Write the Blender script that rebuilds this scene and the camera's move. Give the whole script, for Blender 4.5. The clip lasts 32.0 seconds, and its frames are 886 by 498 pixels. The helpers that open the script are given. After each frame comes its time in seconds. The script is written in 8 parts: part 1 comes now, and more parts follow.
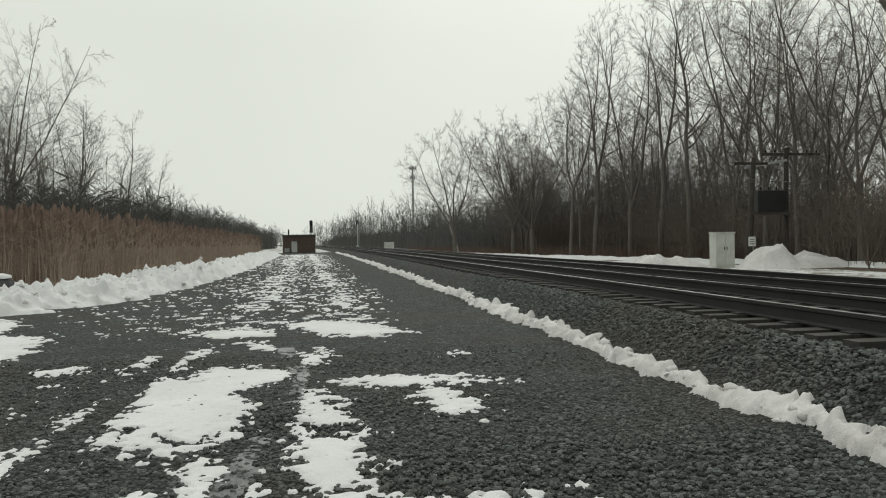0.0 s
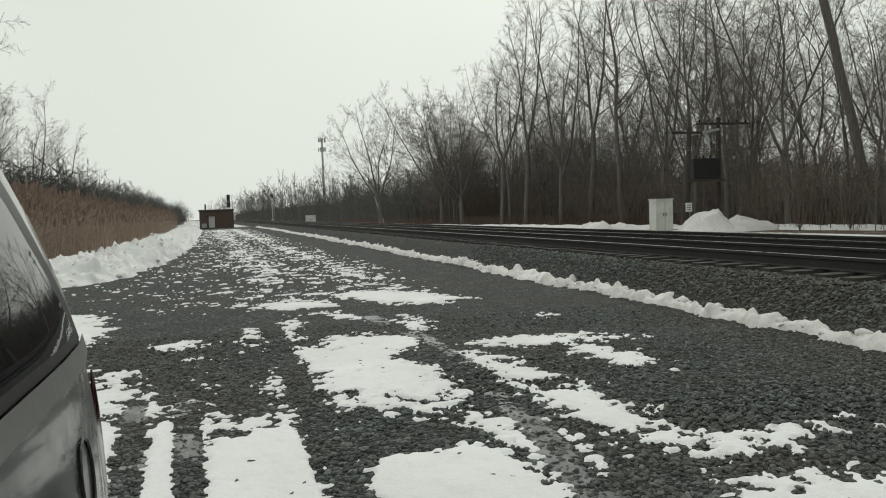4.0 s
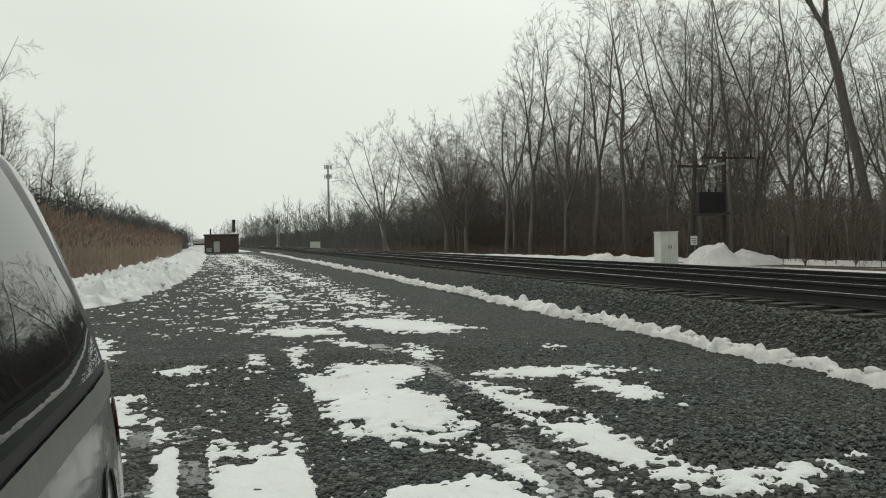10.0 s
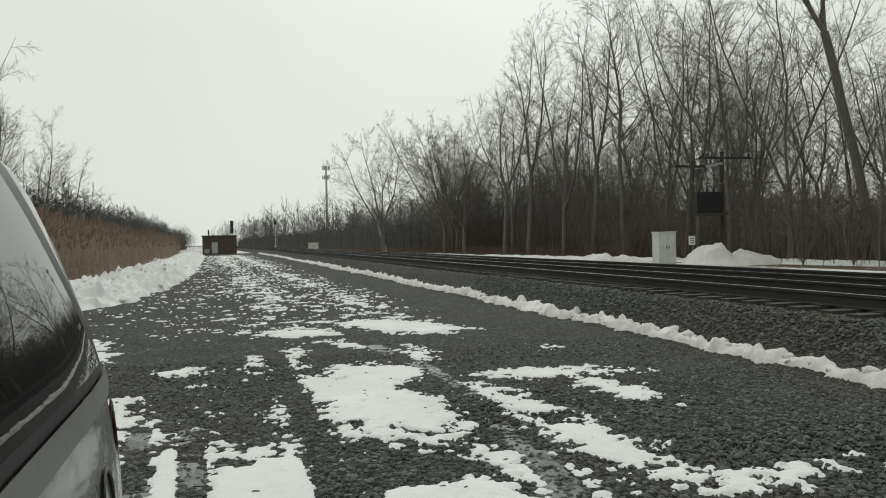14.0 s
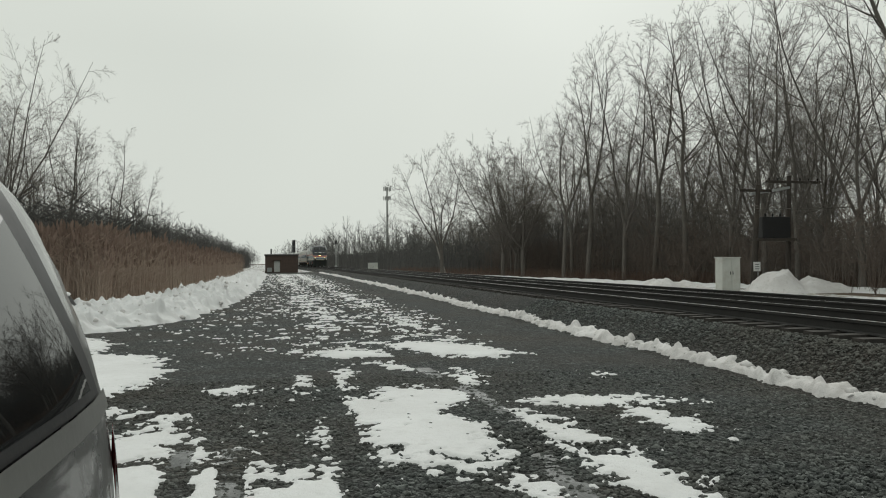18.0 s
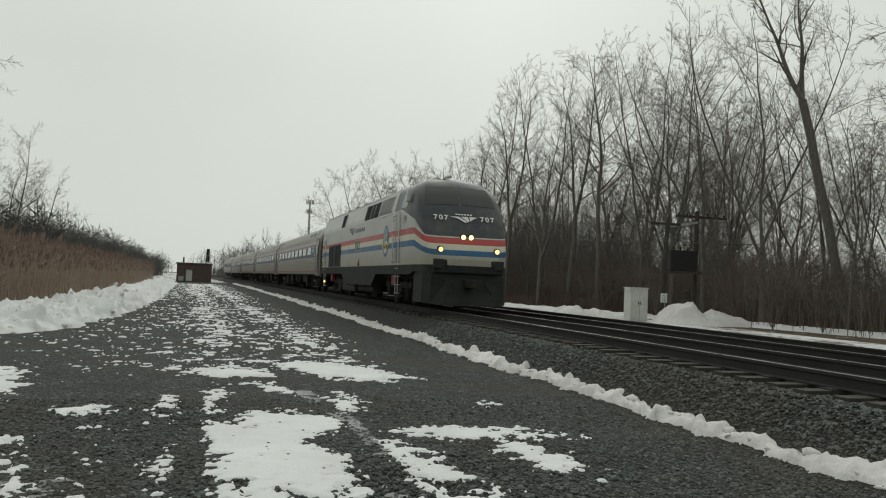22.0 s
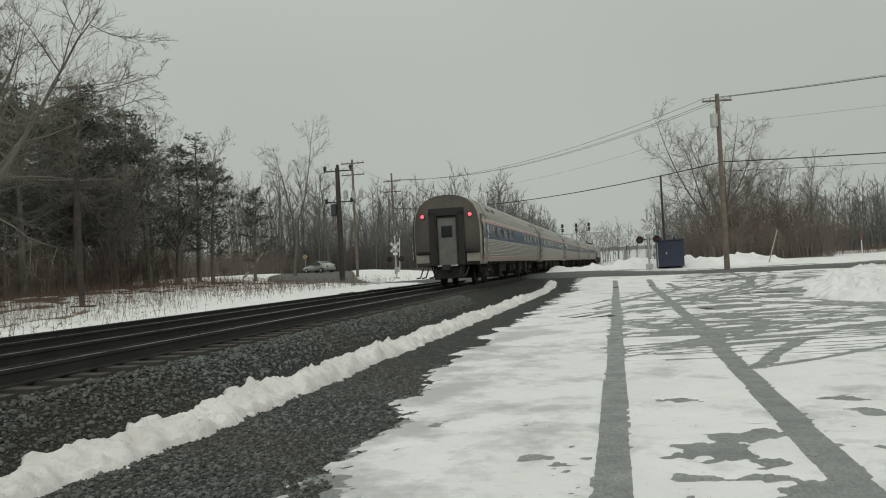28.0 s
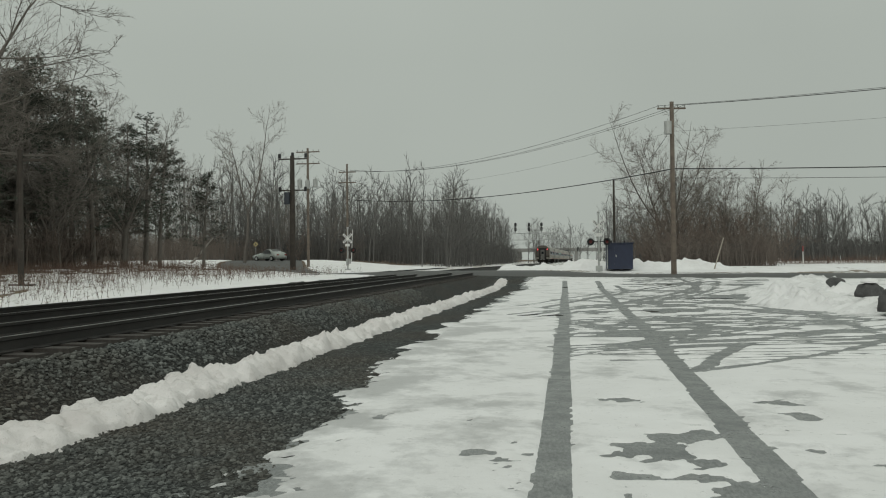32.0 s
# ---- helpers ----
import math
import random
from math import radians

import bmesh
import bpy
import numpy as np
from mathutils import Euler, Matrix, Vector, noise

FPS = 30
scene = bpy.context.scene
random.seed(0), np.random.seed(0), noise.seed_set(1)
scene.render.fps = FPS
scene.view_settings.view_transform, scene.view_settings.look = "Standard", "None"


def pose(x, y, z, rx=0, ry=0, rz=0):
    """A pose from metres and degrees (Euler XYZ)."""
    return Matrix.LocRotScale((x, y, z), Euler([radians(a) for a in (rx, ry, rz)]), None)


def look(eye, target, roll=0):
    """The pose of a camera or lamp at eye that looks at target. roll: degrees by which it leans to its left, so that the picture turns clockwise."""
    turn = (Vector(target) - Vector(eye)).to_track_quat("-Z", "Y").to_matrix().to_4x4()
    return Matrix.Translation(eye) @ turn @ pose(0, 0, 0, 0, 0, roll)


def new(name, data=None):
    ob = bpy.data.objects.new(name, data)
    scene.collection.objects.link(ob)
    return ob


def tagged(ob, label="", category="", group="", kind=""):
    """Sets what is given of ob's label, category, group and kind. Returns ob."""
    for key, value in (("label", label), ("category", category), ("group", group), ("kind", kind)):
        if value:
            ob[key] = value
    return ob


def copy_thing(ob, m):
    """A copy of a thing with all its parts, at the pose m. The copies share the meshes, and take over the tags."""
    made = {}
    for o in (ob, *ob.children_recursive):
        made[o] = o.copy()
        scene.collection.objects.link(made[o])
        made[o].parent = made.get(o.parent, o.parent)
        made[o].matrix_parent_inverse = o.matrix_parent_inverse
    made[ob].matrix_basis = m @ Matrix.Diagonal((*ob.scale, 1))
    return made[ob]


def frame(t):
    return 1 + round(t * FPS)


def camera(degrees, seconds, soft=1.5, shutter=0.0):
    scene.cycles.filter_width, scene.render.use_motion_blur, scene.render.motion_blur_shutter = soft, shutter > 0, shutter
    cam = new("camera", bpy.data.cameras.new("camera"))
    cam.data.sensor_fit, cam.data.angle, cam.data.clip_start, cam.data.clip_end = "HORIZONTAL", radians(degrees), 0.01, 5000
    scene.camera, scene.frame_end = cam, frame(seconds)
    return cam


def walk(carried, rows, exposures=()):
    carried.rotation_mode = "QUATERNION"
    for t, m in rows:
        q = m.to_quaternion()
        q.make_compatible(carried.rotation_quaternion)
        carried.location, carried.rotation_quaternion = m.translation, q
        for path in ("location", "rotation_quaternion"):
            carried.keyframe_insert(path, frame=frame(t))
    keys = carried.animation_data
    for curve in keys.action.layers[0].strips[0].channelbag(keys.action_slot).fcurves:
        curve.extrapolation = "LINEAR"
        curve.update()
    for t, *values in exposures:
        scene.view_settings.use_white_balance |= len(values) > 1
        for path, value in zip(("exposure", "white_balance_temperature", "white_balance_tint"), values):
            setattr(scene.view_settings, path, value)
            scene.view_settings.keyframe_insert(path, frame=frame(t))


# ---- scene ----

# ---- plan ----
# x runs across the railway, y along it, z up; the car park is z = 0.
def centre_line(y):
    """x of the near track's centre line: a very wide curve."""
    return 6.06 + 0.0009 * y - 9.2e-5 * y * y


def heading(y):
    return -math.degrees(math.atan(0.0009 - 1.84e-4 * y))


RAIL_Z = 0.76          # top of the near track's rails
TRACK_GAP = 4.0        # to the second track's centre line
RAIL2_Z = 0.68

cam = camera(58.54, 32.0, soft=1.1)
PATH = [
    (0.0, 0.000, 0.000, 1.557, -8.76, -0.56, 1.03), (0.5, -0.539, -0.060, 1.544, -9.69, 1.87, 0.59),
    (1.0, -1.211, 0.555, 1.431, -4.03, 0.86, -1.80), (1.5, -1.750, 0.703, 1.431, -0.79, -0.44, -0.22),
    (2.0, -2.132, 0.112, 1.491, -4.84, -4.70, 1.23), (2.5, -2.399, 0.137, 1.536, -4.99, -5.40, 4.49),
    (3.0, -2.612, 0.170, 1.580, -15.09, -4.84, 3.28), (3.5, -2.637, 0.140, 1.576, -15.41, -3.51, 2.15),
    (5.5, -2.679, 0.159, 1.588, -16.23, -1.81, 1.49), (6.0, -2.686, 0.153, 1.601, -15.52, -1.20, 0.82),
    (6.5, -2.685, 0.153, 1.601, -15.15, -0.74, 0.82), (7.0, -2.690, 0.150, 1.597, -15.19, -0.79, 0.76),
    (8.0, -2.692, 0.152, 1.590, -15.25, -0.88, 0.87), (9.0, -2.694, 0.152, 1.588, -15.23, -0.66, 0.97),
    (10.0, -2.693, 0.150, 1.589, -15.22, -0.71, 1.08), (11.0, -2.691, 0.155, 1.588, -15.20, -0.63, 1.05),
    (12.0, -2.690, 0.155, 1.588, -15.35, -0.66, 0.98), (12.5, -2.691, 0.155, 1.588, -15.58, -0.78, 1.19),
    (13.0, -2.691, 0.154, 1.593, -15.59, -0.70, 1.23), (14.0, -2.692, 0.147, 1.592, -15.35, -0.67, 1.22),
    (14.5, -2.692, 0.155, 1.598, -15.01, -0.12, 1.20), (16.5, -2.720, 0.105, 1.626, -15.36, 1.28, 0.08),
    (17.0, -2.712, 0.118, 1.630, -14.84, 1.19, 0.35), (17.5, -2.615, 0.130, 1.632, -13.45, 1.16, 0.28),
    (18.0, -2.545, 0.170, 1.610, -11.04, 0.95, 0.37), (18.5, -2.585, 0.160, 1.610, -11.09, -0.10, 1.18),
    (19.0, -2.575, 0.144, 1.617, -12.14, -0.24, 1.60), (19.5, -2.450, 0.092, 1.615, -12.37, -0.10, 1.86),
    (20.0, -2.130, 0.060, 1.612, -11.26, 0.70, 1.29), (20.5, -2.043, 0.107, 1.617, -11.22, 0.68, 0.64),
    (21.0, -2.060, 0.266, 1.654, -10.88, 1.38, -0.89), (21.5, -2.027, 0.380, 1.667, -12.60, 2.14, -1.56),
    (22.0, -1.986, 0.500, 1.652, -16.75, 2.39, -2.32), (22.2, -1.965, 0.490, 1.636, -18.5, 2.5, -2.5),
    (22.3, -1.950, 0.495, 1.629, -21.6, 2.7, -2.5), (22.4, -1.930, 0.490, 1.622, -30.0, 3.4, -2.4),
    (22.5, -1.850, 0.440, 1.613, -41.7, 4.5, -2.0), (22.6, -1.730, 0.390, 1.607, -53.4, 5.8, -1.7),
    (22.7, -1.600, 0.290, 1.604, -65.1, 7.1, -0.4), (22.8, -1.430, 0.160, 1.609, -76.9, 8.2, 0.7),
    (22.9, -1.330, 0.030, 1.613, -88.6, 9.0, 1.5), (23.0, -1.270, -0.085, 1.613, -100.2, 9.1, 2.15),
    (23.1, -1.268, -0.130, 1.614, -111.8, 8.1, 2.6), (23.2, -1.255, -0.170, 1.615, -123.4, 6.5, 3.0),
    (23.3, -1.262, -0.170, 1.620, -134.4, 5.1, 3.4), (23.4, -1.260, -0.115, 1.622, -141.9, 4.5, 4.1),
    (23.5, -1.220, -0.060, 1.623, -147.4, 4.5, 5.0), (23.6, -1.200, -0.040, 1.617, -151.0, 4.55, 5.1), (23.8, -1.155, -0.010, 1.608, -155.6, 4.85, 5.4),
    (24.0, -1.125, 0.000, 1.600, -158.68, 5.14, 5.63),
    (24.5, -1.108, -0.089, 1.601, -162.09, 5.10, 3.20), (25.5, -1.040, -0.220, 1.606, -162.3, 4.0, 3.6),
    (26.5, -1.010, -0.310, 1.609, -161.69, 3.14, 4.14),
    (27.0, -1.090, -0.260, 1.608, -165.48, 2.30, 3.35), (27.5, -1.090, -0.195, 1.606, -167.12, 1.49, 2.87),
    (28.0, -1.120, -0.195, 1.607, -167.99, 1.37, 2.96), (28.5, -1.130, -0.215, 1.609, -169.17, 1.18, 2.48),
    (29.0, -1.130, -0.220, 1.607, -169.39, 1.11, 2.30), (29.5, -1.125, -0.205, 1.604, -169.84, 1.06, 2.21),
    (30.0, -1.130, -0.197, 1.602, -170.48, 0.98, 1.67), (30.5, -1.140, -0.185, 1.605, -171.16, 1.07, 1.09),
    (31.0, -1.138, -0.175, 1.608, -171.47, 1.04, 0.69), (31.5, -1.131, -0.185, 1.600, -171.49, 1.07, 0.49),
    (32.0, -1.127, -0.220, 1.590, -171.46, 0.87, 0.55),
]
walk(cam, [(t, pose(x, y, z, 90 + p, r, w)) for t, x, y, z, w, p, r in PATH],
     exposures=[(0.0, 0.0, 6400, 9), (0.8, -0.12, 6380, 8), (1.5, -0.24, 6350, 10), (2.0, -0.17, 6400, 9), (3.0, 0.05, 6400, 9), (6.0, 0.02, 6380, 8), (14.0, 0.02, 6380, 8), (18.0, -0.14, 6350, 9), (19.0, -0.02, 6380, 8), (21.0, -0.22, 6380, 8), (22.0, -0.18, 6350, 9), (22.8, 0.2, 6300, 10), (23.5, 0.52, 6350, 13), (24.0, 0.40, 6400, 13), (24.5, 0.12, 6400, 13), (27.0, 0.1, 6400, 9), (28.0, -0.04, 6420, 8), (29.0, -0.09, 6420, 8), (32.0, -0.20, 6400, 7)])

# ---- world and sun: an overcast winter sky ----
world = bpy.data.worlds.new("overcast")
scene.world = world
world.use_nodes = True
wn, wl = world.node_tree.nodes, world.node_tree.links
back = wn["Background"]
sky = wn.new("ShaderNodeTexSky")
sky.sky_type, sky.sun_disc = "NISHITA", False
sky.sun_elevation, sky.sun_rotation = radians(28), radians(20)
sky.air_density, sky.dust_density, sky.ozone_density = 1.0, 6.0, 1.0
grey = wn.new("ShaderNodeHueSaturation")
grey.inputs["Saturation"].default_value = 0.12
grey.inputs["Value"].default_value = 0.05
wl.new(sky.outputs[0], grey.inputs["Color"])
# the cloud deck: brighter ahead, where the sun stands behind it, greyer the other way
wcoord = wn.new("ShaderNodeTexCoord")
wsep = wn.new("ShaderNodeSeparateXYZ")
wl.new(wcoord.outputs["Generated"], wsep.inputs[0])
wrange = wn.new("ShaderNodeMapRange")
wrange.inputs["From Min"].default_value, wrange.inputs["From Max"].default_value = -1.0, 0.9
wrange.interpolation_type = "SMOOTHSTEP"
wl.new(wsep.outputs["Y"], wrange.inputs["Value"])
deck = wn.new("ShaderNodeMix")
deck.data_type = "RGBA"
deck.inputs["A"].default_value = (0.475, 0.505, 0.46, 1)
deck.inputs["B"].default_value = (0.74, 0.765, 0.69, 1)
wl.new(wrange.outputs["Result"], deck.inputs["Factor"])
wnoise = wn.new("ShaderNodeTexNoise")
wnoise.inputs["Scale"].default_value, wnoise.inputs["Detail"].default_value = 1.6, 3
wl.new(wcoord.outputs["Generated"], wnoise.inputs["Vector"])
wvar = wn.new("ShaderNodeMapRange")
wvar.inputs["From Min"].default_value, wvar.inputs["From Max"].default_value = 0.3, 0.7
wvar.inputs["To Min"].default_value, wvar.inputs["To Max"].default_value = 0.95, 1.05
wl.new(wnoise.outputs[0], wvar.inputs["Value"])
cloud = wn.new("ShaderNodeMix")
cloud.data_type, cloud.blend_type = "RGBA", "MULTIPLY"
cloud.inputs["Factor"].default_value = 1.0
wl.new(deck.outputs["Result"], cloud.inputs["A"])
wl.new(wvar.outputs["Result"], cloud.inputs["B"])
# an overcast sky is brighter overhead than near the horizon
wup = wn.new("ShaderNodeMapRange")
wup.inputs["From Min"].default_value, wup.inputs["From Max"].default_value = 0.25, 1.0
wup.inputs["To Min"].default_value, wup.inputs["To Max"].default_value = 1.0, 1.4
wl.new(wsep.outputs["Z"], wup.inputs["Value"])
dome = wn.new("ShaderNodeMix")
dome.data_type, dome.blend_type = "RGBA", "MULTIPLY"
dome.inputs["Factor"].default_value = 1.0
wl.new(cloud.outputs["Result"], dome.inputs["A"])
wl.new(wup.outputs["Result"], dome.inputs["B"])
both = wn.new("ShaderNodeMix")
both.data_type = "RGBA"
both.inputs["Factor"].default_value = 0.96
wl.new(grey.outputs[0], both.inputs["A"])
wl.new(dome.outputs["Result"], both.inputs["B"])
wl.new(both.outputs["Result"], back.inputs["Color"])
back.inputs["Strength"].default_value = 1.0

sun = new("sun", bpy.data.lights.new("sun", "SUN"))
sun.data.energy, sun.data.angle, sun.data.color = 0.5, radians(50), (1.0, 0.97, 0.93)
sun.matrix_world = look((0, 0, 50), (-15, -60, 0))

# ---- materials ----
class Nodes:
    """A small writer of node trees."""

    def __init__(self, name):
        self.m = bpy.data.materials.new(name)
        self.m.use_nodes = True
        self.n, self.l = self.m.node_tree.nodes, self.m.node_tree.links
        self.b = self.n["Principled BSDF"]
        self.coord = None

    def put(self, sock, v):
        if hasattr(v, "is_output"):
            self.l.new(v, sock)
        elif isinstance(v, tuple) and len(v) == 3 and sock.type == "RGBA":
            sock.default_value = (*v, 1)
        else:
            sock.default_value = v

    def obj(self):
        if not self.coord:
            self.coord = self.n.new("ShaderNodeTexCoord").outputs["Object"]
        return self.coord

    def mapped(self, scale=(1, 1, 1)):
        mp = self.n.new("ShaderNodeMapping")
        self.l.new(self.obj(), mp.inputs["Vector"])
        mp.inputs["Scale"].default_value = scale
        return mp.outputs[0]

    def noise(self, scale, detail=4, rough=0.6, vec=None):
        t = self.n.new("ShaderNodeTexNoise")
        self.l.new(vec or self.obj(), t.inputs["Vector"])
        self.put(t.inputs["Scale"], scale), self.put(t.inputs["Detail"], detail), self.put(t.inputs["Roughness"], rough)
        return t.outputs[0]

    def voronoi(self, scale, feature="F1", vec=None, out=0):
        t = self.n.new("ShaderNodeTexVoronoi")
        t.feature = feature
        self.l.new(vec or self.obj(), t.inputs["Vector"])
        self.put(t.inputs["Scale"], scale)
        return t.outputs[out]

    def math(self, op, a, b=0.0, clamp=False):
        t = self.n.new("ShaderNodeMath")
        t.operation, t.use_clamp = op, clamp
        self.put(t.inputs[0], a), self.put(t.inputs[1], b)
        return t.outputs[0]

    def remap(self, v, a, b, c=0.0, d=1.0, smooth=False):
        t = self.n.new("ShaderNodeMapRange")
        t.interpolation_type = "SMOOTHSTEP" if smooth else "LINEAR"
        self.put(t.inputs["Value"], v)
        for k, x in (("From Min", a), ("From Max", b), ("To Min", c), ("To Max", d)):
            self.put(t.inputs[k], x)
        return t.outputs[0]

    def mix(self, f, a, b, blend="MIX"):
        t = self.n.new("ShaderNodeMix")
        t.data_type, t.blend_type = "RGBA", blend
        self.put(t.inputs["Factor"], f), self.put(t.inputs["A"], a), self.put(t.inputs["B"], b)
        return t.outputs["Result"]

    def sep(self):
        t = self.n.new("ShaderNodeSeparateXYZ")
        self.l.new(self.obj(), t.inputs[0])
        return t.outputs

    def island(self):
        return self.n.new("ShaderNodeNewGeometry").outputs["Random Per Island"]

    def random(self):
        return self.n.new("ShaderNodeObjectInfo").outputs["Random"]

    def bump(self, h, strength=0.3, dist=0.01):
        t = self.n.new("ShaderNodeBump")
        self.put(t.inputs["Height"], h)
        t.inputs["Strength"].default_value, t.inputs["Distance"].default_value = strength, dist
        self.l.new(t.outputs[0], self.b.inputs["Normal"])

    def done(self, col, rough=0.7, metal=0.0, spec=0.5):
        self.put(self.b.inputs["Base Color"], col)
        self.put(self.b.inputs["Roughness"], rough)
        self.put(self.b.inputs["Metallic"], metal)
        self.put(self.b.inputs["Specular IOR Level"], spec)
        return self.m


def scaled(c, k):
    return tuple(min(1.0, v * k) for v in c)


def plain(name, col, rough=0.6, metal=0.0, var=0.2, scale=3.0, fine=40.0, bump=0.15, dirt=None, spec=0.5):
    """Paint, metal, wood or plastic with variation at two scales."""
    k = Nodes(name)
    a, b = k.noise(scale, 5), k.noise(fine, 3)
    c = k.mix(k.remap(a, 0.3, 0.7), scaled(col, 1 - var), scaled(col, 1 + var))
    c = k.mix(k.remap(b, 0.35, 0.75, 0, 0.5), c, scaled(col, 1 - 1.5 * var))
    if dirt:
        c = k.mix(k.remap(k.noise(scale * 0.6, 6, 0.7), 0.48, 0.75, 0, 0.7), c, dirt)
    k.bump(b, bump, 0.004)
    return k.done(c, k.remap(a, 0.3, 0.7, max(0.05, rough - 0.08), min(1, rough + 0.08)), metal, spec)


def stone_bed(name, dark, light, warm, size):
    """Broken stone: every cell a stone of its own tone, with the shade of the gaps between painted in."""
    k = Nodes(name)
    cell = k.voronoi(1 / size, "F1", out=1)
    edge = k.voronoi(1 / size, "DISTANCE_TO_EDGE")
    cell2 = k.voronoi(1.9 / size, "F1", out=1)
    sepc = k.n.new("ShaderNodeSeparateColor")
    k.l.new(cell, sepc.inputs[0])
    sep2 = k.n.new("ShaderNodeSeparateColor")
    k.l.new(cell2, sep2.inputs[0])
    tone = k.math("MULTIPLY", sepc.outputs[0], sep2.outputs[1])
    c = k.mix(k.remap(tone, 0.05, 0.7), dark, light)
    c = k.mix(k.remap(k.noise(0.35, 5, 0.65), 0.42, 0.66, 0, 0.75), c, k.mix(sepc.outputs[2], scaled(warm, 0.5), scaled(warm, 1.25)))
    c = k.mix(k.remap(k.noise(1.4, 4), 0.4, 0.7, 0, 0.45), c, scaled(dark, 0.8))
    # near-black cell edges: painted shade between the stones
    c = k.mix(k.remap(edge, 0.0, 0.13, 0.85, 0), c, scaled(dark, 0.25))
    h = k.math("ADD", k.remap(edge, 0, 0.3), k.math("MULTIPLY", sepc.outputs[1], 0.8))
    k.bump(h, 0.9, size * 0.6)
    return k.done(c, 0.8, 0, 0.3)


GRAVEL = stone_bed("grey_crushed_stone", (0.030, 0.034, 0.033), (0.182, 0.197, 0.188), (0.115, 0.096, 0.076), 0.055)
# a darker ballast, laid within each track
DARK_BED = stone_bed("dark_bed_ballast", (0.018, 0.018, 0.017), (0.066, 0.064, 0.060), (0.045, 0.036, 0.030), 0.065)
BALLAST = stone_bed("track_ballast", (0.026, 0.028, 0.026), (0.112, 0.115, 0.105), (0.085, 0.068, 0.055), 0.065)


def loose_stone():
    k = Nodes("loose_stone")
    r = k.island()
    c = k.mix(k.remap(r, 0.0, 1.0), (0.036, 0.041, 0.040), (0.188, 0.20, 0.189))
    c = k.mix(k.remap(k.noise(0.35, 5, 0.65), 0.42, 0.66, 0, 0.6), c, (0.09, 0.075, 0.058))
    c = k.mix(k.remap(k.noise(90, 3), 0.4, 0.7, 0, 0.5), c, (0.05, 0.05, 0.05))
    return k.done(c, 0.75, 0, 0.35)


def snow_mat(name, dirt=0.25, a=(0.84, 0.835, 0.84), b=(0.74, 0.73, 0.73)):
    k = Nodes(name)
    c = k.mix(k.remap(k.noise(0.9, 5), 0.35, 0.7), a, b)
    c = k.mix(k.remap(k.noise(5.5, 7, 0.75), 0.52, 0.74, 0, dirt), c, (0.42, 0.39, 0.36))
    c = k.mix(k.remap(k.noise(42, 3), 0.66, 0.72, 0, 0.7 * dirt), c, (0.12, 0.11, 0.10))
    h = k.math("ADD", k.noise(14, 5), k.math("MULTIPLY", k.noise(70, 3), 0.35))
    k.bump(h, 0.5, 0.04)
    k.b.inputs["Subsurface Weight"].default_value = 0.0
    return k.done(c, 0.75, 0, 0.25)


def slush_mat(name="grey_slush", a=(0.16, 0.168, 0.17), b=(0.30, 0.31, 0.305)):
    """Grey wheel-pressed slush with fine tread marks."""
    k = Nodes(name)
    c = k.mix(k.remap(k.noise(1.7, 6, 0.7), 0.3, 0.7), a, b)
    c = k.mix(k.remap(k.noise(38, 4, 0.7, k.mapped((1, 0.35, 1))), 0.42, 0.62, 0, 0.75), c, scaled(a, 0.8))
    k.bump(k.noise(60, 3), 0.5, 0.01)
    return k.done(c, k.remap(k.noise(2.5, 4), 0.35, 0.65, 0.25, 0.6), 0, 0.4)


def lot_snow():
    """Trodden snow on the car park, soaked and grey in blots and along the gravel."""
    k = Nodes("soaked_lot_snow")
    x, y, z = k.sep()
    c = k.mix(k.remap(k.noise(0.9, 5), 0.35, 0.7), (0.80, 0.795, 0.80), (0.72, 0.715, 0.715))
    edge = k.math("MULTIPLY", k.remap(x, -0.7, 1.1), k.remap(y, -24, -17))
    wet = k.math("ADD", k.noise(0.75, 7, 0.68), k.math("MULTIPLY", edge, 0.13))
    c = k.mix(k.remap(wet, 0.525, 0.66, 0, 0.72), c, k.mix(k.noise(7, 5, 0.7), (0.26, 0.265, 0.265), (0.50, 0.495, 0.49)))
    c = k.mix(k.remap(k.noise(13, 6, 0.75), 0.60, 0.70, 0, 0.55), c, (0.33, 0.325, 0.32))
    k.bump(k.math("ADD", k.noise(9, 5), k.math("MULTIPLY", k.noise(60, 3), 0.3)), 0.35, 0.03)
    return k.done(c, k.remap(wet, 0.56, 0.68, 0.75, 0.4), 0, 0.3)


STONE = loose_stone()
SLUSH, LOT_SNOW = slush_mat(), lot_snow()
TREAD = slush_mat("thin_tread_slush", (0.07, 0.074, 0.074), (0.20, 0.205, 0.20))
SNOW = snow_mat("old_snow", 0.22)
SNOW_BANK = snow_mat("ploughed_snow", 0.7, (0.77, 0.745, 0.74), (0.62, 0.59, 0.58))


def meadow():
    """Dry winter grass with snow lying in it."""
    k = Nodes("snowy_dry_grass")
    g = k.mix(k.noise(7, 5), (0.10, 0.075, 0.05), (0.24, 0.19, 0.13))
    s = k.remap(k.math("ADD", k.noise(0.22, 5), k.math("MULTIPLY", k.noise(3.0, 6, 0.75), 0.9)), 0.86, 0.98)
    k.bump(k.noise(18, 5), 0.5, 0.05)
    return k.done(k.mix(s, g, (0.80, 0.80, 0.81)), 0.9, 0, 0.2)


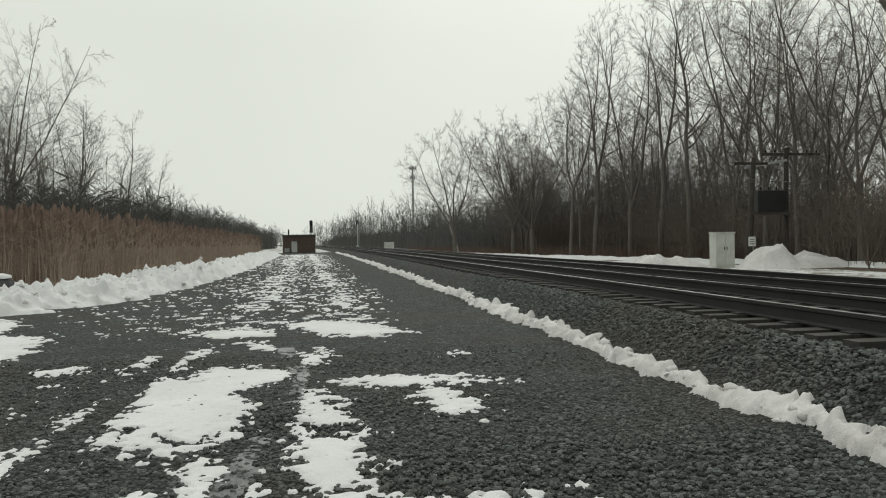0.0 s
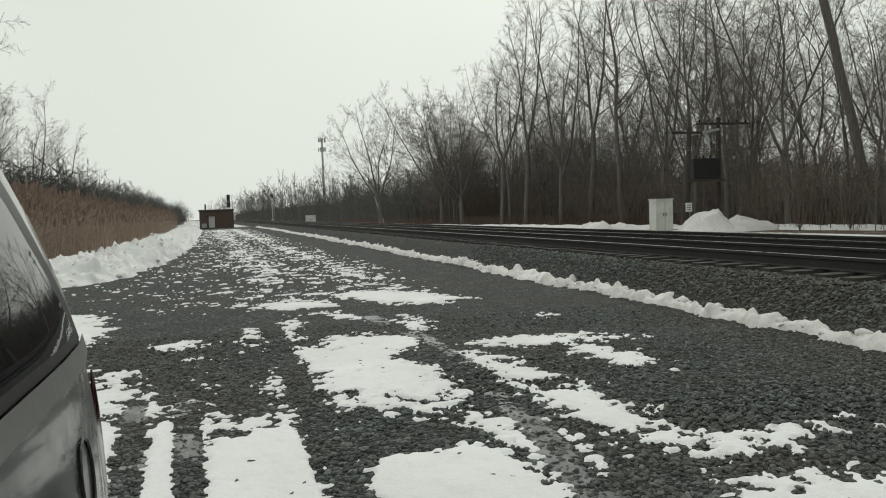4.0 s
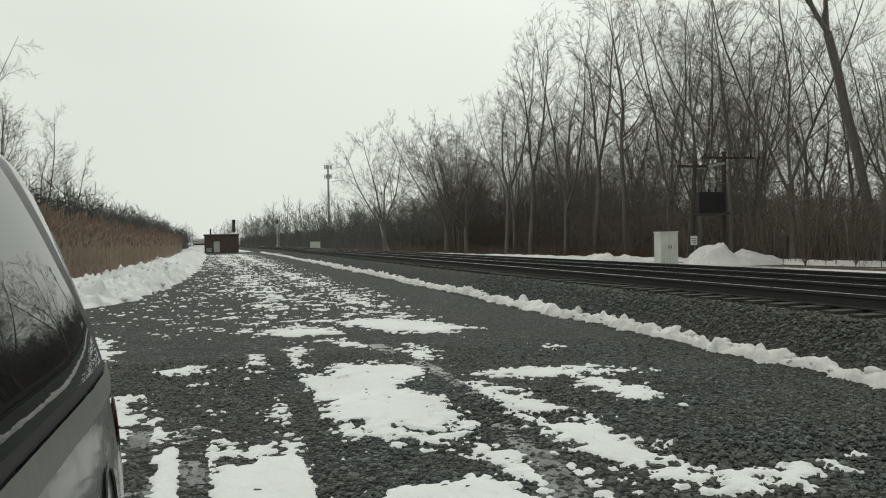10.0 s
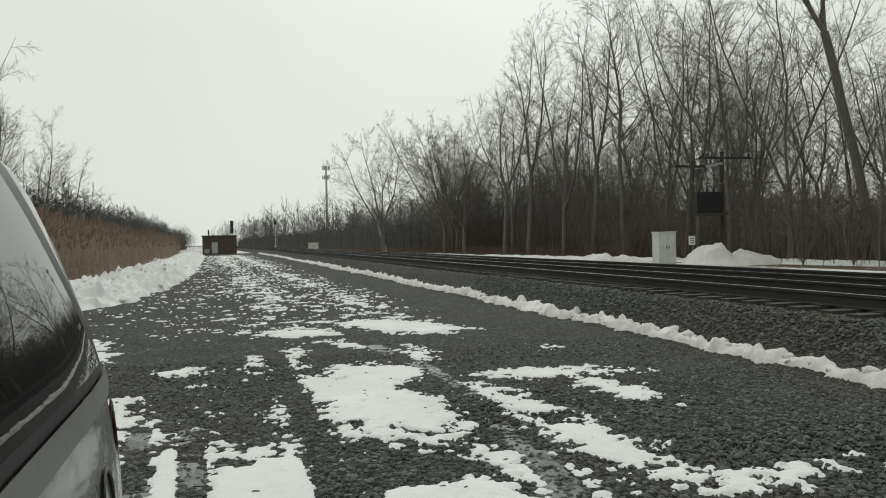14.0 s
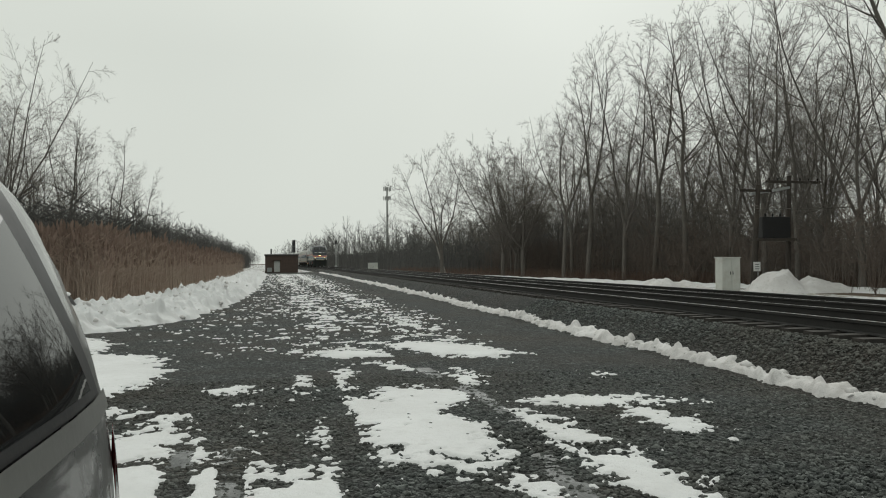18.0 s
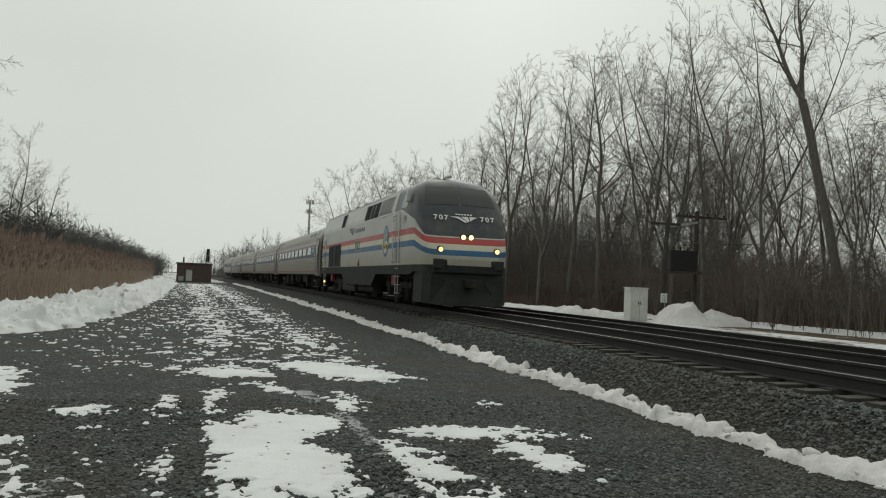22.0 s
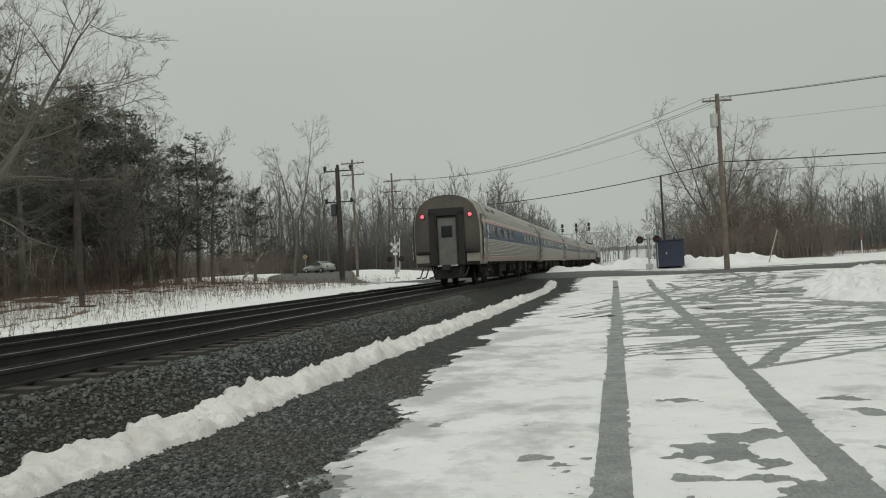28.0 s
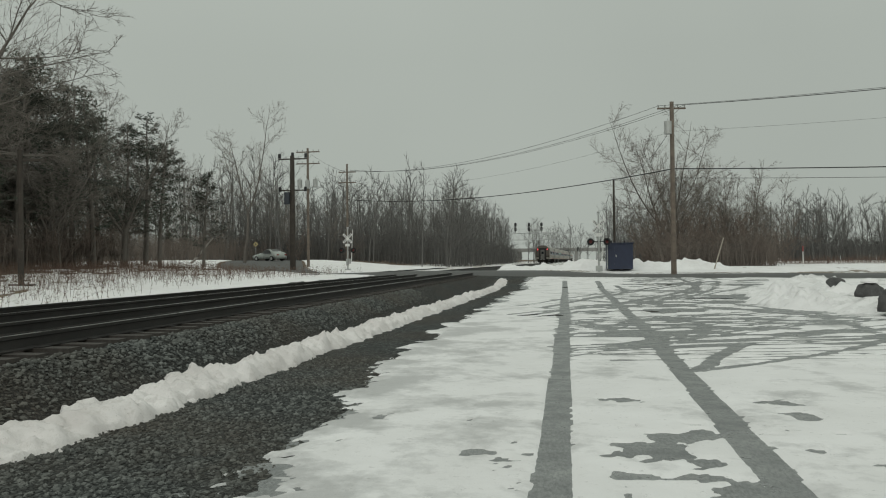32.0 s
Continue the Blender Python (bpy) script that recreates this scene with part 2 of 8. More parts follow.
def litter():
    k = Nodes("leaf_litter")
    c = k.mix(k.noise(1.2, 6), (0.07, 0.05, 0.037), (0.17, 0.125, 0.09))
    s = k.remap(k.noise(0.8, 6, 0.7), 0.60, 0.66)
    k.bump(k.noise(22, 5), 0.6, 0.05)
    return k.done(k.mix(s, c, (0.72, 0.72, 0.73)), 0.95, 0, 0.2)


def asphalt():
    k = Nodes("worn_asphalt")
    c = k.mix(k.noise(0.5, 5), (0.075, 0.078, 0.078), (0.13, 0.13, 0.125))
    c = k.mix(k.remap(k.noise(60, 2), 0.3, 0.7, 0, 0.4), c, (0.05, 0.05, 0.05))
    k.bump(k.noise(120, 2), 0.3, 0.005)
    return k.done(c, 0.75, 0, 0.4)


def bark(name, a, b):
    k = Nodes(name)
    v = k.mapped((1, 1, 0.18))
    c = k.mix(k.remap(k.noise(9, 6, 0.7, v), 0.3, 0.7), a, b)
    c = k.mix(k.math("MULTIPLY", k.random(), 0.35), c, scaled(b, 1.2))
    k.bump(k.noise(22, 5, 0.6, v), 0.6, 0.02)
    return k.done(c, 0.9, 0, 0.2)


MEADOW, LITTER, ASPHALT = meadow(), litter(), asphalt()
BARK = bark("grey_bark", (0.085, 0.077, 0.068), (0.19, 0.172, 0.155))
TWIG = bark("twig_bark", (0.125, 0.11, 0.097), (0.23, 0.207, 0.185))
# distance haze is put into this twig colour as a cooler grey
HAZE_TWIG = bark("hazed_twig_bark", (0.098, 0.096, 0.092), (0.17, 0.165, 0.158))
SHRUB_BARK = bark("shrub_bark", (0.10, 0.080, 0.068), (0.21, 0.17, 0.145))
PALE_BARK = bark("pale_bark", (0.20, 0.18, 0.16), (0.38, 0.36, 0.33))


def stalks(name, a, b, c3):
    k = Nodes(name)
    c = k.mix(k.island(), a, b)
    c = k.mix(k.remap(k.noise(0.25, 4), 0.4, 0.65, 0, 0.6), c, c3)
    return k.done(c, 0.9, 0, 0.15)


REED = stalks("dry_reed", (0.27, 0.21, 0.17), (0.50, 0.41, 0.335), (0.31, 0.22, 0.185))
PLUME = stalks("reed_plume", (0.17, 0.125, 0.10), (0.29, 0.215, 0.175), (0.21, 0.145, 0.12))
BRUSH = stalks("brush_stem", (0.11, 0.098, 0.088), (0.24, 0.21, 0.185), (0.17, 0.135, 0.115))
# far brush: its cool grey is haze worked into the stem colour
HAZE_BRUSH = stalks("hazed_brush_stem", (0.08, 0.08, 0.079), (0.16, 0.155, 0.148), (0.11, 0.106, 0.10))
WEED = stalks("dead_weed", (0.095, 0.066, 0.054), (0.21, 0.155, 0.125), (0.12, 0.076, 0.062))
NEEDLE = stalks("pine_needle", (0.05, 0.064, 0.052), (0.10, 0.118, 0.09), (0.105, 0.10, 0.085))

RUST = plain("rusty_rail_side", (0.042, 0.040, 0.038), 0.85, 0.3, 0.35, 2, 60)
STEEL = plain("polished_rail_head", (0.42, 0.41, 0.40), 0.32, 1.0, 0.15, 1.2, 50)
TIE = plain("creosoted_tie", (0.055, 0.049, 0.044), 0.9, 0, 0.4, 2.5, 30, 0.5, (0.13, 0.11, 0.095))
POLE_WOOD = plain("weathered_pole", (0.18, 0.148, 0.122), 0.9, 0, 0.3, 2, 30, 0.4)
DARK_WOOD = plain("tarred_post", (0.06, 0.05, 0.042), 0.9, 0, 0.35, 2, 30, 0.4)
GALV = plain("galvanised_steel", (0.46, 0.47, 0.46), 0.5, 0.6, 0.15, 2, 40)
CABINET = plain("grey_white_cabinet", (0.60, 0.61, 0.57), 0.5, 0, 0.08, 1.5, 30, 0.08, (0.36, 0.31, 0.25))
BLACK = plain("black_paint", (0.018, 0.018, 0.019), 0.5, 0, 0.3)
BLUE_BOX = plain("dark_blue_sheet", (0.022, 0.030, 0.062), 0.5, 0, 0.2)
BRICK = plain("dark_red_brick", (0.125, 0.088, 0.074), 0.85, 0, 0.25, 3, 25, 0.3)
TRIM = plain("weathered_white_trim", (0.62, 0.62, 0.60), 0.6, 0, 0.1)
ROCK = plain("grey_boulder", (0.085, 0.085, 0.085), 0.85, 0, 0.4, 4, 30, 0.8)
WIRE = plain("cable_black", (0.02, 0.02, 0.02), 0.6, 0, 0.2)
WHITE_SIGN = plain("white_sign", (0.72, 0.72, 0.70), 0.45, 0, 0.06)
YELLOW_SIGN = plain("yellow_sign", (0.36, 0.30, 0.14), 0.45, 0, 0.06)
GLASS_DARK = plain("tinted_glass", (0.006, 0.007, 0.008), 0.06, 0, 0.2, 2, 30, 0.0, None, 0.6)
RUBBER = plain("tyre_rubber", (0.02, 0.02, 0.02), 0.85, 0, 0.3)


def glow(name, col, power):
    k = Nodes(name)
    k.put(k.b.inputs["Emission Color"], col)
    k.b.inputs["Emission Strength"].default_value = power
    return k.done(col, 0.3)


# ---- mesh helpers ----
def thing(name, label, category, group="", kind="", at=None):
    ob = new(name)
    ob.empty_display_size = 0.2
    if at is not None:
        ob.matrix_basis = at
    return tagged(ob, label, category, group, kind)


def part(name, bm, material, parent=None, label="", smooth=False):
    """Links a bmesh, or a mesh, as one mesh object under a thing or a part."""
    if isinstance(bm, bpy.types.Mesh):
        me = bm
    else:
        bmesh.ops.recalc_face_normals(bm, faces=bm.faces)
        me = bpy.data.meshes.new(name)
        bm.to_mesh(me)
        bm.free()
    if smooth:
        me.polygons.foreach_set("use_smooth", [True] * len(me.polygons))
    if material and not me.materials:
        me.materials.append(material)
    ob = new(name, me)
    ob.parent = parent
    return tagged(ob, label)


def again(ob, parent=None, m=None):
    """Another object on the same mesh."""
    o = ob.copy()
    scene.collection.objects.link(o)
    o.parent = parent if parent else ob.parent
    if m is not None:
        o.matrix_basis = m
    return o


def box(bm, x0, x1, y0, y1, z0, z1, bevel=0.0):
    r = bmesh.ops.create_cube(bm, size=1.0, matrix=Matrix.LocRotScale(
        ((x0 + x1) / 2, (y0 + y1) / 2, (z0 + z1) / 2), None, (abs(x1 - x0), abs(y1 - y0), abs(z1 - z0))))
    if bevel:
        edges = {e for v in r["verts"] for e in v.link_edges}
        bmesh.ops.bevel(bm, geom=list(edges), offset=bevel, segments=2, affect="EDGES", profile=0.6)
    return bm


def rod(bm, a, b, r0, r1=None, n=8, cap=True):
    """A tapered rod from a to b."""
    a, b = Vector(a), Vector(b)
    d = b - a
    m = Matrix.Translation((a + b) / 2) @ d.to_track_quat("Z", "Y").to_matrix().to_4x4()
    bmesh.ops.create_cone(bm, cap_ends=cap, segments=n, radius1=r0, radius2=r0 if r1 is None else r1, depth=d.length, matrix=m)
    return bm


def ball(bm, c, r, n=10, scale=(1, 1, 1)):
    bmesh.ops.create_uvsphere(bm, u_segments=n, v_segments=max(5, n // 2 + 1), radius=r,
                              matrix=Matrix.LocRotScale(c, None, scale))
    return bm


def loft(bm, rings, cap=True, closed=True):
    rows = [[bm.verts.new(p) for p in r] for r in rings]
    for a, b in zip(rows[:-1], rows[1:]):
        n = len(a)
        for i in range(n if closed else n - 1):
            j = (i + 1) % n
            bm.faces.new((a[i], a[j], b[j], b[i]))
    if cap:
        bm.faces.new(rows[0][::-1]), bm.faces.new(rows[-1])
    return bm


def sheet(name, verts, faces, material, smooth=True):
    me = bpy.data.meshes.new(name)
    me.from_pydata(verts, [], faces)
    me.materials.append(material)
    if smooth:
        me.polygons.foreach_set("use_smooth", [True] * len(me.polygons))
    return me


def hash2(i, j, s):
    h = np.sin(i * 127.1 + j * 311.7 + s * 74.7) * 43758.5453
    return h - np.floor(h)


def vnoise(x, y, s=0):
    x, y = np.asarray(x, float), np.asarray(y, float)
    i, j = np.floor(x), np.floor(y)
    u, v = x - i, y - j
    u, v = u * u * (3 - 2 * u), v * v * (3 - 2 * v)
    a, b = hash2(i, j, s), hash2(i + 1, j, s)
    c, d = hash2(i, j + 1, s), hash2(i + 1, j + 1, s)
    return a + (b - a) * u + (c - a) * v + (a - b - c + d) * u * v


def fbm(x, y, s=0, octaves=4):
    t, amp, tot = 0.0, 1.0, 0.0
    for k in range(octaves):
        t = t + amp * vnoise(x * 2 ** k + 17.3 * k, y * 2 ** k - 9.1 * k, s + k)
        tot += amp
        amp *= 0.55
    return t / tot


def ramp(v, a, b):
    t = np.clip((np.asarray(v, float) - a) / (b - a), 0, 1)
    return t * t * (3 - 2 * t)

# ---- the ground ----
def across(x, y):
    """Distance across the railway, 6.06 on the near track's centre line."""
    return x - (0.0009 * y - 9.2e-5 * y * y)


def ground_z(x, y):
    """The height of the ground sheet: car park, track bed, verges and the rise at the road."""
    x, y = np.asarray(x, float), np.asarray(y, float)
    s = across(x, y)
    back = ramp(-y, 8, 40)                       # the far verge lies higher behind
    verge = -0.25 + 0.80 * back
    rise = ramp(-y, 42, 57) * 0.45 + ramp(-y, 59, 68) * 0.40      # up to the road and beyond it
    rise = rise + 0.27 * ramp(s, -6, 3.5) * np.exp(-((y + 58.5) / 6.0) ** 2)
    lot = rise + 0.05 * (fbm(x * 0.3, y * 0.3, 5, 2) - 0.5)
    far = verge + ramp(s, 17, 40) * ramp(-y, 45, 95) * 1.3 + 0.65 * ramp(s, 17, 33) * ramp(-y, 20, 48) * (1 - ramp(-y, 58, 72))
    bed1, bed2 = 0.51, 0.43
    z = lot
    z = np.where(s > 3.5, lot + (np.maximum(bed1, lot) - lot) * ramp(s, 3.5, 4.75), z)
    z = np.where(s > 7.3, bed1 + (bed2 - bed1) * ramp(s, 7.3, 8.3), z)
    z = np.where(s > 11.5, bed2 + (far - bed2) * ramp(s, 11.5, 13.2), z)
    return z


def steps(*spans):
    """Coordinates with spans (start, end, step)."""
    out = []
    for a, b, d in spans:
        out.extend(np.arange(a, b - 1e-6, d))
    out.append(spans[-1][1])
    return np.array(out)


def build_ground():
    ss = steps((-1500, -200, 260), (-200, -60, 20), (-60, -14, 4), (-14, 3, 1.0), (3, 14, 0.25), (14, 40, 2), (40, 200, 20), (200, 1500, 260))
    ys = steps((-1600, -400, 200), (-400, -120, 20), (-120, 150, 2), (150, 420, 10), (420, 1800, 230))
    S, Y = np.meshgrid(ss, ys)
    yc = np.clip(Y, -420, 420)
    X = S + 0.0009 * yc - 9.2e-5 * yc * yc
    Z = ground_z(X, Y)
    n, m = len(ys), len(ss)
    verts = np.stack([X, Y, Z], -1).reshape(-1, 3).tolist()
    faces, mats = [], []
    for j in range(n - 1):
        for i in range(m - 1):
            a = j * m + i
            faces.append((a, a + 1, a + m + 1, a + m))
            s, y = (ss[i] + ss[i + 1]) / 2, (ys[j] + ys[j + 1]) / 2
            if -200 < y < 420 and (4.9 < s < 7.4 or 8.8 < s < 11.4):
                mats.append(4)
            elif -200 < y < 420 and 3.5 < s < 13.0:
                mats.append(1)
            elif -60 < y < 140 and -14 < s <= 3.5 and not (s < -8 and y > 22):
                mats.append(0)
            elif s > 26 or s < -14 and y > 0:
                mats.append(3)
            else:
                mats.append(2)
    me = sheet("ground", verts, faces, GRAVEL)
    for k in (BALLAST, MEADOW, LITTER, DARK_BED):
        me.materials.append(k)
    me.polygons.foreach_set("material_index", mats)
    tagged(new("ground", me), "grey crushed stone car park with ballast bed and snowy verges", "ground", kind="structure")


build_ground()


# ---- snow on the car park ----
def blob(x, y, cx, cy, rx, ry, turn=0.0, p=2.0):
    """Signed depth in metres inside a rounded patch."""
    c, s = math.cos(radians(turn)), math.sin(radians(turn))
    dx, dy = x - cx, y - cy
    u, v = np.abs(dx * c + dy * s) / rx, np.abs(dy * c - dx * s) / ry
    return (1 - (u ** p + v ** p) ** (1 / p)) * min(rx, ry)


def strip_distance(x, y, pts):
    """Distance to a line through a few points."""
    best = np.full(np.shape(x), 1e9)
    for (ax, ay), (bx, by) in zip(pts[:-1], pts[1:]):
        dx, dy = bx - ax, by - ay
        t = np.clip(((x - ax) * dx + (y - ay) * dy) / (dx * dx + dy * dy), 0, 1)
        best = np.minimum(best, np.hypot(x - ax - t * dx, y - ay - t * dy))
    return best


AHEAD = [  # patches on the gravel ahead of the parked car: centre, half sizes, turn, squareness
    (-1.35, 8.1, 0.62, 1.75, 4, 5), (-0.95, 9.6, 0.62, 0.75, 0, 3), (0.95, 8.85, 0.95, 0.36, -8, 2.5), (1.2, 7.7, 0.22, 0.75, 8, 2),
    (-0.02, 7.2, 0.26, 0.95, 6, 2.5), (0.08, 5.7, 0.30, 0.85, 0, 2), (0.35, 14.6, 0.7, 1.5, 24, 3), (-1.45, 14.1, 0.62, 0.6, 0, 3),
    (-2.5, 4.3, 0.33, 1.85, 2, 6), (-3.10, 5.4, 0.10, 1.5, -3, 4), (-3.44, 6.3, 0.11, 0.7, -4, 3)]
AHEAD2 = [
    (-1.38, 4.1, 0.5, 1.0, 0, 4), (-0.75, 5.2, 0.24, 0.8, 12, 2), (0.75, 4.5, 0.65, 0.25, 10, 2), (0.3, 3.3, 0.9, 0.6, 0, 2),
    (-1.86, 11.2, 0.14, 0.85, 0, 2), (-2.35, 10.8, 0.11, 0.5, 0, 2), (-3.3, 10.5, 0.2, 0.3, 0, 2), (1.75, 10.85, 0.2, 0.3, 0, 2),
    (-3.7, 8.7, 0.28, 0.2, 0, 2), (-2.25, 7.2, 0.07, 0.5, 0, 2), (-0.15, 11.0, 0.2, 0.7, 0, 2), (-0.9, 12.3, 0.12, 0.5, 20, 2)]
LEFTSIDE = [
    (-7.3, 12.6, 2.9, 2.6, 10, 3), (-5.3, 11.2, 0.9, 1.4, -20, 2), (-4.0, 7.5, 0.5, 0.9, -20, 2), (-5.3, 7.5, 0.9, 0.55, 10, 2),
    (-4.6, 5.4, 0.95, 1.0, 0, 3), (-6.2, 5.5, 1.2, 2.0, 0, 3), (-4.7, 9.2, 0.5, 0.35, 0, 2), (-9.5, 15.5, 3.5, 3.4, 0, 3)]
SOLID = [  # unbroken snow nearest to the parked car
    (-2.5, 4.0, 0.33, 2.08, 0, 10), (-3.02, 4.4, 0.22, 2.38, 0, 8), (-3.52, 4.6, 0.22, 2.25, 6, 6), (-4.1, 4.5, 0.75, 1.95, 10, 4), (-1.42, 3.85, 0.46, 1.25, 0, 5), (-5.9, 4.9, 1.0, 1.9, 0, 4)]
TRACKS_AHEAD = [(((-2.0, 2.0), (-2.02, 6.5), (-2.08, 12.5)), 0.15), (((-0.9, 3.0), (-0.42, 6.5), (-0.28, 9.7), (-0.72, 13.5)), 0.13),
                (((-2.93, 2.0), (-3.14, 4.0), (-3.25, 4.6), (-3.32, 5.6), (-3.43, 7.2)), 0.115), (((-2.58, 2.0), (-2.79, 4.0), (-2.90, 4.6), (-2.94, 5.6), (-3.02, 7.2)), 0.105),
                (((-8.5, 4.5), (-6.0, 6.2), (-4.3, 8.6)), 0.13), (((-8.5, 6.0), (-6.2, 7.3), (-4.6, 9.6)), 0.13)]
def wheel_arcs():
    """Wheel tracks of turning vehicles: sweeping arcs, each a pair of thin lines."""
    rnd = random.Random(31)

    def arc(a, b, bow, w):
        (ax, ay), (bx, by) = a, b
        cx, cy = (ax + bx) / 2 - bow * (by - ay), (ay + by) / 2 + bow * (bx - ax)
        pts = [((1 - k) ** 2 * ax + 2 * k * (1 - k) * cx + k * k * bx, (1 - k) ** 2 * ay + 2 * k * (1 - k) * cy + k * k * by) for k in (0, .17, .34, .5, .66, .83, 1)]
        return tuple(pts), w
    out = [arc((-3.0, -11.8), (-4.3, -15.2), 0.02, 0.13), arc((-3.0, -11.8), (-8.5, -18.5), -0.10, 0.09), arc((-6.0, -15.6), (-13, -18.5), -0.05, 0.10)]
    for _ in range(22):
        a = (rnd.uniform(-2.6, -0.8), rnd.uniform(-21, -12.8))
        b = (rnd.uniform(-12, -6), a[1] - rnd.uniform(1.5, 6.5))
        bow, w = rnd.uniform(-0.16, 0.10), rnd.uniform(0.05, 0.09)
        out.append(arc(a, b, bow, w))
        if rnd.random() < 0.5:
            out.append(arc((a[0], a[1] - 0.7), (b[0] - 0.3, b[1] - 0.7), bow, w))
    for _ in range(9):
        a = (rnd.uniform(-2.2, 0.4), rnd.uniform(-44, -30))
        b = (rnd.uniform(-11, -5), rnd.uniform(-27, -18))
        bow, w = rnd.uniform(0.05, 0.28), rnd.uniform(0.09, 0.15)
        out.append(arc(a, b, bow, w))
    for _ in range(7):
        out.append(arc((rnd.uniform(-2, 1.5), rnd.uniform(-30, -22)), (rnd.uniform(-12, -4), rnd.uniform(-54, -44)), rnd.uniform(-0.2, 0.1), rnd.uniform(0.12, 0.18)))
    return out


TURNS = wheel_arcs()
TRACKS_BACK = [(((-1.0, 1.0), (-1.04, -5.6), (-1.2, -24.0), (-1.3, -50.0)), 0.14), (((-2.3, 1.0), (-2.64, -5.8), (-3.0, -20.0), (-3.3, -50.0)), 0.15)]


def snow_mask_ahead(x, y):
    m = np.full(np.shape(x), -1.0)
    for b in AHEAD + AHEAD2 + LEFTSIDE:
        m = np.maximum(m, blob(x, y, *b))
    for b in SOLID:
        m = np.maximum(m, 9.0 * blob(x, y, *b))
    rag = fbm(x * 3.0, y * 3.6, 11, 5) - 0.5
    m = m + 0.42 * rag + 0.60 * (fbm(x * 8, y * 8, 13, 4) - 0.5) - 0.03
    # thin streaks further along, packed by wheels
    d = np.abs(x + 0.9 + 0.02 * (y - 20)) / 2.2
    s = 0.45 * fbm(x * 3.4, y * 3.0, 21, 6) + 0.55 * fbm(x * 9.0, y * 7.5, 23, 4) - 0.632 - 0.05 * np.clip(d - 0.6, 0, 2) + 0.05 * ramp(y, 30, 70) + 0.085 * np.exp(-((x - 0.6 + 0.02 * (y - 20)) / 0.45) ** 2) + 0.06 * np.exp(-((x + 1.5 + 0.02 * (y - 20)) / 0.6) ** 2)
    s = s - 0.2 * ramp(across(x, y), 1.4, 2.6) - 0.3 * (1 - ramp(y, 10.5, 15))
    m = np.maximum(m, s * 1.4)
    for pts, w in TRACKS_AHEAD:
        m = np.minimum(m, (strip_distance(x, y, pts) - w) * 1.8 + 0.09 * rag + 0.02)
    clean = np.full(np.shape(x), -1.0)
    for b in SOLID:
        clean = np.maximum(clean, blob(x, y, *b))
    m = m - (1.0 - ramp(clean, -0.05, 0.08)) * np.clip(fbm(x * 5, y * 6, 3, 4) - 0.56, 0, 1)
    thin = 1.0 - ramp(clean, -0.05, 0.08)
    return m + (0.05 + 0.10 * thin) * (vnoise(x * 16, y * 16, 9) - 0.5) + (0.04 + 0.15 * thin) * (vnoise(x * 28, y * 28, 15) - 0.5)


def snow_mask_back(x, y):
    edge = 1.45 + 0.55 * (fbm(x * 0.8, y * 0.5, 31, 3) - 0.5) * 2 - 0.02 * (y + 8) * (y > -20) - 0.35 * ramp(-y, 18, 40) - 0.3 * ramp(y, -12, -5)
    m = (edge - across(x, y)) * 0.5
    m = np.minimum(np.minimum(m, 0.35), np.minimum(1.3 - 0.8 * np.clip(x + 1, -0.6, 1.5) - y, x + 11.5 + 0.0 * y) * 0.5)
    m = np.where((y < -14), np.maximum(m, np.minimum(0.35, (edge - across(x, y)) * 0.5)), m)
    rag = fbm(x * 2.2, y * 2.2, 33, 5) - 0.5
    m = m + (0.5 * rag + 0.3 * (fbm(x * 6, y * 6, 29, 3) - 0.5)) * (0.4 + 0.6 * ramp(x, -0.6, 1.2)) - 0.5 * np.clip(fbm(x * 5, y * 6, 37, 3) - 0.72, 0, 1) - 4.0 * np.clip(fbm(x * 4.5, y * 4.5, 25, 4) - 0.70, 0, 1)
    # bare pools in the snow
    for cx, cy, rx, ry in ((-1.85, -6.95, 0.36, 0.33), (-2.2, -7.5, 0.34, 0.24), (-2.05, -6.2, 0.16, 0.13), (-2.35, -5.75, 0.2, 0.2), (-3.1, -7.1, 0.11, 0.12), (-1.9, -9.35, 0.22, 0.16),
                           (-3.4, -9.3, 0.22, 0.10), (-3.5, -8.5, 0.12, 0.14), (-2.25, -6.6, 0.07, 0.06), (-0.45, -6.75, 0.16, 0.10), (-0.6, -6.4, 0.06, 0.35), (-1.65, -6.15, 0.10, 0.05)):
        m = np.minimum(m, -blob(x, y, cx, cy, rx, ry) + 0.62 * (fbm(x * 4.6, y * 4.6, 35, 5) - 0.5))
    for pts, w in TRACKS_BACK:
        track = strip_distance(x, y, pts) - w + 0.02 * rag
        m = np.minimum(m + 0.0, track)
    # the churned turning place before the road
    ragged = 0.05 * rag + 0.13 * (fbm(x * 3.5, y * 3.5, 39, 4) - 0.5)
    for pts, w in TURNS:
        m = np.minimum(m, strip_distance(x, y, pts) - w + ragged)
    turn = ramp(-y, 14, 20) * (1 - ramp(np.abs(x + 4.6 + 0.16 * np.clip(-y - 20, 0, 40)), 2.6, 4.6 + 0.12 * np.clip(-y - 20, 0, 40)))
    m2 = -0.015 + 0.8 * (fbm(x * 1.0, y * 2.4, 41, 6) - 0.5) + 0.35 * (fbm(x * 0.4, y * 0.35, 43, 3) - 0.5)
    m = m * (1 - turn) + np.minimum(m, m2) * turn
    return m + 0.02 * (vnoise(x * 18, y * 14, 19) - 0.5)


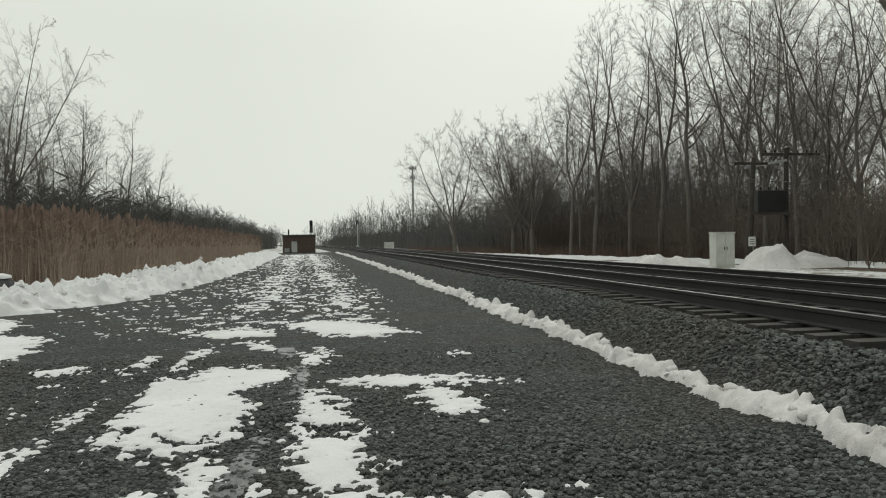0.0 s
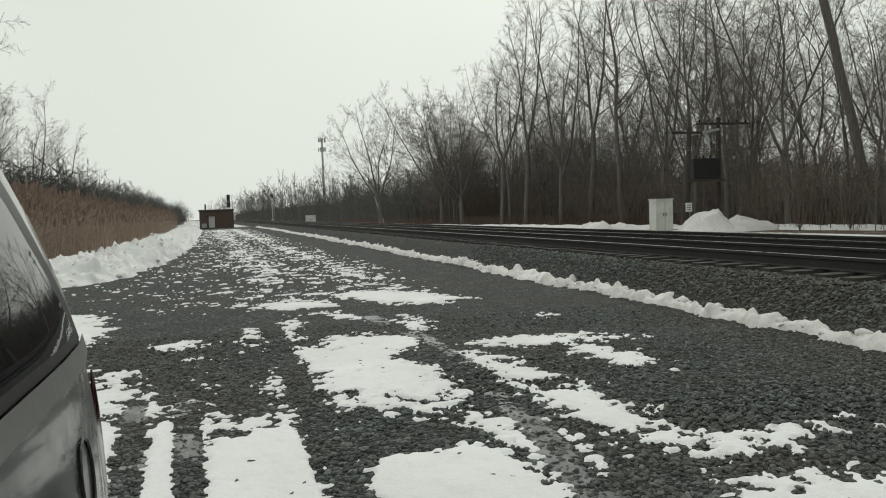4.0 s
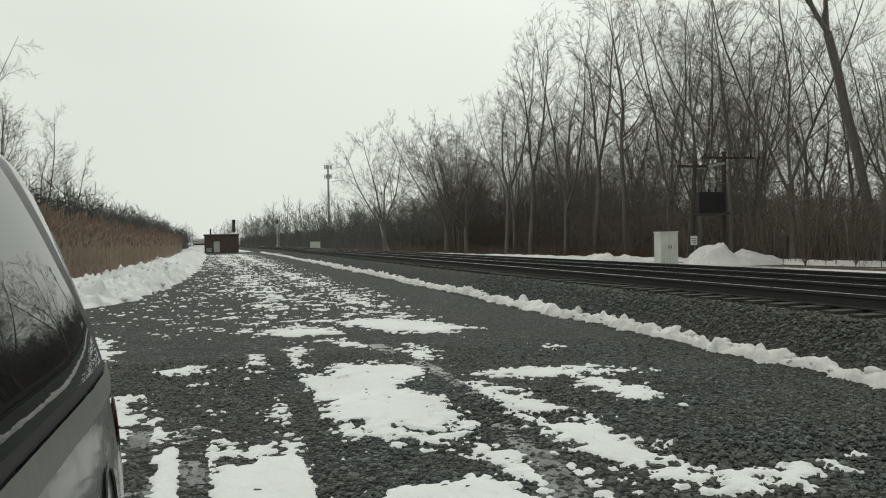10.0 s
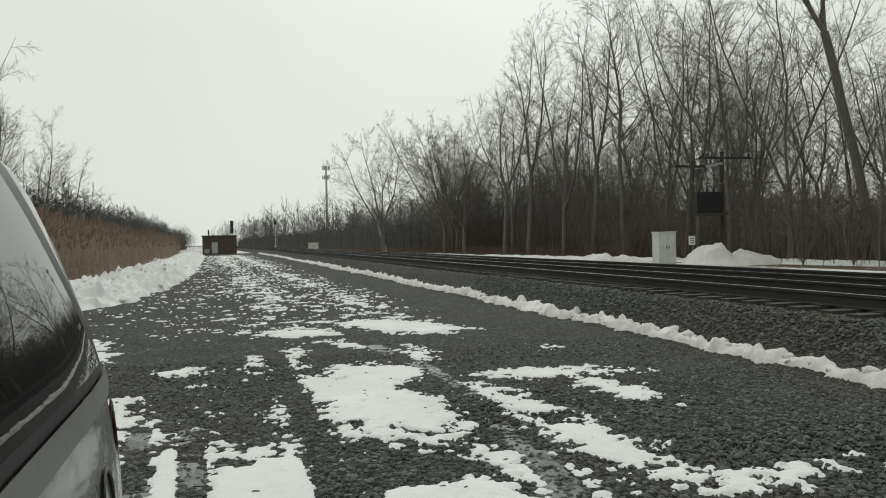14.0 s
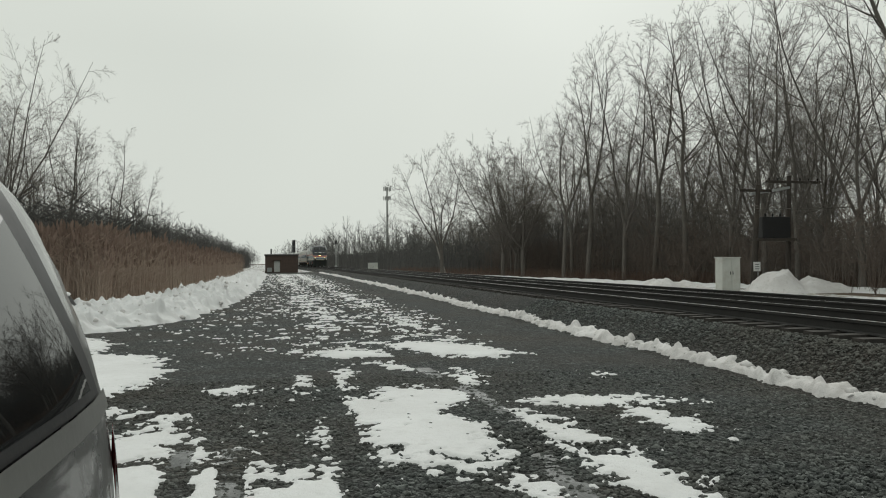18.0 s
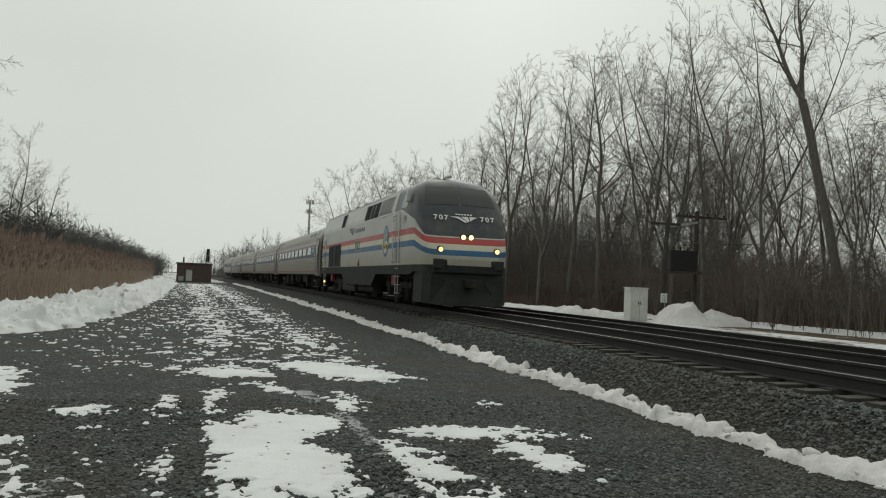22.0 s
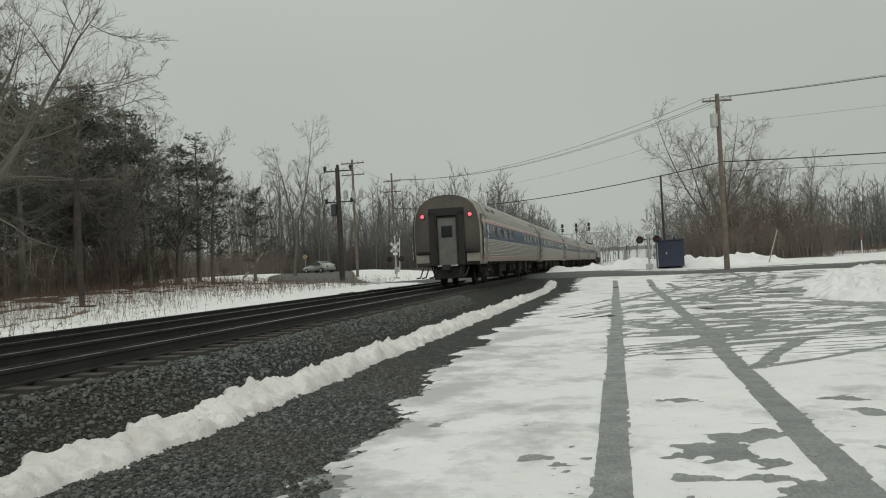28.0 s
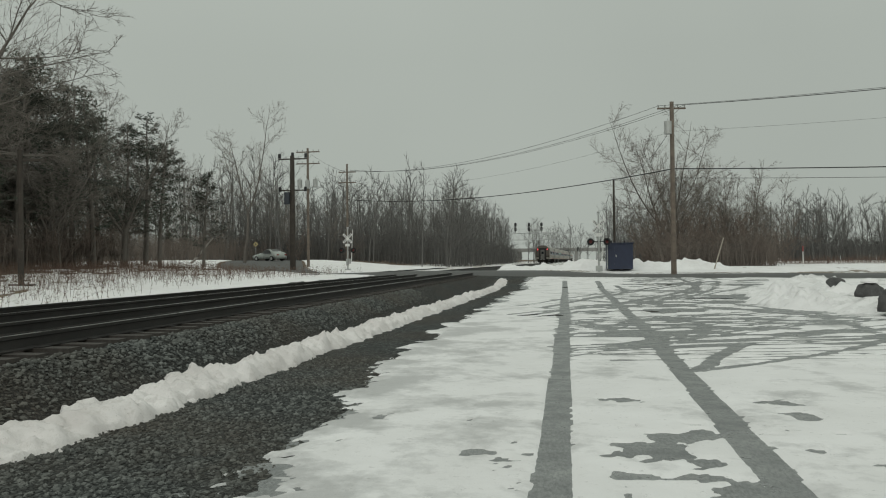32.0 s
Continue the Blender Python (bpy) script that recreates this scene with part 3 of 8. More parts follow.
def slush_mask_back(x, y):
    """Grey slush pressed by wheels lies wherever the snow is broken, but not past its edge."""
    edge = 1.5 + 0.8 * (fbm(x * 0.8, y * 0.5, 31, 3) - 0.5) - 5.0 * ramp(y, -0.6, 1.6)
    return np.minimum((edge - 0.25 - across(x, y)) * 0.6, 0.5) + 0.5 * (fbm(x * 2.6, y * 2.6, 45, 4) - 0.52) + 0.1 * ramp(-y, 14, 20)


def tread_mask(x, y):
    """Thin slush left in the wheel marks ahead."""
    m = np.full(np.shape(x), -1.0)
    for pts, w in TRACKS_AHEAD[1:4]:
        m = np.maximum(m, w - 0.02 - strip_distance(x, y, pts))
    return np.minimum(m, 0.8 * (fbm(x * 1.2, y * 0.8, 63, 3) - 0.52)) + 0.10 * (vnoise(x * 9, y * 30, 65) - 0.6)


BANKS = [  # ridges of ploughed snow: line, half width, height
    (((-19, 21.0), (-12, 20.6), (-8.0, 20.9)), 1.5, 0.26), (((-8.2, 21.0), (-6.9, 24.5), (-6.3, 32.0), (-6.2, 60.0), (-7.2, 112.0)), 1.6, 0.42),
    (((-9.4, -27.0), (-10.2, -31.0), (-11.6, -38.0), (-13.9, -44.0)), 2.0, 0.40), (((-10.8, -25.0), (-16.0, -26.0)), 2.2, 0.38),
    (((-2.5, -66.8), (-9.0, -66.3), (-12.5, -66.8)), 2.3, 0.5), (((3.0, -67.0), (-3.5, -66.6)), 1.6, 0.22)]


def bank_height(x, y):
    h = np.zeros(np.shape(x))
    for pts, w, top in BANKS:
        t = np.clip(1 - ((strip_distance(x, y, pts) + 1.3 * (fbm(x * 0.9, y * 0.9, 47, 5) - 0.5)) / w) ** 2, 0, 1)
        h = np.maximum(h, top * t * (0.35 + 1.2 * fbm(x * 1.1, y * 1.1, 51, 3)))
    clod = np.clip(vnoise(x * 2.8, y * 2.8, 53) - 0.5, 0, 1) * 0.5 + 0.62 * (fbm(x * 3.4, y * 3.4, 57, 5) - 0.52) + 0.34 * np.clip(vnoise(x * 6.5, y * 6.5, 55) - 0.45, 0, 1)
    return h + (h > 0.03) * clod * np.clip(h / 0.25, 0, 1)


def snow_sheet(name, xs, ys, mask, label, material=SNOW, lift=0.0, thick=0.022):
    X, Y = np.meshgrid(xs, ys)
    M = mask(X, Y)
    H = bank_height(X, Y) if lift == 0.0 else np.zeros(X.shape)
    g = ground_z(X, Y)
    up = np.clip(M / 0.10, -1, 1)
    if lift == 0.0:
        Z = g + np.where(up > 0, thick * np.sqrt(np.clip(up, 0, 1)) + 0.55 * thick * fbm(X * 2, Y * 2, 61, 2), 0.02 * up - 0.002)
    else:
        Z = g + lift + np.where(up > 0, 0.0, 0.02 * up) + (0.012 * fbm(X * 2, Y * 2, 61, 2) if lift > 0.01 else 0.0)
    Z = np.where(H > 0.02, np.maximum(Z, g + H), Z)
    keep = (M > 0) | (H > 0.02)
    n, m = X.shape
    f = keep[:-1, :-1] | keep[1:, :-1] | keep[:-1, 1:] | keep[1:, 1:]
    idx = np.arange(n * m).reshape(n, m)
    quads = np.stack([idx[:-1, :-1], idx[:-1, 1:], idx[1:, 1:], idx[1:, :-1]], -1)[f]
    used = np.unique(quads)
    new_id = np.full(n * m, -1)
    new_id[used] = np.arange(len(used))
    verts = np.stack([X, Y, Z], -1).reshape(-1, 3)[used]
    me = sheet(name, verts.tolist(), new_id[quads].tolist(), material)
    return tagged(new(name, me), label, "snow", kind="stuff")


snow_sheet("snow_patches", steps((-9.5, -4, 0.05), (-4, 3.4, 0.032)), steps((1.5, 9, 0.03), (9, 13, 0.034), (13, 18, 0.042)), snow_mask_ahead, "thin melting snow patches with tyre marks on gravel", thick=0.015)
snow_sheet("snow_streaks", steps((-20, -14, 0.2), (-14, -5, 0.065), (-5, 3.4, 0.05)), steps((18, 25, 0.055), (25, 40, 0.085), (40, 115, 0.35)), snow_mask_ahead, "ploughed snow bank and wheel-packed snow streaks on gravel")
snow_sheet("snow_cover", steps((-13, -6, 0.2), (-6, 3.2, 0.05)), steps((-14, 3.2, 0.05)), snow_mask_back, "flat snow cover with dark tyre tracks", LOT_SNOW)
snow_sheet("snow_field", steps((-34, -9, 0.35), (-9, 3.2, 0.10)), steps((-53, -30, 0.16), (-30, -14, 0.10)), snow_mask_back, "snow churned by turning vehicles before the road", LOT_SNOW)
snow_sheet("grey_slush", steps((-6, 2.6, 0.06)), steps((-14, 2.0, 0.06)), slush_mask_back, "grey wheel-pressed slush between the snow", SLUSH, 0.006)
snow_sheet("grey_slush", steps((-16, 2.6, 0.12)), steps((-53, -14, 0.16)), slush_mask_back, "grey churned slush of the turning place", SLUSH, 0.006)
snow_sheet("tread_slush", steps((-3.6, 0.2, 0.03)), steps((2.5, 13, 0.03)), tread_mask, "thin grey slush with tyre tread marks", TREAD, 0.008)
snow_sheet("snow_verge", steps((-60, -14, 1.2), (-14, 4, 0.3)), steps((-90, -61.6, 0.4)), lambda x, y: 0.4 + 0 * x - 1.2 * (fbm(x * .3, y * .3, 71, 3) > 0.62), "snowy verge beyond the road")


def windrow_line(y):
    """Across the railway, where the ridge beside the ballast runs."""
    return 3.74 + 0.10 * (fbm(y * 0.5, y * 0 + 3.0, 81, 3) - 0.5) * 2 - 0.46 * ramp(-y, 2, 14) - 0.5 * ramp(-y, 14, 42)


def build_windrow():
    ss, ys = steps((2.3, 4.35, 0.04)), steps((-50, -22, 0.16), (-22, -14, 0.08), (-14, 14, 0.04), (14, 22, 0.07), (22, 60, 0.12), (60, 130, 0.4))
    S, Y = np.meshgrid(ss, ys)
    X = S + 0.0009 * Y - 9.2e-5 * Y * Y
    mid = windrow_line(Y)
    wide = 0.075 + 0.11 * fbm(Y * 0.8, Y * 0 + 7, 83, 3) + 0.25 * ramp(-Y, 3, 9) - 0.07 * ramp(-Y, 12, 30)
    t = np.clip(1 - (np.abs(S - mid + 0.34 * (fbm(X * 4.5, Y * 4.5, 87, 4) - 0.5)) / wide) ** 2.2, -0.3, 1)
    lump = fbm(X * 2.6, Y * 2.6, 85, 4)
    clod = np.clip(vnoise(X * 5.5, Y * 5.5, 89) - 0.66, 0, 1) * (0.36 - 0.2 * ramp(-Y, 2, 6)) + (0.12 + 0.06 * ramp(-Y, 2, 6)) * (fbm(X * 8, Y * 8, 97, 4) - 0.5) + 0.03 * ramp(-Y, 2, 6)
    H = np.sign(t) * np.abs(t) ** 0.7 * (0.02 + 0.10 * lump + clod) * (1 + 0.55 * ramp(-Y, 2, 10))
    Z = ground_z(X, Y) + np.where(t > 0, H + 0.01, -0.03)
    keep = t > 0
    n, m = X.shape
    f = keep[:-1, :-1] | keep[1:, :-1] | keep[:-1, 1:] | keep[1:, 1:]
    idx = np.arange(n * m).reshape(n, m)
    quads = np.stack([idx[:-1, :-1], idx[:-1, 1:], idx[1:, 1:], idx[1:, :-1]], -1)[f]
    me = sheet("snow_windrow", np.stack([X, Y, Z], -1).reshape(-1, 3).tolist(), quads.tolist(), SNOW_BANK)
    tagged(new("snow_windrow", me), "long lumpy ridge of ploughed snow beside the ballast", "snow ridge", kind="stuff")


build_windrow()


def build_clods():
    """Rounded lumps of snow thrown up along the ridge and the bank."""
    rnd = np.random.RandomState(17)
    bm = bmesh.new()
    bmesh.ops.create_icosphere(bm, subdivisions=2, radius=1.0)
    bm.verts.ensure_lookup_table()
    ball_v, ball_f = np.array([v.co[:] for v in bm.verts]), np.array([[v.index for v in f.verts] for f in bm.faces])
    bm.free()
    V, F = [], []

    def lump(x, y, z, r):
        q = 0.5 + 1.0 * fbm(ball_v[:, 0] * 1.9 + x * 9, ball_v[:, 1] * 1.9 + 1.7 * ball_v[:, 2] + y * 9, 5, 2)
        F.append(ball_f + len(V) * len(ball_v))
        V.append(ball_v * q[:, None] * np.array([1, 1 + 0.5 * rnd.rand(), 0.75]) * r + np.array([x, y, z]))
    for _ in range(420):
        y = -34 + 62 * rnd.rand()
        w = 0.10 + 0.12 * float(ramp(-y, 3, 9))
        mid = float(windrow_line(y))
        off = rnd.normal(0, w * 0.55)
        x = mid + off + 0.0009 * y - 9.2e-5 * y * y
        lump(x, y, float(ground_z(x, y)) + (0.055 if abs(off) < w * 0.6 else 0.005) * (1 + 0.4 * float(ramp(-y, 2, 10))), 0.025 + 0.055 * rnd.rand() ** 2.5)
    for _ in range(420):
        y = 20.5 + 26 * rnd.rand() ** 1.4
        x = np.interp(y, (20, 24, 32, 60), (-8.2, -6.9, -6.3, -6.2)) + rnd.normal(0, 0.75)
        lump(x, y, float(ground_z(x, y) + bank_height(np.array(x), np.array(y))) - 0.02, 0.03 + 0.075 * rnd.rand() ** 2.5)
    for _ in range(160):
        x = -19 + 11 * rnd.rand()
        y = 20.5 + rnd.normal(0, 0.7)
        lump(x, y, float(ground_z(x, y) + bank_height(np.array(x), np.array(y))) - 0.02, 0.03 + 0.075 * rnd.rand() ** 2.5)
    me = sheet("snow_clods", np.concatenate(V).tolist(), np.concatenate(F).tolist(), SNOW_BANK)
    tagged(new("snow_clods", me), "rounded lumps of ploughed snow along the ridge and bank", "snow lumps", kind="stuff")


build_clods()


def verge_line(y):
    """x of the snow ridge at the foot of the wood beyond the tracks."""
    return np.interp(y, (-60, -20, 30, 40, 56, 86, 129, 200), (36, 33, 31, 29.5, 26.0, 21.0, 12.6, 7.5))


def build_far_snow():
    """Snow beyond the second track: a ridge ahead at the foot of the wood, a broad cover behind."""
    def lay(name, X, Y, cover, high, label):
        Z = ground_z(X, Y) + np.where(cover > 0, 0.04 + high * np.clip(cover * 3, 0, 1) * (0.4 + fbm(X * 1.3, Y * 1.3, 93, 3)), -0.05)
        keep = cover > 0
        n, m = X.shape
        f = keep[:-1, :-1] | keep[1:, 1:]
        idx = np.arange(n * m).reshape(n, m)
        quads = np.stack([idx[:-1, :-1], idx[:-1, 1:], idx[1:, 1:], idx[1:, :-1]], -1)[f]
        me = sheet(name, np.stack([X, Y, Z], -1).reshape(-1, 3).tolist(), quads.tolist(), SNOW)
        tagged(new(name, me), label, "snow", kind="stuff")
    S, Y = np.meshgrid(steps((-2.4, 2.4, 0.2)), steps((-12, 150, 0.35)))
    X = S + verge_line(Y)
    cover = 0.42 - np.abs(S) * 0.32 + 0.5 * (fbm(X * 0.6, Y * 0.45, 91, 4) - 0.5)
    lay("snow_strip", X, Y, cover, 0.22, "low snow ridge at the foot of the wood")
    S, Y = np.meshgrid(steps((12.2, 34, 0.22)), steps((-64, -8, 0.3)))
    X = S + 0.0009 * Y - 9.2e-5 * Y * Y
    cover = 0.34 - np.abs(S - 14.6) * 0.030 + 1.3 * (fbm(X * 0.9, Y * 0.6, 95, 6) - 0.5)
    lay("snow_strip", X, Y, cover, 0.10, "uneven snow cover beyond the tracks")
    X, Y = np.meshgrid(steps((15, 56, 0.4)), steps((-118, -64, 0.4)))
    drive = np.minimum(strip_distance(X, Y, ((14, -60.5), (24, -67), (31, -82), (40, -108), (56, -150))) - 4.9, across(X, Y) - 12.6)
    cover = np.minimum(drive * 0.3, 0.34 + 0.9 * (fbm(X * 0.5, Y * 0.5, 99, 5) - 0.5) - 0.012 * np.maximum(0, X - 36))
    lay("snow_strip", X, Y, cover, 0.12, "snow beside the drive beyond the crossing")


build_far_snow()


def snow_pile(cx, cy, rx, ry, h, seed, label):
    xs, ys = np.linspace(-1.1, 1.1, 44), np.linspace(-1.1, 1.1, 44)
    U, V = np.meshgrid(xs, ys)
    X, Y = cx + U * rx, cy + V * ry
    r = np.maximum(0.01, np.hypot(U, V) + 0.25 * (fbm(U * 2 + seed, V * 2, seed, 3) - 0.5))
    head = 1 - ((U + 0.42) / 0.50) ** 2 - V ** 2
    tail = 0.62 * (1 - ((U - 0.10) / 0.95) ** 2 - V ** 2)
    H = h * np.clip(np.maximum(head, tail) - 0.2 * np.maximum(0, r - 0.8), -0.1, 1) * (0.55 + 0.9 * fbm(X * 1.7, Y * 1.7, seed, 5))
    Z = ground_z(X, Y) + H
    n = 44
    quads = [(j * n + i, j * n + i + 1, j * n + n + i + 1, j * n + n + i) for j in range(n - 1) for i in range(n - 1)]
    me = sheet("snow_mound", np.stack([X, Y, Z], -1).reshape(-1, 3).tolist(), quads, SNOW_BANK)
    tagged(new("snow_mound", me), label, "snow pile")


snow_pile(26.4, 41.0, 3.6, 2.0, 1.2, 3, "large heap of old snow beside the line posts")
snow_pile(19.9, 43.5, 2.5, 1.4, 0.9, 5, "low heap of ploughed snow beside the cabinet")

# ---- road over the crossing ----
def build_road():
    pts = [(-75, -42), (-40, -52), (-12, -57), (0, -58.5), (14, -60.5), (24, -67), (31, -82), (40, -108), (56, -150)]
    path = []
    for (ax, ay), (bx, by) in zip(pts[:-1], pts[1:]):
        path += [(ax + (bx - ax) * k / 8, ay + (by - ay) * k / 8) for k in range(8)]
    for _ in range(3):
        path = [path[0]] + [((a[0] + 2 * b[0] + c[0]) / 4, (a[1] + 2 * b[1] + c[1]) / 4) for a, b, c in zip(path, path[1:], path[2:])] + [path[-1]]
    verts, faces = [], []
    for k, (x, y) in enumerate(path):
        a, b = path[max(0, k - 1)], path[min(len(path) - 1, k + 1)]
        d = Vector((b[0] - a[0], b[1] - a[1])).normalized()
        s = float(across(x, y))
        # the surface is level from edge to edge and climbs to the rails
        zc = float(ground_z(x, y))
        zc += (RAIL_Z - 0.01 - zc) * float(ramp(s, -4, 4.5) * (1 - ramp(s, 11.8, 20)))
        for q in (-5.6, -4.2, 0, 4.2, 5.6):
            X, Y = x - d.y * q, y + d.x * q
            own = float(ramp(s, 15, 22))                 # past the rails it lies on the ground
            verts.append((X, Y, zc + (float(ground_z(X, Y)) - zc) * own + 0.05 - (0.35 if abs(q) > 5 else 0)))
    for k in range(len(path) - 1):
        for i in range(4):
            a = k * 5 + i
            faces.append((a, a + 1, a + 6, a + 5))
    me = sheet("road", verts, faces, ASPHALT)
    tagged(new("road", me), "worn grey asphalt road over the level crossing", "road", kind="structure")


build_road()


# ---- loose stones on the nearest gravel ----
def build_stones():
    rnd = np.random.RandomState(5)
    shapes = []
    for k in range(6):
        bm = bmesh.new()
        bmesh.ops.create_icosphere(bm, subdivisions=1, radius=1.0)
        for v in bm.verts:
            v.co *= 0.72 + 0.5 * rnd.rand()
        bm.verts.ensure_lookup_table()
        shapes.append((np.array([v.co[:] for v in bm.verts]), np.array([[v.index for v in f.verts] for f in bm.faces])))
        bm.free()

    def scatter(name, count, area, size, label, mat, snow=None):
        V, F, base = [], [], 0
        spots = np.array([area(rnd) for _ in range(count)])
        if snow:                                         # few stones show where snow lies
            spots = spots[(snow(spots[:, 0], spots[:, 1]) < 0.0) | (rnd.rand(count) < 0.03)]
        for i, (x, y) in enumerate(spots):
            sv, sf = shapes[i % 6]
            r = size * (0.55 + 0.9 * rnd.rand() ** 2)
            a, b = rnd.rand() * 6.28, rnd.rand() * 6.28
            ca, sa, cb, sb = math.cos(a), math.sin(a), math.cos(b), math.sin(b)
            R = np.array([[ca, -sa, 0], [sa, ca, 0], [0, 0, 1]]) @ np.array([[1, 0, 0], [0, cb, -sb], [0, sb, cb]])
            p = (sv * np.array([1.0, 0.8, 0.6]) * r) @ R.T
            V.append(p + np.array([x, y, 0.0])), F.append(sf + base)
            base += len(sv)
        V = np.concatenate(V)
        n = len(shapes[0][0])
        cx, cy = V[:, 0].reshape(-1, n).mean(1), V[:, 1].reshape(-1, n).mean(1)
        V[:, 2] += np.repeat(ground_z(cx, cy), n) + size * 0.12
        me = sheet(name, V.tolist(), np.concatenate(F).tolist(), mat, smooth=False)
        tagged(new(name, me), label, "gravel", kind="stuff")

    def near_ahead(r):
        d, w = 2.9 + 8.5 * r.rand() ** 1.6, r.rand()
        return -0.9 + (w - 0.5) * (3.2 + d * 1.0) + 0.12 * d, d

    def near_back(r):
        d = 4.0 + 9 * r.rand() ** 1.5
        return 1.1 + 2.3 * r.rand(), -d

    def shoulder(r):
        return 3.9 + 0.95 * r.rand() ** 0.8, -30 + 52 * r.rand()

    scatter("loose_gravel", 32000, near_ahead, 0.025, "loose grey crushed stones on the car park", STONE, snow_mask_ahead)
    scatter("loose_gravel", 7500, near_back, 0.025, "loose grey crushed stones beside the snow", STONE, snow_mask_back)
    scatter("ballast_stones", 17000, shoulder, 0.034, "loose ballast stones on the track shoulder", STONE)


build_stones()


# ---- two tracks ----
def build_track(name, shift, top, label, y0=-330, y1=430):
    track = tagged(new(name), label, "railway track", group="main line tracks", kind="structure")
    ys = np.concatenate([np.arange(y0, -60, 12.0), np.arange(-60, 80, 4.0), np.arange(80, y1 + 1, 12.0)])
    prof = [(-0.07, -0.185), (0.07, -0.185), (0.07, -0.172), (0.012, -0.155), (0.010, -0.055), (0.036, -0.042), (0.036, -0.006),
            (0.030, 0.0), (-0.030, 0.0), (-0.036, -0.006), (-0.036, -0.042), (-0.010, -0.055), (-0.012, -0.155), (-0.07, -0.172)]
    for side in (-0.755, 0.755):
        bm = bmesh.new()
        loft(bm, [[(centre_line(y) + shift + side + px, y, top + pz) for px, pz in prof] for y in ys])
        ob = part("rail", bm, RUST, track)
        ob.data.materials.append(STEEL)
        for f in ob.data.polygons:
            if f.normal.z > 0.9 and f.center.z > top - 0.012:
                f.material_index = 1
    tie = bmesh.new()
    box(tie, -1.3, 1.3, -0.115, 0.115, -0.36, -0.185)
    first = part("tie", tie, TIE, track)
    plate = bmesh.new()
    for side in (-0.755, 0.755):
        box(plate, side - 0.17, side + 0.17, -0.095, 0.095, -0.184, -0.170)
    pl = part("tie_plate", plate, RUST, track)
    rnd = random.Random(4)
    for k in range(290):
        y = -62 + k * 0.54
        m = pose(centre_line(y) + shift + rnd.uniform(-.05, .05), y, top + rnd.uniform(-.012, .006), 0, 0, heading(y) + rnd.uniform(-1.2, 1.2))
        if k == 0:
            first.matrix_basis = pl.matrix_basis = m
        else:
            again(first, track, m)
            if k % 2 == 0 and k < 120 + 60:
                again(pl, track, m)
    # the rest, too far off to pick apart
    V, F = [], []
    for k in list(range(-240, 0)) + list(range(290, 560)):
        y = -62 + k * 0.54
        x = centre_line(y) + shift
        b = len(V)
        V += [(x + sx * 1.3, y + sy * 0.115, top + z) for z in (-0.36, -0.185) for sx, sy in ((-1, -1), (1, -1), (1, 1), (-1, 1))]
        F += [(b + 4, b + 5, b + 6, b + 7), (b, b + 1, b + 5, b + 4), (b + 1, b + 2, b + 6, b + 5), (b + 2, b + 3, b + 7, b + 6), (b + 3, b, b + 4, b + 7)]
    rest = part("ties", sheet("ties", V, F, TIE, False), None, track)
    tagged(rest, kind="stuff")


build_track("track_1", 0.0, RAIL_Z, "railway track with dark ties and polished rails")
build_track("track_2", TRACK_GAP, RAIL2_Z, "second railway track with dark ties and dull rails")

# ---- trees ----
class Wood:
    """Collects tubes for a tree's trunk and for its crown."""

    def __init__(self):
        self.v, self.f = [], []

    def tube(self, pts, radii, n):
        base = len(self.v)
        for k, (p, r) in enumerate(zip(pts, radii)):
            a, b = pts[max(0, k - 1)], pts[min(len(pts) - 1, k + 1)]
            d = (b - a).normalized()
            u = d.orthogonal().normalized()
            w = d.cross(u)
            for i in range(n):
                t = 2 * math.pi * i / n
                self.v.append((p + (u * math.cos(t) + w * math.sin(t)) * r)[:])
        for k in range(len(pts) - 1):
            for i in range(n):
                j = (i + 1) % n
                self.f.append((base + k * n + i, base + k * n + j, base + k * n + n + j, base + k * n + n + i))

    def spike(self, p, way, length, r):
        """A thin three-sided twig that runs to a point."""
        d = way.normalized()
        u = d.orthogonal()
        w = d.cross(u)
        base = len(self.v)
        self.v += [(p + u * r)[:], (p - u * (r * 0.5) + w * (r * 0.87))[:], (p - u * (r * 0.5) - w * (r * 0.87))[:], (p + d * length)[:]]
        self.f += [(base, base + 1, base + 3), (base + 1, base + 2, base + 3), (base + 2, base, base + 3)]

    def mesh(self, name, mat):
        return sheet(name, self.v, self.f, mat)


def bend(rnd, start, way, length, r0, r1, parts, wander, lift):
    pts, radii, p, d = [start.copy()], [r0], start.copy(), way.normalized()
    for k in range(parts):
        d = (d + Vector((rnd.gauss(0, wander), rnd.gauss(0, wander), rnd.gauss(0, wander) + lift))).normalized()
        p = p + d * (length / parts)
        pts.append(p.copy()), radii.append(r0 + (r1 - r0) * (k + 1) / parts)
    return pts, radii


def side_way(rnd, d, angle):
    u = d.orthogonal().normalized()
    u.rotate(Matrix.Rotation(rnd.uniform(0, 6.283), 3, d))
    return (d * math.cos(angle) + u * math.sin(angle)).normalized()


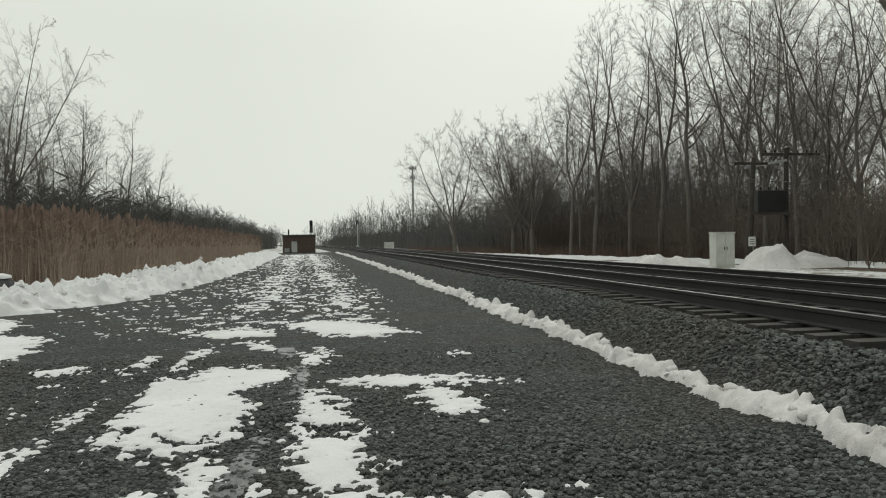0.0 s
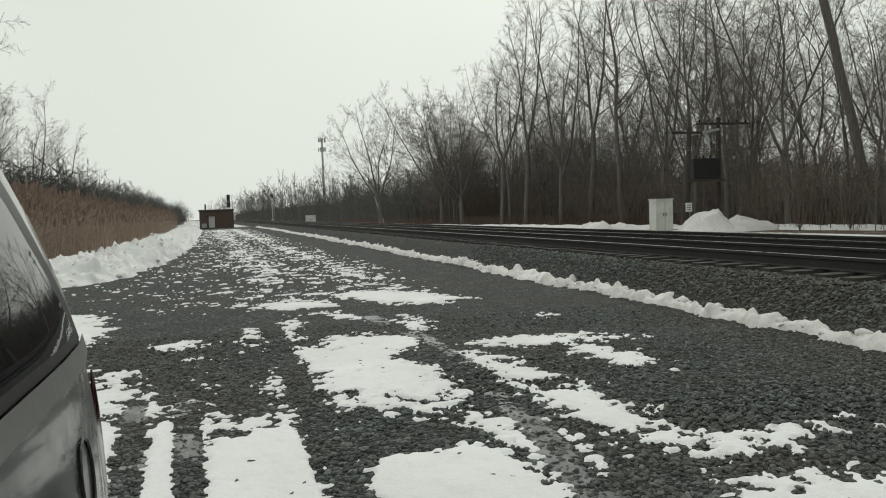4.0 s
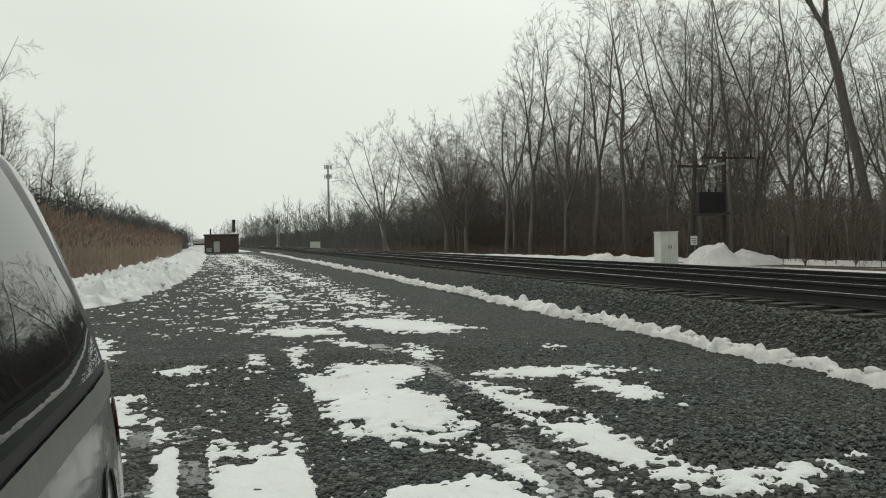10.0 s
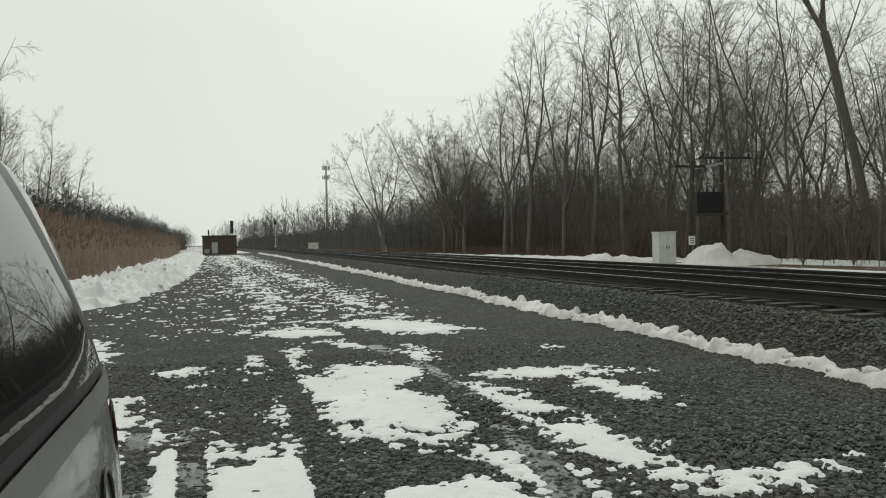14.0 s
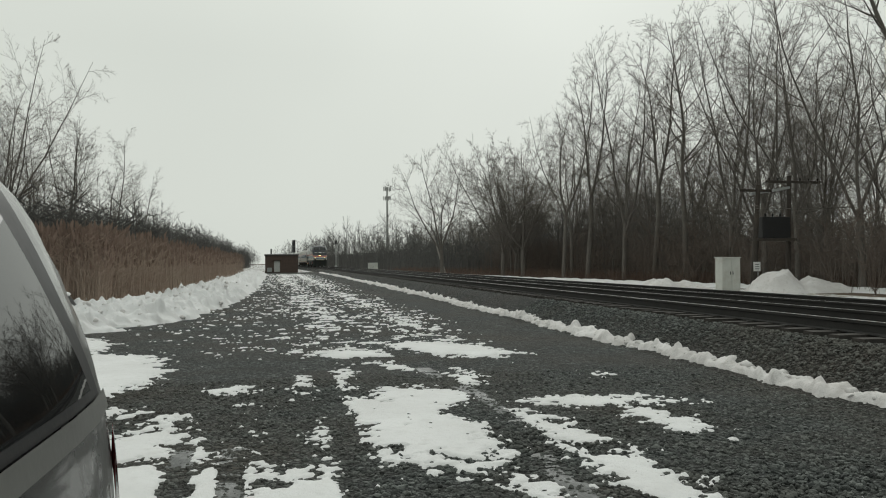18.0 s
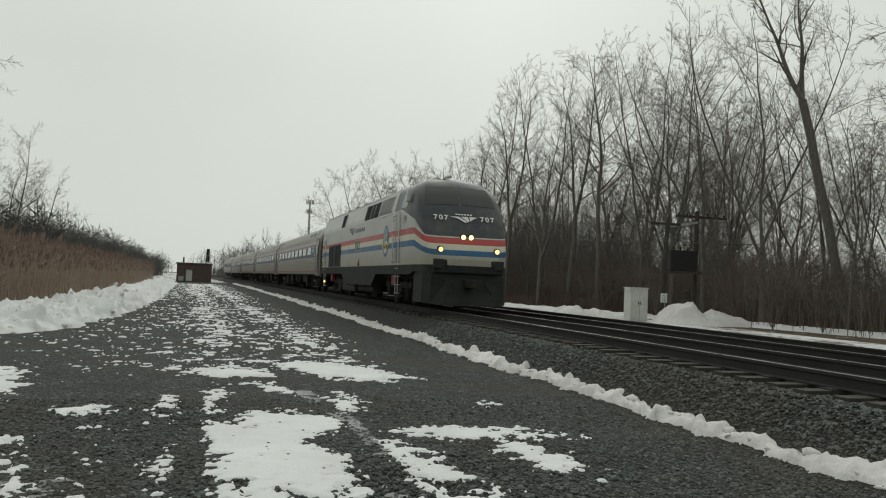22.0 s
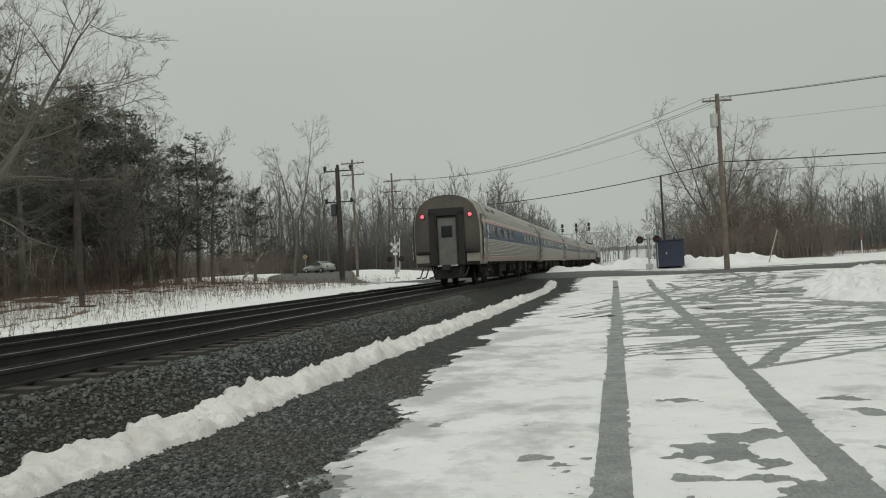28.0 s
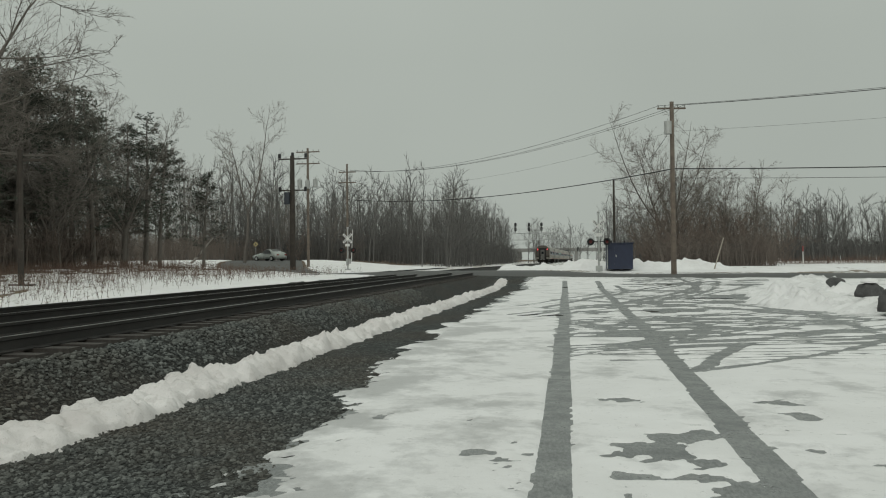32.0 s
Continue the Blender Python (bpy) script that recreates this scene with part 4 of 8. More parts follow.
def bare_tree(seed, height, radius, clear=0.3, leaders=2, limbs=12, spread=0.5, branches=8, twigs=5, fine=0.0075, lean=0.03, tilt=(0.0, 0.0), reach=0.42):
    """A leafless tree: a trunk that parts into ascending leaders with limbs, then a crown of branches and forked twigs."""
    rnd = random.Random(seed)
    trunk, crown = Wood(), Wood()
    up = Vector((rnd.gauss(0, lean) + tilt[0], rnd.gauss(0, lean) + tilt[1], 1)).normalized()
    bole, girth = bend(rnd, Vector((0, 0, -0.3)), up, height * clear + 0.3, radius * 1.12, radius * 0.86, 6, 0.035, 0.0)
    trunk.tube(bole, girth, 8)
    span = height * (1 - clear)
    r1 = radius * 0.86 / leaders ** 0.42
    turn = rnd.uniform(0, 6.283)
    for a in range(leaders):
        way = up
        if leaders > 1:
            e, az = rnd.uniform(0.22, 0.52) * (0.45 + spread), turn + 6.283 * (a + rnd.uniform(-0.25, 0.25)) / leaders
            way = (up + Vector((math.cos(az), math.sin(az), 0)) * math.tan(min(e, 1.1))).normalized()
        k = 6 if a == 0 or leaders < 3 else rnd.choice((5, 6, 6))
        lead = span * (1.0 if a == 0 else rnd.uniform(0.72, 0.98)) / max(0.75, way.z + 0.12)
        pts, radii = bend(rnd, bole[k], way, lead, r1 if a or leaders > 1 else girth[-1], 0.012, 10, 0.065, 0.055)
        trunk.tube(pts, radii, 6)
        for b in range(limbs):
            t = 0.06 + 0.90 * (b + rnd.random()) / limbs
            i = min(9, int(t * 10))
            ln = span * reach * (1.08 - 0.72 * t) * rnd.uniform(0.65, 1.15) * (0.7 + 0.5 * spread)
            way2 = side_way(rnd, (pts[i + 1] - pts[i]).normalized(), rnd.uniform(0.55, 1.05) * (0.75 + 0.4 * spread))
            lp, lr = bend(rnd, pts[i].lerp(pts[i + 1], t * 10 - i), way2, ln, max(0.014, min(radii[i] * 0.48, 0.07)), fine, 6, 0.11, 0.035)
            trunk.tube(lp, lr, 4)
            for q in range(branches):
                u = 0.10 + 0.88 * (q + rnd.random()) / branches
                j = min(5, int(u * 6))
                bl = ln * rnd.uniform(0.28, 0.55) * (1.1 - 0.45 * u)
                bp, br = bend(rnd, lp[j].lerp(lp[j + 1], u * 6 - j), side_way(rnd, (lp[j + 1] - lp[j]).normalized(), rnd.uniform(0.4, 1.0)), bl, min(fine * 1.5, lr[j] * 0.8), fine * 0.7, 3, 0.13, 0.035)
                crown.tube(bp, br, 3)
                for w in range(twigs):
                    v = rnd.uniform(0.1, 1.0)
                    m = min(2, int(v * 3))
                    p = bp[m].lerp(bp[m + 1], v * 3 - m)
                    d = side_way(rnd, (bp[m + 1] - bp[m]).normalized(), rnd.uniform(0.35, 1.0)) + Vector((0, 0, 0.12))
                    tl = bl * rnd.uniform(0.28, 0.55)
                    crown.spike(p, d, tl, fine * 0.8)
                    for _ in range(2):
                        crown.spike(p + d.normalized() * (tl * rnd.uniform(0.15, 0.7)), d + Vector((rnd.gauss(0, 0.55), rnd.gauss(0, 0.55), rnd.gauss(0.1, 0.45))), tl * 0.6, fine * 0.65)
    return trunk, crown


class Planter:
    """One tree built with its parts, then copied."""

    def __init__(self, name, label, category, trunk, crown, trunk_mat, crown_mat, group):
        self.root = thing(name, label, category, group)
        part("trunk", trunk.mesh("trunk", trunk_mat), None, self.root)
        part("crown", crown.mesh("crown", crown_mat), None, self.root)
        self.used = False

    def plant(self, x, y, size=1.0, turn=0.0, tilt=0.0):
        z = float(ground_z(x, y))
        m = pose(x, y, z, tilt, 0, turn) @ Matrix.Scale(size, 4)
        if not self.used:
            self.used, self.root.matrix_basis = True, m
            return self.root
        ob = copy_thing(self.root, pose(0, 0, 0))
        ob.matrix_basis = m
        return ob


WOODS = "bare winter trees of the woods"
TALL = [Planter("bare_tree", "tall leafless hardwood tree with grey bark", "tree", *bare_tree(10 + k, 20, 0.17 + 0.02 * (k % 3), (0.30, 0.22, 0.36, 0.26, 0.32)[k], (2, 3, 2, 4, 1)[k], (16, 13, 15, 11, 24)[k], 0.55), BARK, TWIG, WOODS) for k in range(5)]
BROAD = [Planter("bare_tree", "leafless tree with a broad rounded crown", "tree", *bare_tree(40 + k, 16.5, 0.25, 0.20, 4 + k % 2, 12, 0.95, 9, 6, 0.0085), BARK, TWIG, WOODS) for k in range(3)]
THIN = [Planter("young_tree", "thin leafless young tree of the wood's edge", "tree", *bare_tree(70 + k, 11, 0.065, 0.16, 1 + k % 2, 13, 0.6, 7, 5, 0.007, 0.07), BARK, TWIG, WOODS) for k in range(4)]
BUSH = [Planter("leafless_shrub", "leafless many-stemmed grey-brown shrub by the woods", "shrub", *bare_tree(120 + k, 5.2, 0.045, 0.03, 6, 5, 1.0, 5, 3, 0.008, 0.1), SHRUB_BARK, SHRUB_BARK, "shrubs at the wood's edge") for k in range(3)]
OLD = Planter("bare_tree", "old leafless tree with wide spreading limbs", "tree", *bare_tree(305, 15.5, 0.42, 0.28, 5, 14, 1.35, 10, 8, 0.009, 0.02, (0, 0), 0.5), BARK, TWIG, WOODS)
LEANING = Planter("bare_tree", "tall leafless tree with a bare leaning trunk", "tree", *bare_tree(411, 21, 0.25, 0.62, 2, 12, 0.6, 8, 5, 0.0075, 0.0, (-0.27, 0.03)), BARK, TWIG, WOODS)


def grove(rnd, kinds, count, area, sizes):
    for _ in range(count):
        x, y = area(rnd)
        if -118 < y < -62 and 18 < x < 47:       # the drive beyond the crossing lies open
            continue
        rnd.choice(kinds).plant(x, y, rnd.uniform(*sizes), rnd.uniform(0, 360), rnd.gauss(0, 1.5))


class FarWood:
    """Distant trees, past counting, gathered in one mesh."""

    def __init__(self):
        self.kinds = []
        for k in range(6):
            rnd = random.Random(500 + k)
            w = Wood()
            pts, radii = bend(rnd, Vector((0, 0, -0.3)), Vector((rnd.gauss(0, 0.05), rnd.gauss(0, 0.05), 1)), 19, 0.20, 0.03, 5, 0.04, 0.06)
            w.tube(pts, radii, 4)
            for b in range(10):
                t = 0.14 + 0.84 * (b + rnd.random()) / 10
                i = min(4, int(t * 5))
                p = pts[i].lerp(pts[i + 1], t * 5 - i)
                ln = 6.6 * (1.2 - t * 0.8) * rnd.uniform(0.7, 1.15)
                lp, lr = bend(rnd, p, side_way(rnd, Vector((0, 0, 1)), rnd.uniform(0.5, 1.15)), ln, 0.055, 0.02, 2, 0.1, 0.10)
                w.tube(lp, lr, 3)
                for q in range(7):
                    j = rnd.randint(0, 1)
                    s = lp[j].lerp(lp[j + 1], rnd.random())
                    d = side_way(rnd, (lp[j + 1] - lp[j]).normalized(), rnd.uniform(0.3, 0.9)) + Vector((0, 0, 0.25))
                    l2 = ln * rnd.uniform(0.28, 0.6)
                    w.spike(s, d, l2, 0.030)
                    w.spike(s + d.normalized() * l2 * rnd.uniform(0.2, 0.7), d + Vector((rnd.gauss(0, .5), rnd.gauss(0, .5), rnd.gauss(0, .4))), l2 * 0.75, 0.026)
            quads = [f for f in w.f if len(f) == 4]
            tris = [f for f in w.f if len(f) == 3]
            self.kinds.append((np.array(w.v), np.array(quads), np.array(tris)))
        self.v, self.q, self.t, self.n = [], [], [], 0

    def grow(self, rnd, count, area, sizes):
        for _ in range(count):
            x, y = area(rnd)
            v, q, t = rnd.choice(self.kinds)
            k, a = rnd.uniform(*sizes), rnd.uniform(0, 6.283)
            wide = k * rnd.uniform(0.8, 1.15) if k > 0.6 else k * 1.3
            c, s = math.cos(a) * wide, math.sin(a) * wide
            p = np.stack([v[:, 0] * c - v[:, 1] * s + x, v[:, 0] * s + v[:, 1] * c + y, v[:, 2] * k + float(ground_z(x, y))], -1)
            self.v.append(p), self.q.append(q + self.n), self.t.append(t + self.n)
            self.n += len(v)

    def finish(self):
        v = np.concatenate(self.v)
        # the far trees' grey has haze painted into it
        me = sheet("far_woods", v.tolist(), np.concatenate(self.q).tolist() + np.concatenate(self.t).tolist(), HAZE_TWIG)
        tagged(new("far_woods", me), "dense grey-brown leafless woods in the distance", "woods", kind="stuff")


def build_woods():
    rnd = random.Random(2)
    far = FarWood()

    def curve(s, y):
        return s + centre_line(y) - 6.06

    def along(s0, ds, y0, y1, power=1.0):
        return lambda r: (lambda y: (curve(s0 + ds * r.random() ** power, y), y))(r.uniform(y0, y1))

    def field(x0, x1, y0, y1):
        return lambda r: (r.uniform(x0, x1), r.uniform(y0, y1))

    # the wood beyond the tracks, ahead: a tall stand, then a step down to rounded crowns and a low far edge
    grove(rnd, BUSH, 90, along(27, 12, 8, 120), (0.7, 1.2))
    grove(rnd, TALL, 7, along(35, 22, 6, 36, 1.0), (0.8, 1.0))
    grove(rnd, TALL, 15, along(31, 26, 38, 72, 1.0), (0.8, 1.08))
    grove(rnd, BROAD, 4, along(36, 16, 14, 66), (0.8, 1.0))
    grove(rnd, THIN, 30, along(31, 20, -20, 38), (0.6, 1.1))
    grove(rnd, THIN, 60, along(29, 18, 40, 104), (0.55, 1.05))
    grove(rnd, BROAD + TALL, 12, field(23.5, 40, 88, 100), (0.70, 0.86))
    grove(rnd, TALL + BROAD, 22, along(26, 14, 104, 150), (0.42, 0.58))
    grove(rnd, TALL + BROAD, 12, field(36, 62, -35, 10), (0.85, 1.1))
    far.grow(rnd, 24, along(56, 30, -5, 80), (0.40, 0.6))
    far.grow(rnd, 240, along(31, 26, 62, 130), (0.30, 0.52))
    far.grow(rnd, 340, along(25, 30, 108, 260), (0.36, 0.56))
    far.grow(rnd, 160, along(24, 34, 250, 640), (0.72, 0.95))
    # single trees that stand out
    grove(rnd, TALL, 10, field(33, 52, 66, 92), (0.8, 1.0))
    grove(rnd, THIN, 26, along(29, 12, 56, 92), (0.9, 1.4))
    BROAD[0].plant(18.0, 106, 1.06, 40)
    for x, y, k, s in ((22.2, 90, 1, 1.0), (25.0, 93, 2, 1.04), (23.4, 86, 0, 0.96)):
        BROAD[k].plant(x, y, s, 60 * k + y)
    LEANING.plant(32.0, 35.5, 1.0, 0)
    OLD.plant(34.5, 22.5, 1.15, 20)
    TALL[1].plant(30.5, 41, 1.1, 10)
    TALL[3].plant(29.8, 46, 1.08, 200)
    for x, y, k, s in ((24.6, 76, 0, 1.12), (26.0, 73, 2, 1.12), (27.6, 68, 1, 1.16), (26.6, 79, 3, 1.0), (29.5, 60, 4, 1.15), (30.5, 55, 1, 1.12), (28.6, 64, 2, 1.14), (30.0, 50, 3, 1.12)):
        TALL[k].plant(x, y, s, 37 * k + y)
    # the wood to the left of the car park, ahead
    for x, y, k, m in ((-27.5, 56, 0, 0.95), (-30.5, 52, 4, 1.0), (-24.5, 62, 2, 0.82), (-28.5, 70, 1, 0.9), (-33.0, 60, 3, 0.95), (-25.5, 76, 0, 0.72), (-35.5, 49, 2, 0.95), (-22.0, 60, 3, 0.92), (-24.0, 66, 1, 0.8)):
        TALL[k].plant(x, y, m, 41 * k + x)
    for x, y, k, m in ((-26.0, 80, 3, 0.86), (-24.2, 84, 1, 0.84), (-22.6, 80, 4, 0.82), (-20.4, 86, 0, 0.76), (-18.9, 92, 2, 0.60)):
        TALL[k].plant(x, y, m, 53 * k + y)
    grove(rnd, THIN, 14, field(-31, -21, 66, 96), (0.8, 1.1))
    grove(rnd, TALL, 10, field(-56, -36, 46, 75), (0.85, 1.05))
    far.grow(rnd, 40, field(-75, -34, 60, 110), (0.6, 0.75))
    grove(rnd, THIN, 10, lambda r: (lambda y: (-21.5 - 0.05 * (y - 60) - 14 * r.random(), y))(r.uniform(70, 106)), (0.52, 0.68))
    grove(rnd, BUSH, 40, field(-40, -17, 60, 130), (0.9, 1.3))
    far.grow(rnd, 420, lambda r: (lambda y: (-16.5 - 0.01 * y - 18 * r.random() ** 1.5, y))(r.uniform(84, 250)), (0.33, 0.44))
    far.grow(rnd, 140, lambda r: (lambda y: (-15 - 0.012 * y - 40 * r.random(), y))(r.uniform(220, 640)), (0.42, 0.58))
    # behind: beyond the tracks, and across the road
    grove(rnd, BUSH, 60, field(29, 60, -125, -40), (0.7, 1.3))
    grove(rnd, TALL, 26, field(38, 80, -125, -42), (0.7, 0.9))
    grove(rnd, THIN, 36, field(32, 66, -140, -45), (0.8, 1.2))
    far.grow(rnd, 60, field(50, 110, -150, -50), (0.7, 0.9))
    far.grow(rnd, 460, lambda r: (lambda y: (16 + 75 * r.random() ** 1.3 - 0.02 * (y + 120), y))(r.uniform(-330, -120)), (0.72, 0.95))
    far.grow(rnd, 460, lambda r: (lambda x: (x, -172 - 45 * r.random() ** 1.5 + 0.25 * min(0, x + 60)))(r.uniform(-190, -12)), (0.55, 0.78))
    far.grow(rnd, 60, field(-60, 14, -420, -260), (0.7, 0.9))
    grove(rnd, THIN, 16, field(-21, -9.5, -95, -76), (0.7, 1.05))
    grove(rnd, BUSH, 30, field(-24, -9, -96, -74), (0.8, 1.3))
    BROAD[1].plant(-11.8, -84, 0.95, 20)
    BROAD[2].plant(-13.6, -88, 0.85, 80)
    TALL[0].plant(34, -84.5, 0.95, 15)
    OLD.plant(27.0, -29.5, 1.0, 150, -4)
    grove(rnd, THIN, 9, field(31, 38, -58, -34), (0.55, 0.95))
    grove(rnd, BUSH, 40, field(30.5, 37, -62, -28), (0.5, 0.9))
    grove(rnd, BROAD, 4, field(32, 40, -60, -42), (0.6, 0.75))
    BROAD[2].plant(33, -58, 0.9, 50)
    BROAD[1].plant(36, -48, 1.0, 250)
    far.finish()


build_woods()


# ---- pines among the trees behind ----
def pine(seed, height):
    rnd = random.Random(seed)
    trunk, crown = Wood(), Wood()
    pts, radii = bend(rnd, Vector((0, 0, -0.3)), Vector((0, 0, 1)), height, 0.2, 0.03, 10, 0.02, 0.1)
    trunk.tube(pts, radii, 7)
    V, F = [], []
    for b in range(90):
        t = 0.22 + 0.76 * rnd.random()
        k = min(9, int(t * 10))
        p = pts[k].lerp(pts[k + 1], t * 10 - k)
        ln = height * 0.40 * (1.08 - t) ** 0.7 * rnd.uniform(0.55, 1.1)
        a = rnd.uniform(0, 6.283)
        lp, lr = bend(rnd, p, Vector((math.cos(a), math.sin(a), rnd.uniform(-0.05, 0.35))), ln, 0.03, 0.008, 5, 0.08, 0.04)
        trunk.tube(lp, lr, 3)
        for q in range(15):
            u = 0.25 + 0.75 * rnd.random() ** 0.7
            i = min(4, int(u * 5))
            c = lp[i].lerp(lp[i + 1], u * 5 - i) + Vector((rnd.gauss(0, 0.16), rnd.gauss(0, 0.16), rnd.gauss(0.04, 0.12)))
            for w in range(7):
                d = Vector((rnd.gauss(0, 1), rnd.gauss(0, 1), rnd.gauss(0.35, 0.8))).normalized() * rnd.uniform(0.14, 0.26)
                s = d.orthogonal().normalized() * 0.019
                n = len(V)
                V.extend([(c - s)[:], (c + s)[:], (c + d)[:]])
                F.append((n, n + 1, n + 2))
    crown.v, crown.f = V, F
    return trunk, crown


def build_pines():
    rnd = random.Random(8)
    kinds = [Planter("pine_tree", "dark green pine with open layered branches", "pine tree", *pine(90 + k, 11), BARK, NEEDLE, "pines behind the tracks") for k in range(3)]
    spots = [(34, -47, 1.3), (37, -52, 1.45), (41, -50, 1.35), (33, -54, 1.15), (38, -58, 1.35), (43, -57, 1.45), (31, -60, 0.95), (35, -65, 1.25),
             (40, -66, 1.3), (46, -62, 1.4), (37, -42, 1.35), (42, -43, 1.45), (31.5, -69, 0.85), (33, -41, 1.2), (35.5, -49.5, 1.3), (40, -46, 1.45), (36, -56, 1.3), (34, -60, 1.1)]
    for i, (x, y, s) in enumerate(spots):
        kinds[i % 3].plant(x, y, s, rnd.uniform(0, 360))


build_pines()


# ---- undergrowth, reeds and weeds, past counting ----
def stalk_field(name, count, area, height, thick, mat, label, category, seed, lean=0.12, sprigs=2, plume=None):
    rnd = np.random.RandomState(seed)
    V, F, PV, PF = [], [], [], []
    xy = np.array([area(rnd) for _ in range(count)])
    zz = ground_z(xy[:, 0], xy[:, 1])
    for (x, y), z in zip(xy, zz):
        h = height * (0.55 + 0.6 * rnd.rand())
        a = rnd.rand() * 6.283
        ox, oy = rnd.normal(0, lean) * h, rnd.normal(0, lean) * h
        dx, dy = math.cos(a) * thick, math.sin(a) * thick
        b = len(V)
        V += [(x - dx, y - dy, z - 0.05), (x + dx, y + dy, z - 0.05), (x + ox * .5 + dx * .8, y + oy * .5 + dy * .8, z + h * .55),
              (x + ox * .5 - dx * .8, y + oy * .5 - dy * .8, z + h * .55), (x + ox, y + oy, z + h)]
        F += [(b, b + 1, b + 2, b + 3), (b + 3, b + 2, b + 4)]
        for k in range(sprigs):
            t = 0.25 + 0.7 * rnd.rand()
            c, ln = rnd.rand() * 6.283, h * (0.15 + 0.22 * rnd.rand())
            px, py, pz = x + ox * t, y + oy * t, z + h * t
            b = len(V)
            V += [(px, py, pz), (px, py, pz + thick * 2.2), (px + math.cos(c) * ln * .8, py + math.sin(c) * ln * .8, pz + ln * (0.2 + 0.6 * rnd.rand()))]
            F += [(b, b + 1, b + 2)]
        if plume and rnd.rand() < plume:
            b = len(PV)
            w = 0.05 + 0.03 * rnd.rand()
            PV += [(x + ox, y + oy, z + h * .97), (x + ox - math.cos(a) * w, y + oy - math.sin(a) * w, z + h + .12), (x + ox + math.cos(a) * w, y + oy + math.sin(a) * w, z + h + .16), (x + ox * 1.15, y + oy * 1.15, z + h + .34)]
            PF += [(b, b + 1, b + 3, b + 2)]
    root = tagged(new(name, sheet(name, V, F, mat, False)), label, category, kind="stuff")
    if PV:
        part("plumes", sheet("plumes", PV, PF, PLUME, False), None, root)


def strip(s0, s1, y0, y1, power=1.0):
    def pick(r):
        y = y0 + (y1 - y0) * r.rand()
        return s0 + (s1 - s0) * r.rand() ** power + centre_line(y) - 6.06, y
    return pick


stalk_field("reed_bed", 22000, lambda r: (lambda y: (-8.6 - 0.01 * y - (9 + 0.1 * y) * r.rand() ** 1.3, y))(29 + 110 * r.rand() ** 1.5), 2.5, 0.010, REED, "tall dry tan reeds with brown plumes", "reeds", 1, 0.11, 4, 0.7)
stalk_field("reed_bed", 7000, lambda r: (-14 - 26 * r.rand(), 26 + 24 * r.rand()), 2.4, 0.011, REED, "tall dry tan reeds with brown plumes", "reeds", 2, 0.11, 4, 0.7)
stalk_field("undergrowth", 13000, strip(28.5, 50, 0, 130, 0.9), 4.6, 0.017, BRUSH, "dense leafless brush under the trees", "undergrowth", 3, 0.14, 5)
stalk_field("undergrowth", 9000, strip(18.5, 40, 110, 480, 0.7), 5.0, 0.045, HAZE_BRUSH, "dense leafless brush under the trees", "undergrowth", 4, 0.12, 4)
stalk_field("undergrowth", 10000, lambda r: (-16.5 - 30 * r.rand() ** 1.3, 56 + 250 * r.rand() ** 1.3), 6.2, 0.042, HAZE_BRUSH, "dense leafless brush under the trees", "undergrowth", 5, 0.12, 4)
stalk_field("undergrowth", 8000, lambda r: (lambda y: ((32 if y > -60 else 47) + 36 * r.rand(), y))(-34 - 100 * r.rand()), 3.6, 0.024, BRUSH, "dense leafless brush under the trees", "undergrowth", 6, 0.14, 5)
stalk_field("undergrowth", 9000, lambda r: (14 + 60 * r.rand(), -130 - 170 * r.rand()), 5.5, 0.05, HAZE_BRUSH, "dense leafless brush under the trees", "undergrowth", 7, 0.12, 4)
stalk_field("undergrowth", 9000, lambda r: (-12 - 170 * r.rand(), -168 - 50 * r.rand()), 5.0, 0.055, HAZE_BRUSH, "dense leafless brush beyond the snow field", "undergrowth", 8, 0.12, 4)
stalk_field("undergrowth", 4000, lambda r: (-10 - 10 * r.rand(), -72 - 20 * r.rand()), 2.8, 0.016, BRUSH, "reddish brush beside the road", "undergrowth", 9, 0.14, 5)
stalk_field("roadside_weeds", 9000, lambda r: (lambda y: (float(verge_line(y)) + 1.2 + 4.5 * r.rand(), y))(-12 + 145 * r.rand()), 1.1, 0.010, WEED, "dead brown weeds along the wood's edge", "weeds", 10, 0.2, 3)
stalk_field("roadside_weeds", 6500, lambda r: (18.5 + 15 * r.rand() ** 0.6, -16 - 44 * r.rand()), 0.7, 0.007, WEED, "dead weeds standing out of the snow", "weeds", 11, 0.2, 3)
stalk_field("field_weeds", 3500, lambda r: (-24 - 60 * r.rand(), -90 - 30 * r.rand()), 1.0, 0.012, WEED, "dead weeds at the edge of a snow field", "weeds", 12, 0.15, 2)
stalk_field("roadside_weeds", 1500, lambda r: (14.5 + 13 * r.rand(), -14 - 48 * r.rand()), 0.8, 0.008, WEED, "dead weeds standing out of the snow", "weeds", 13, 0.22, 4)

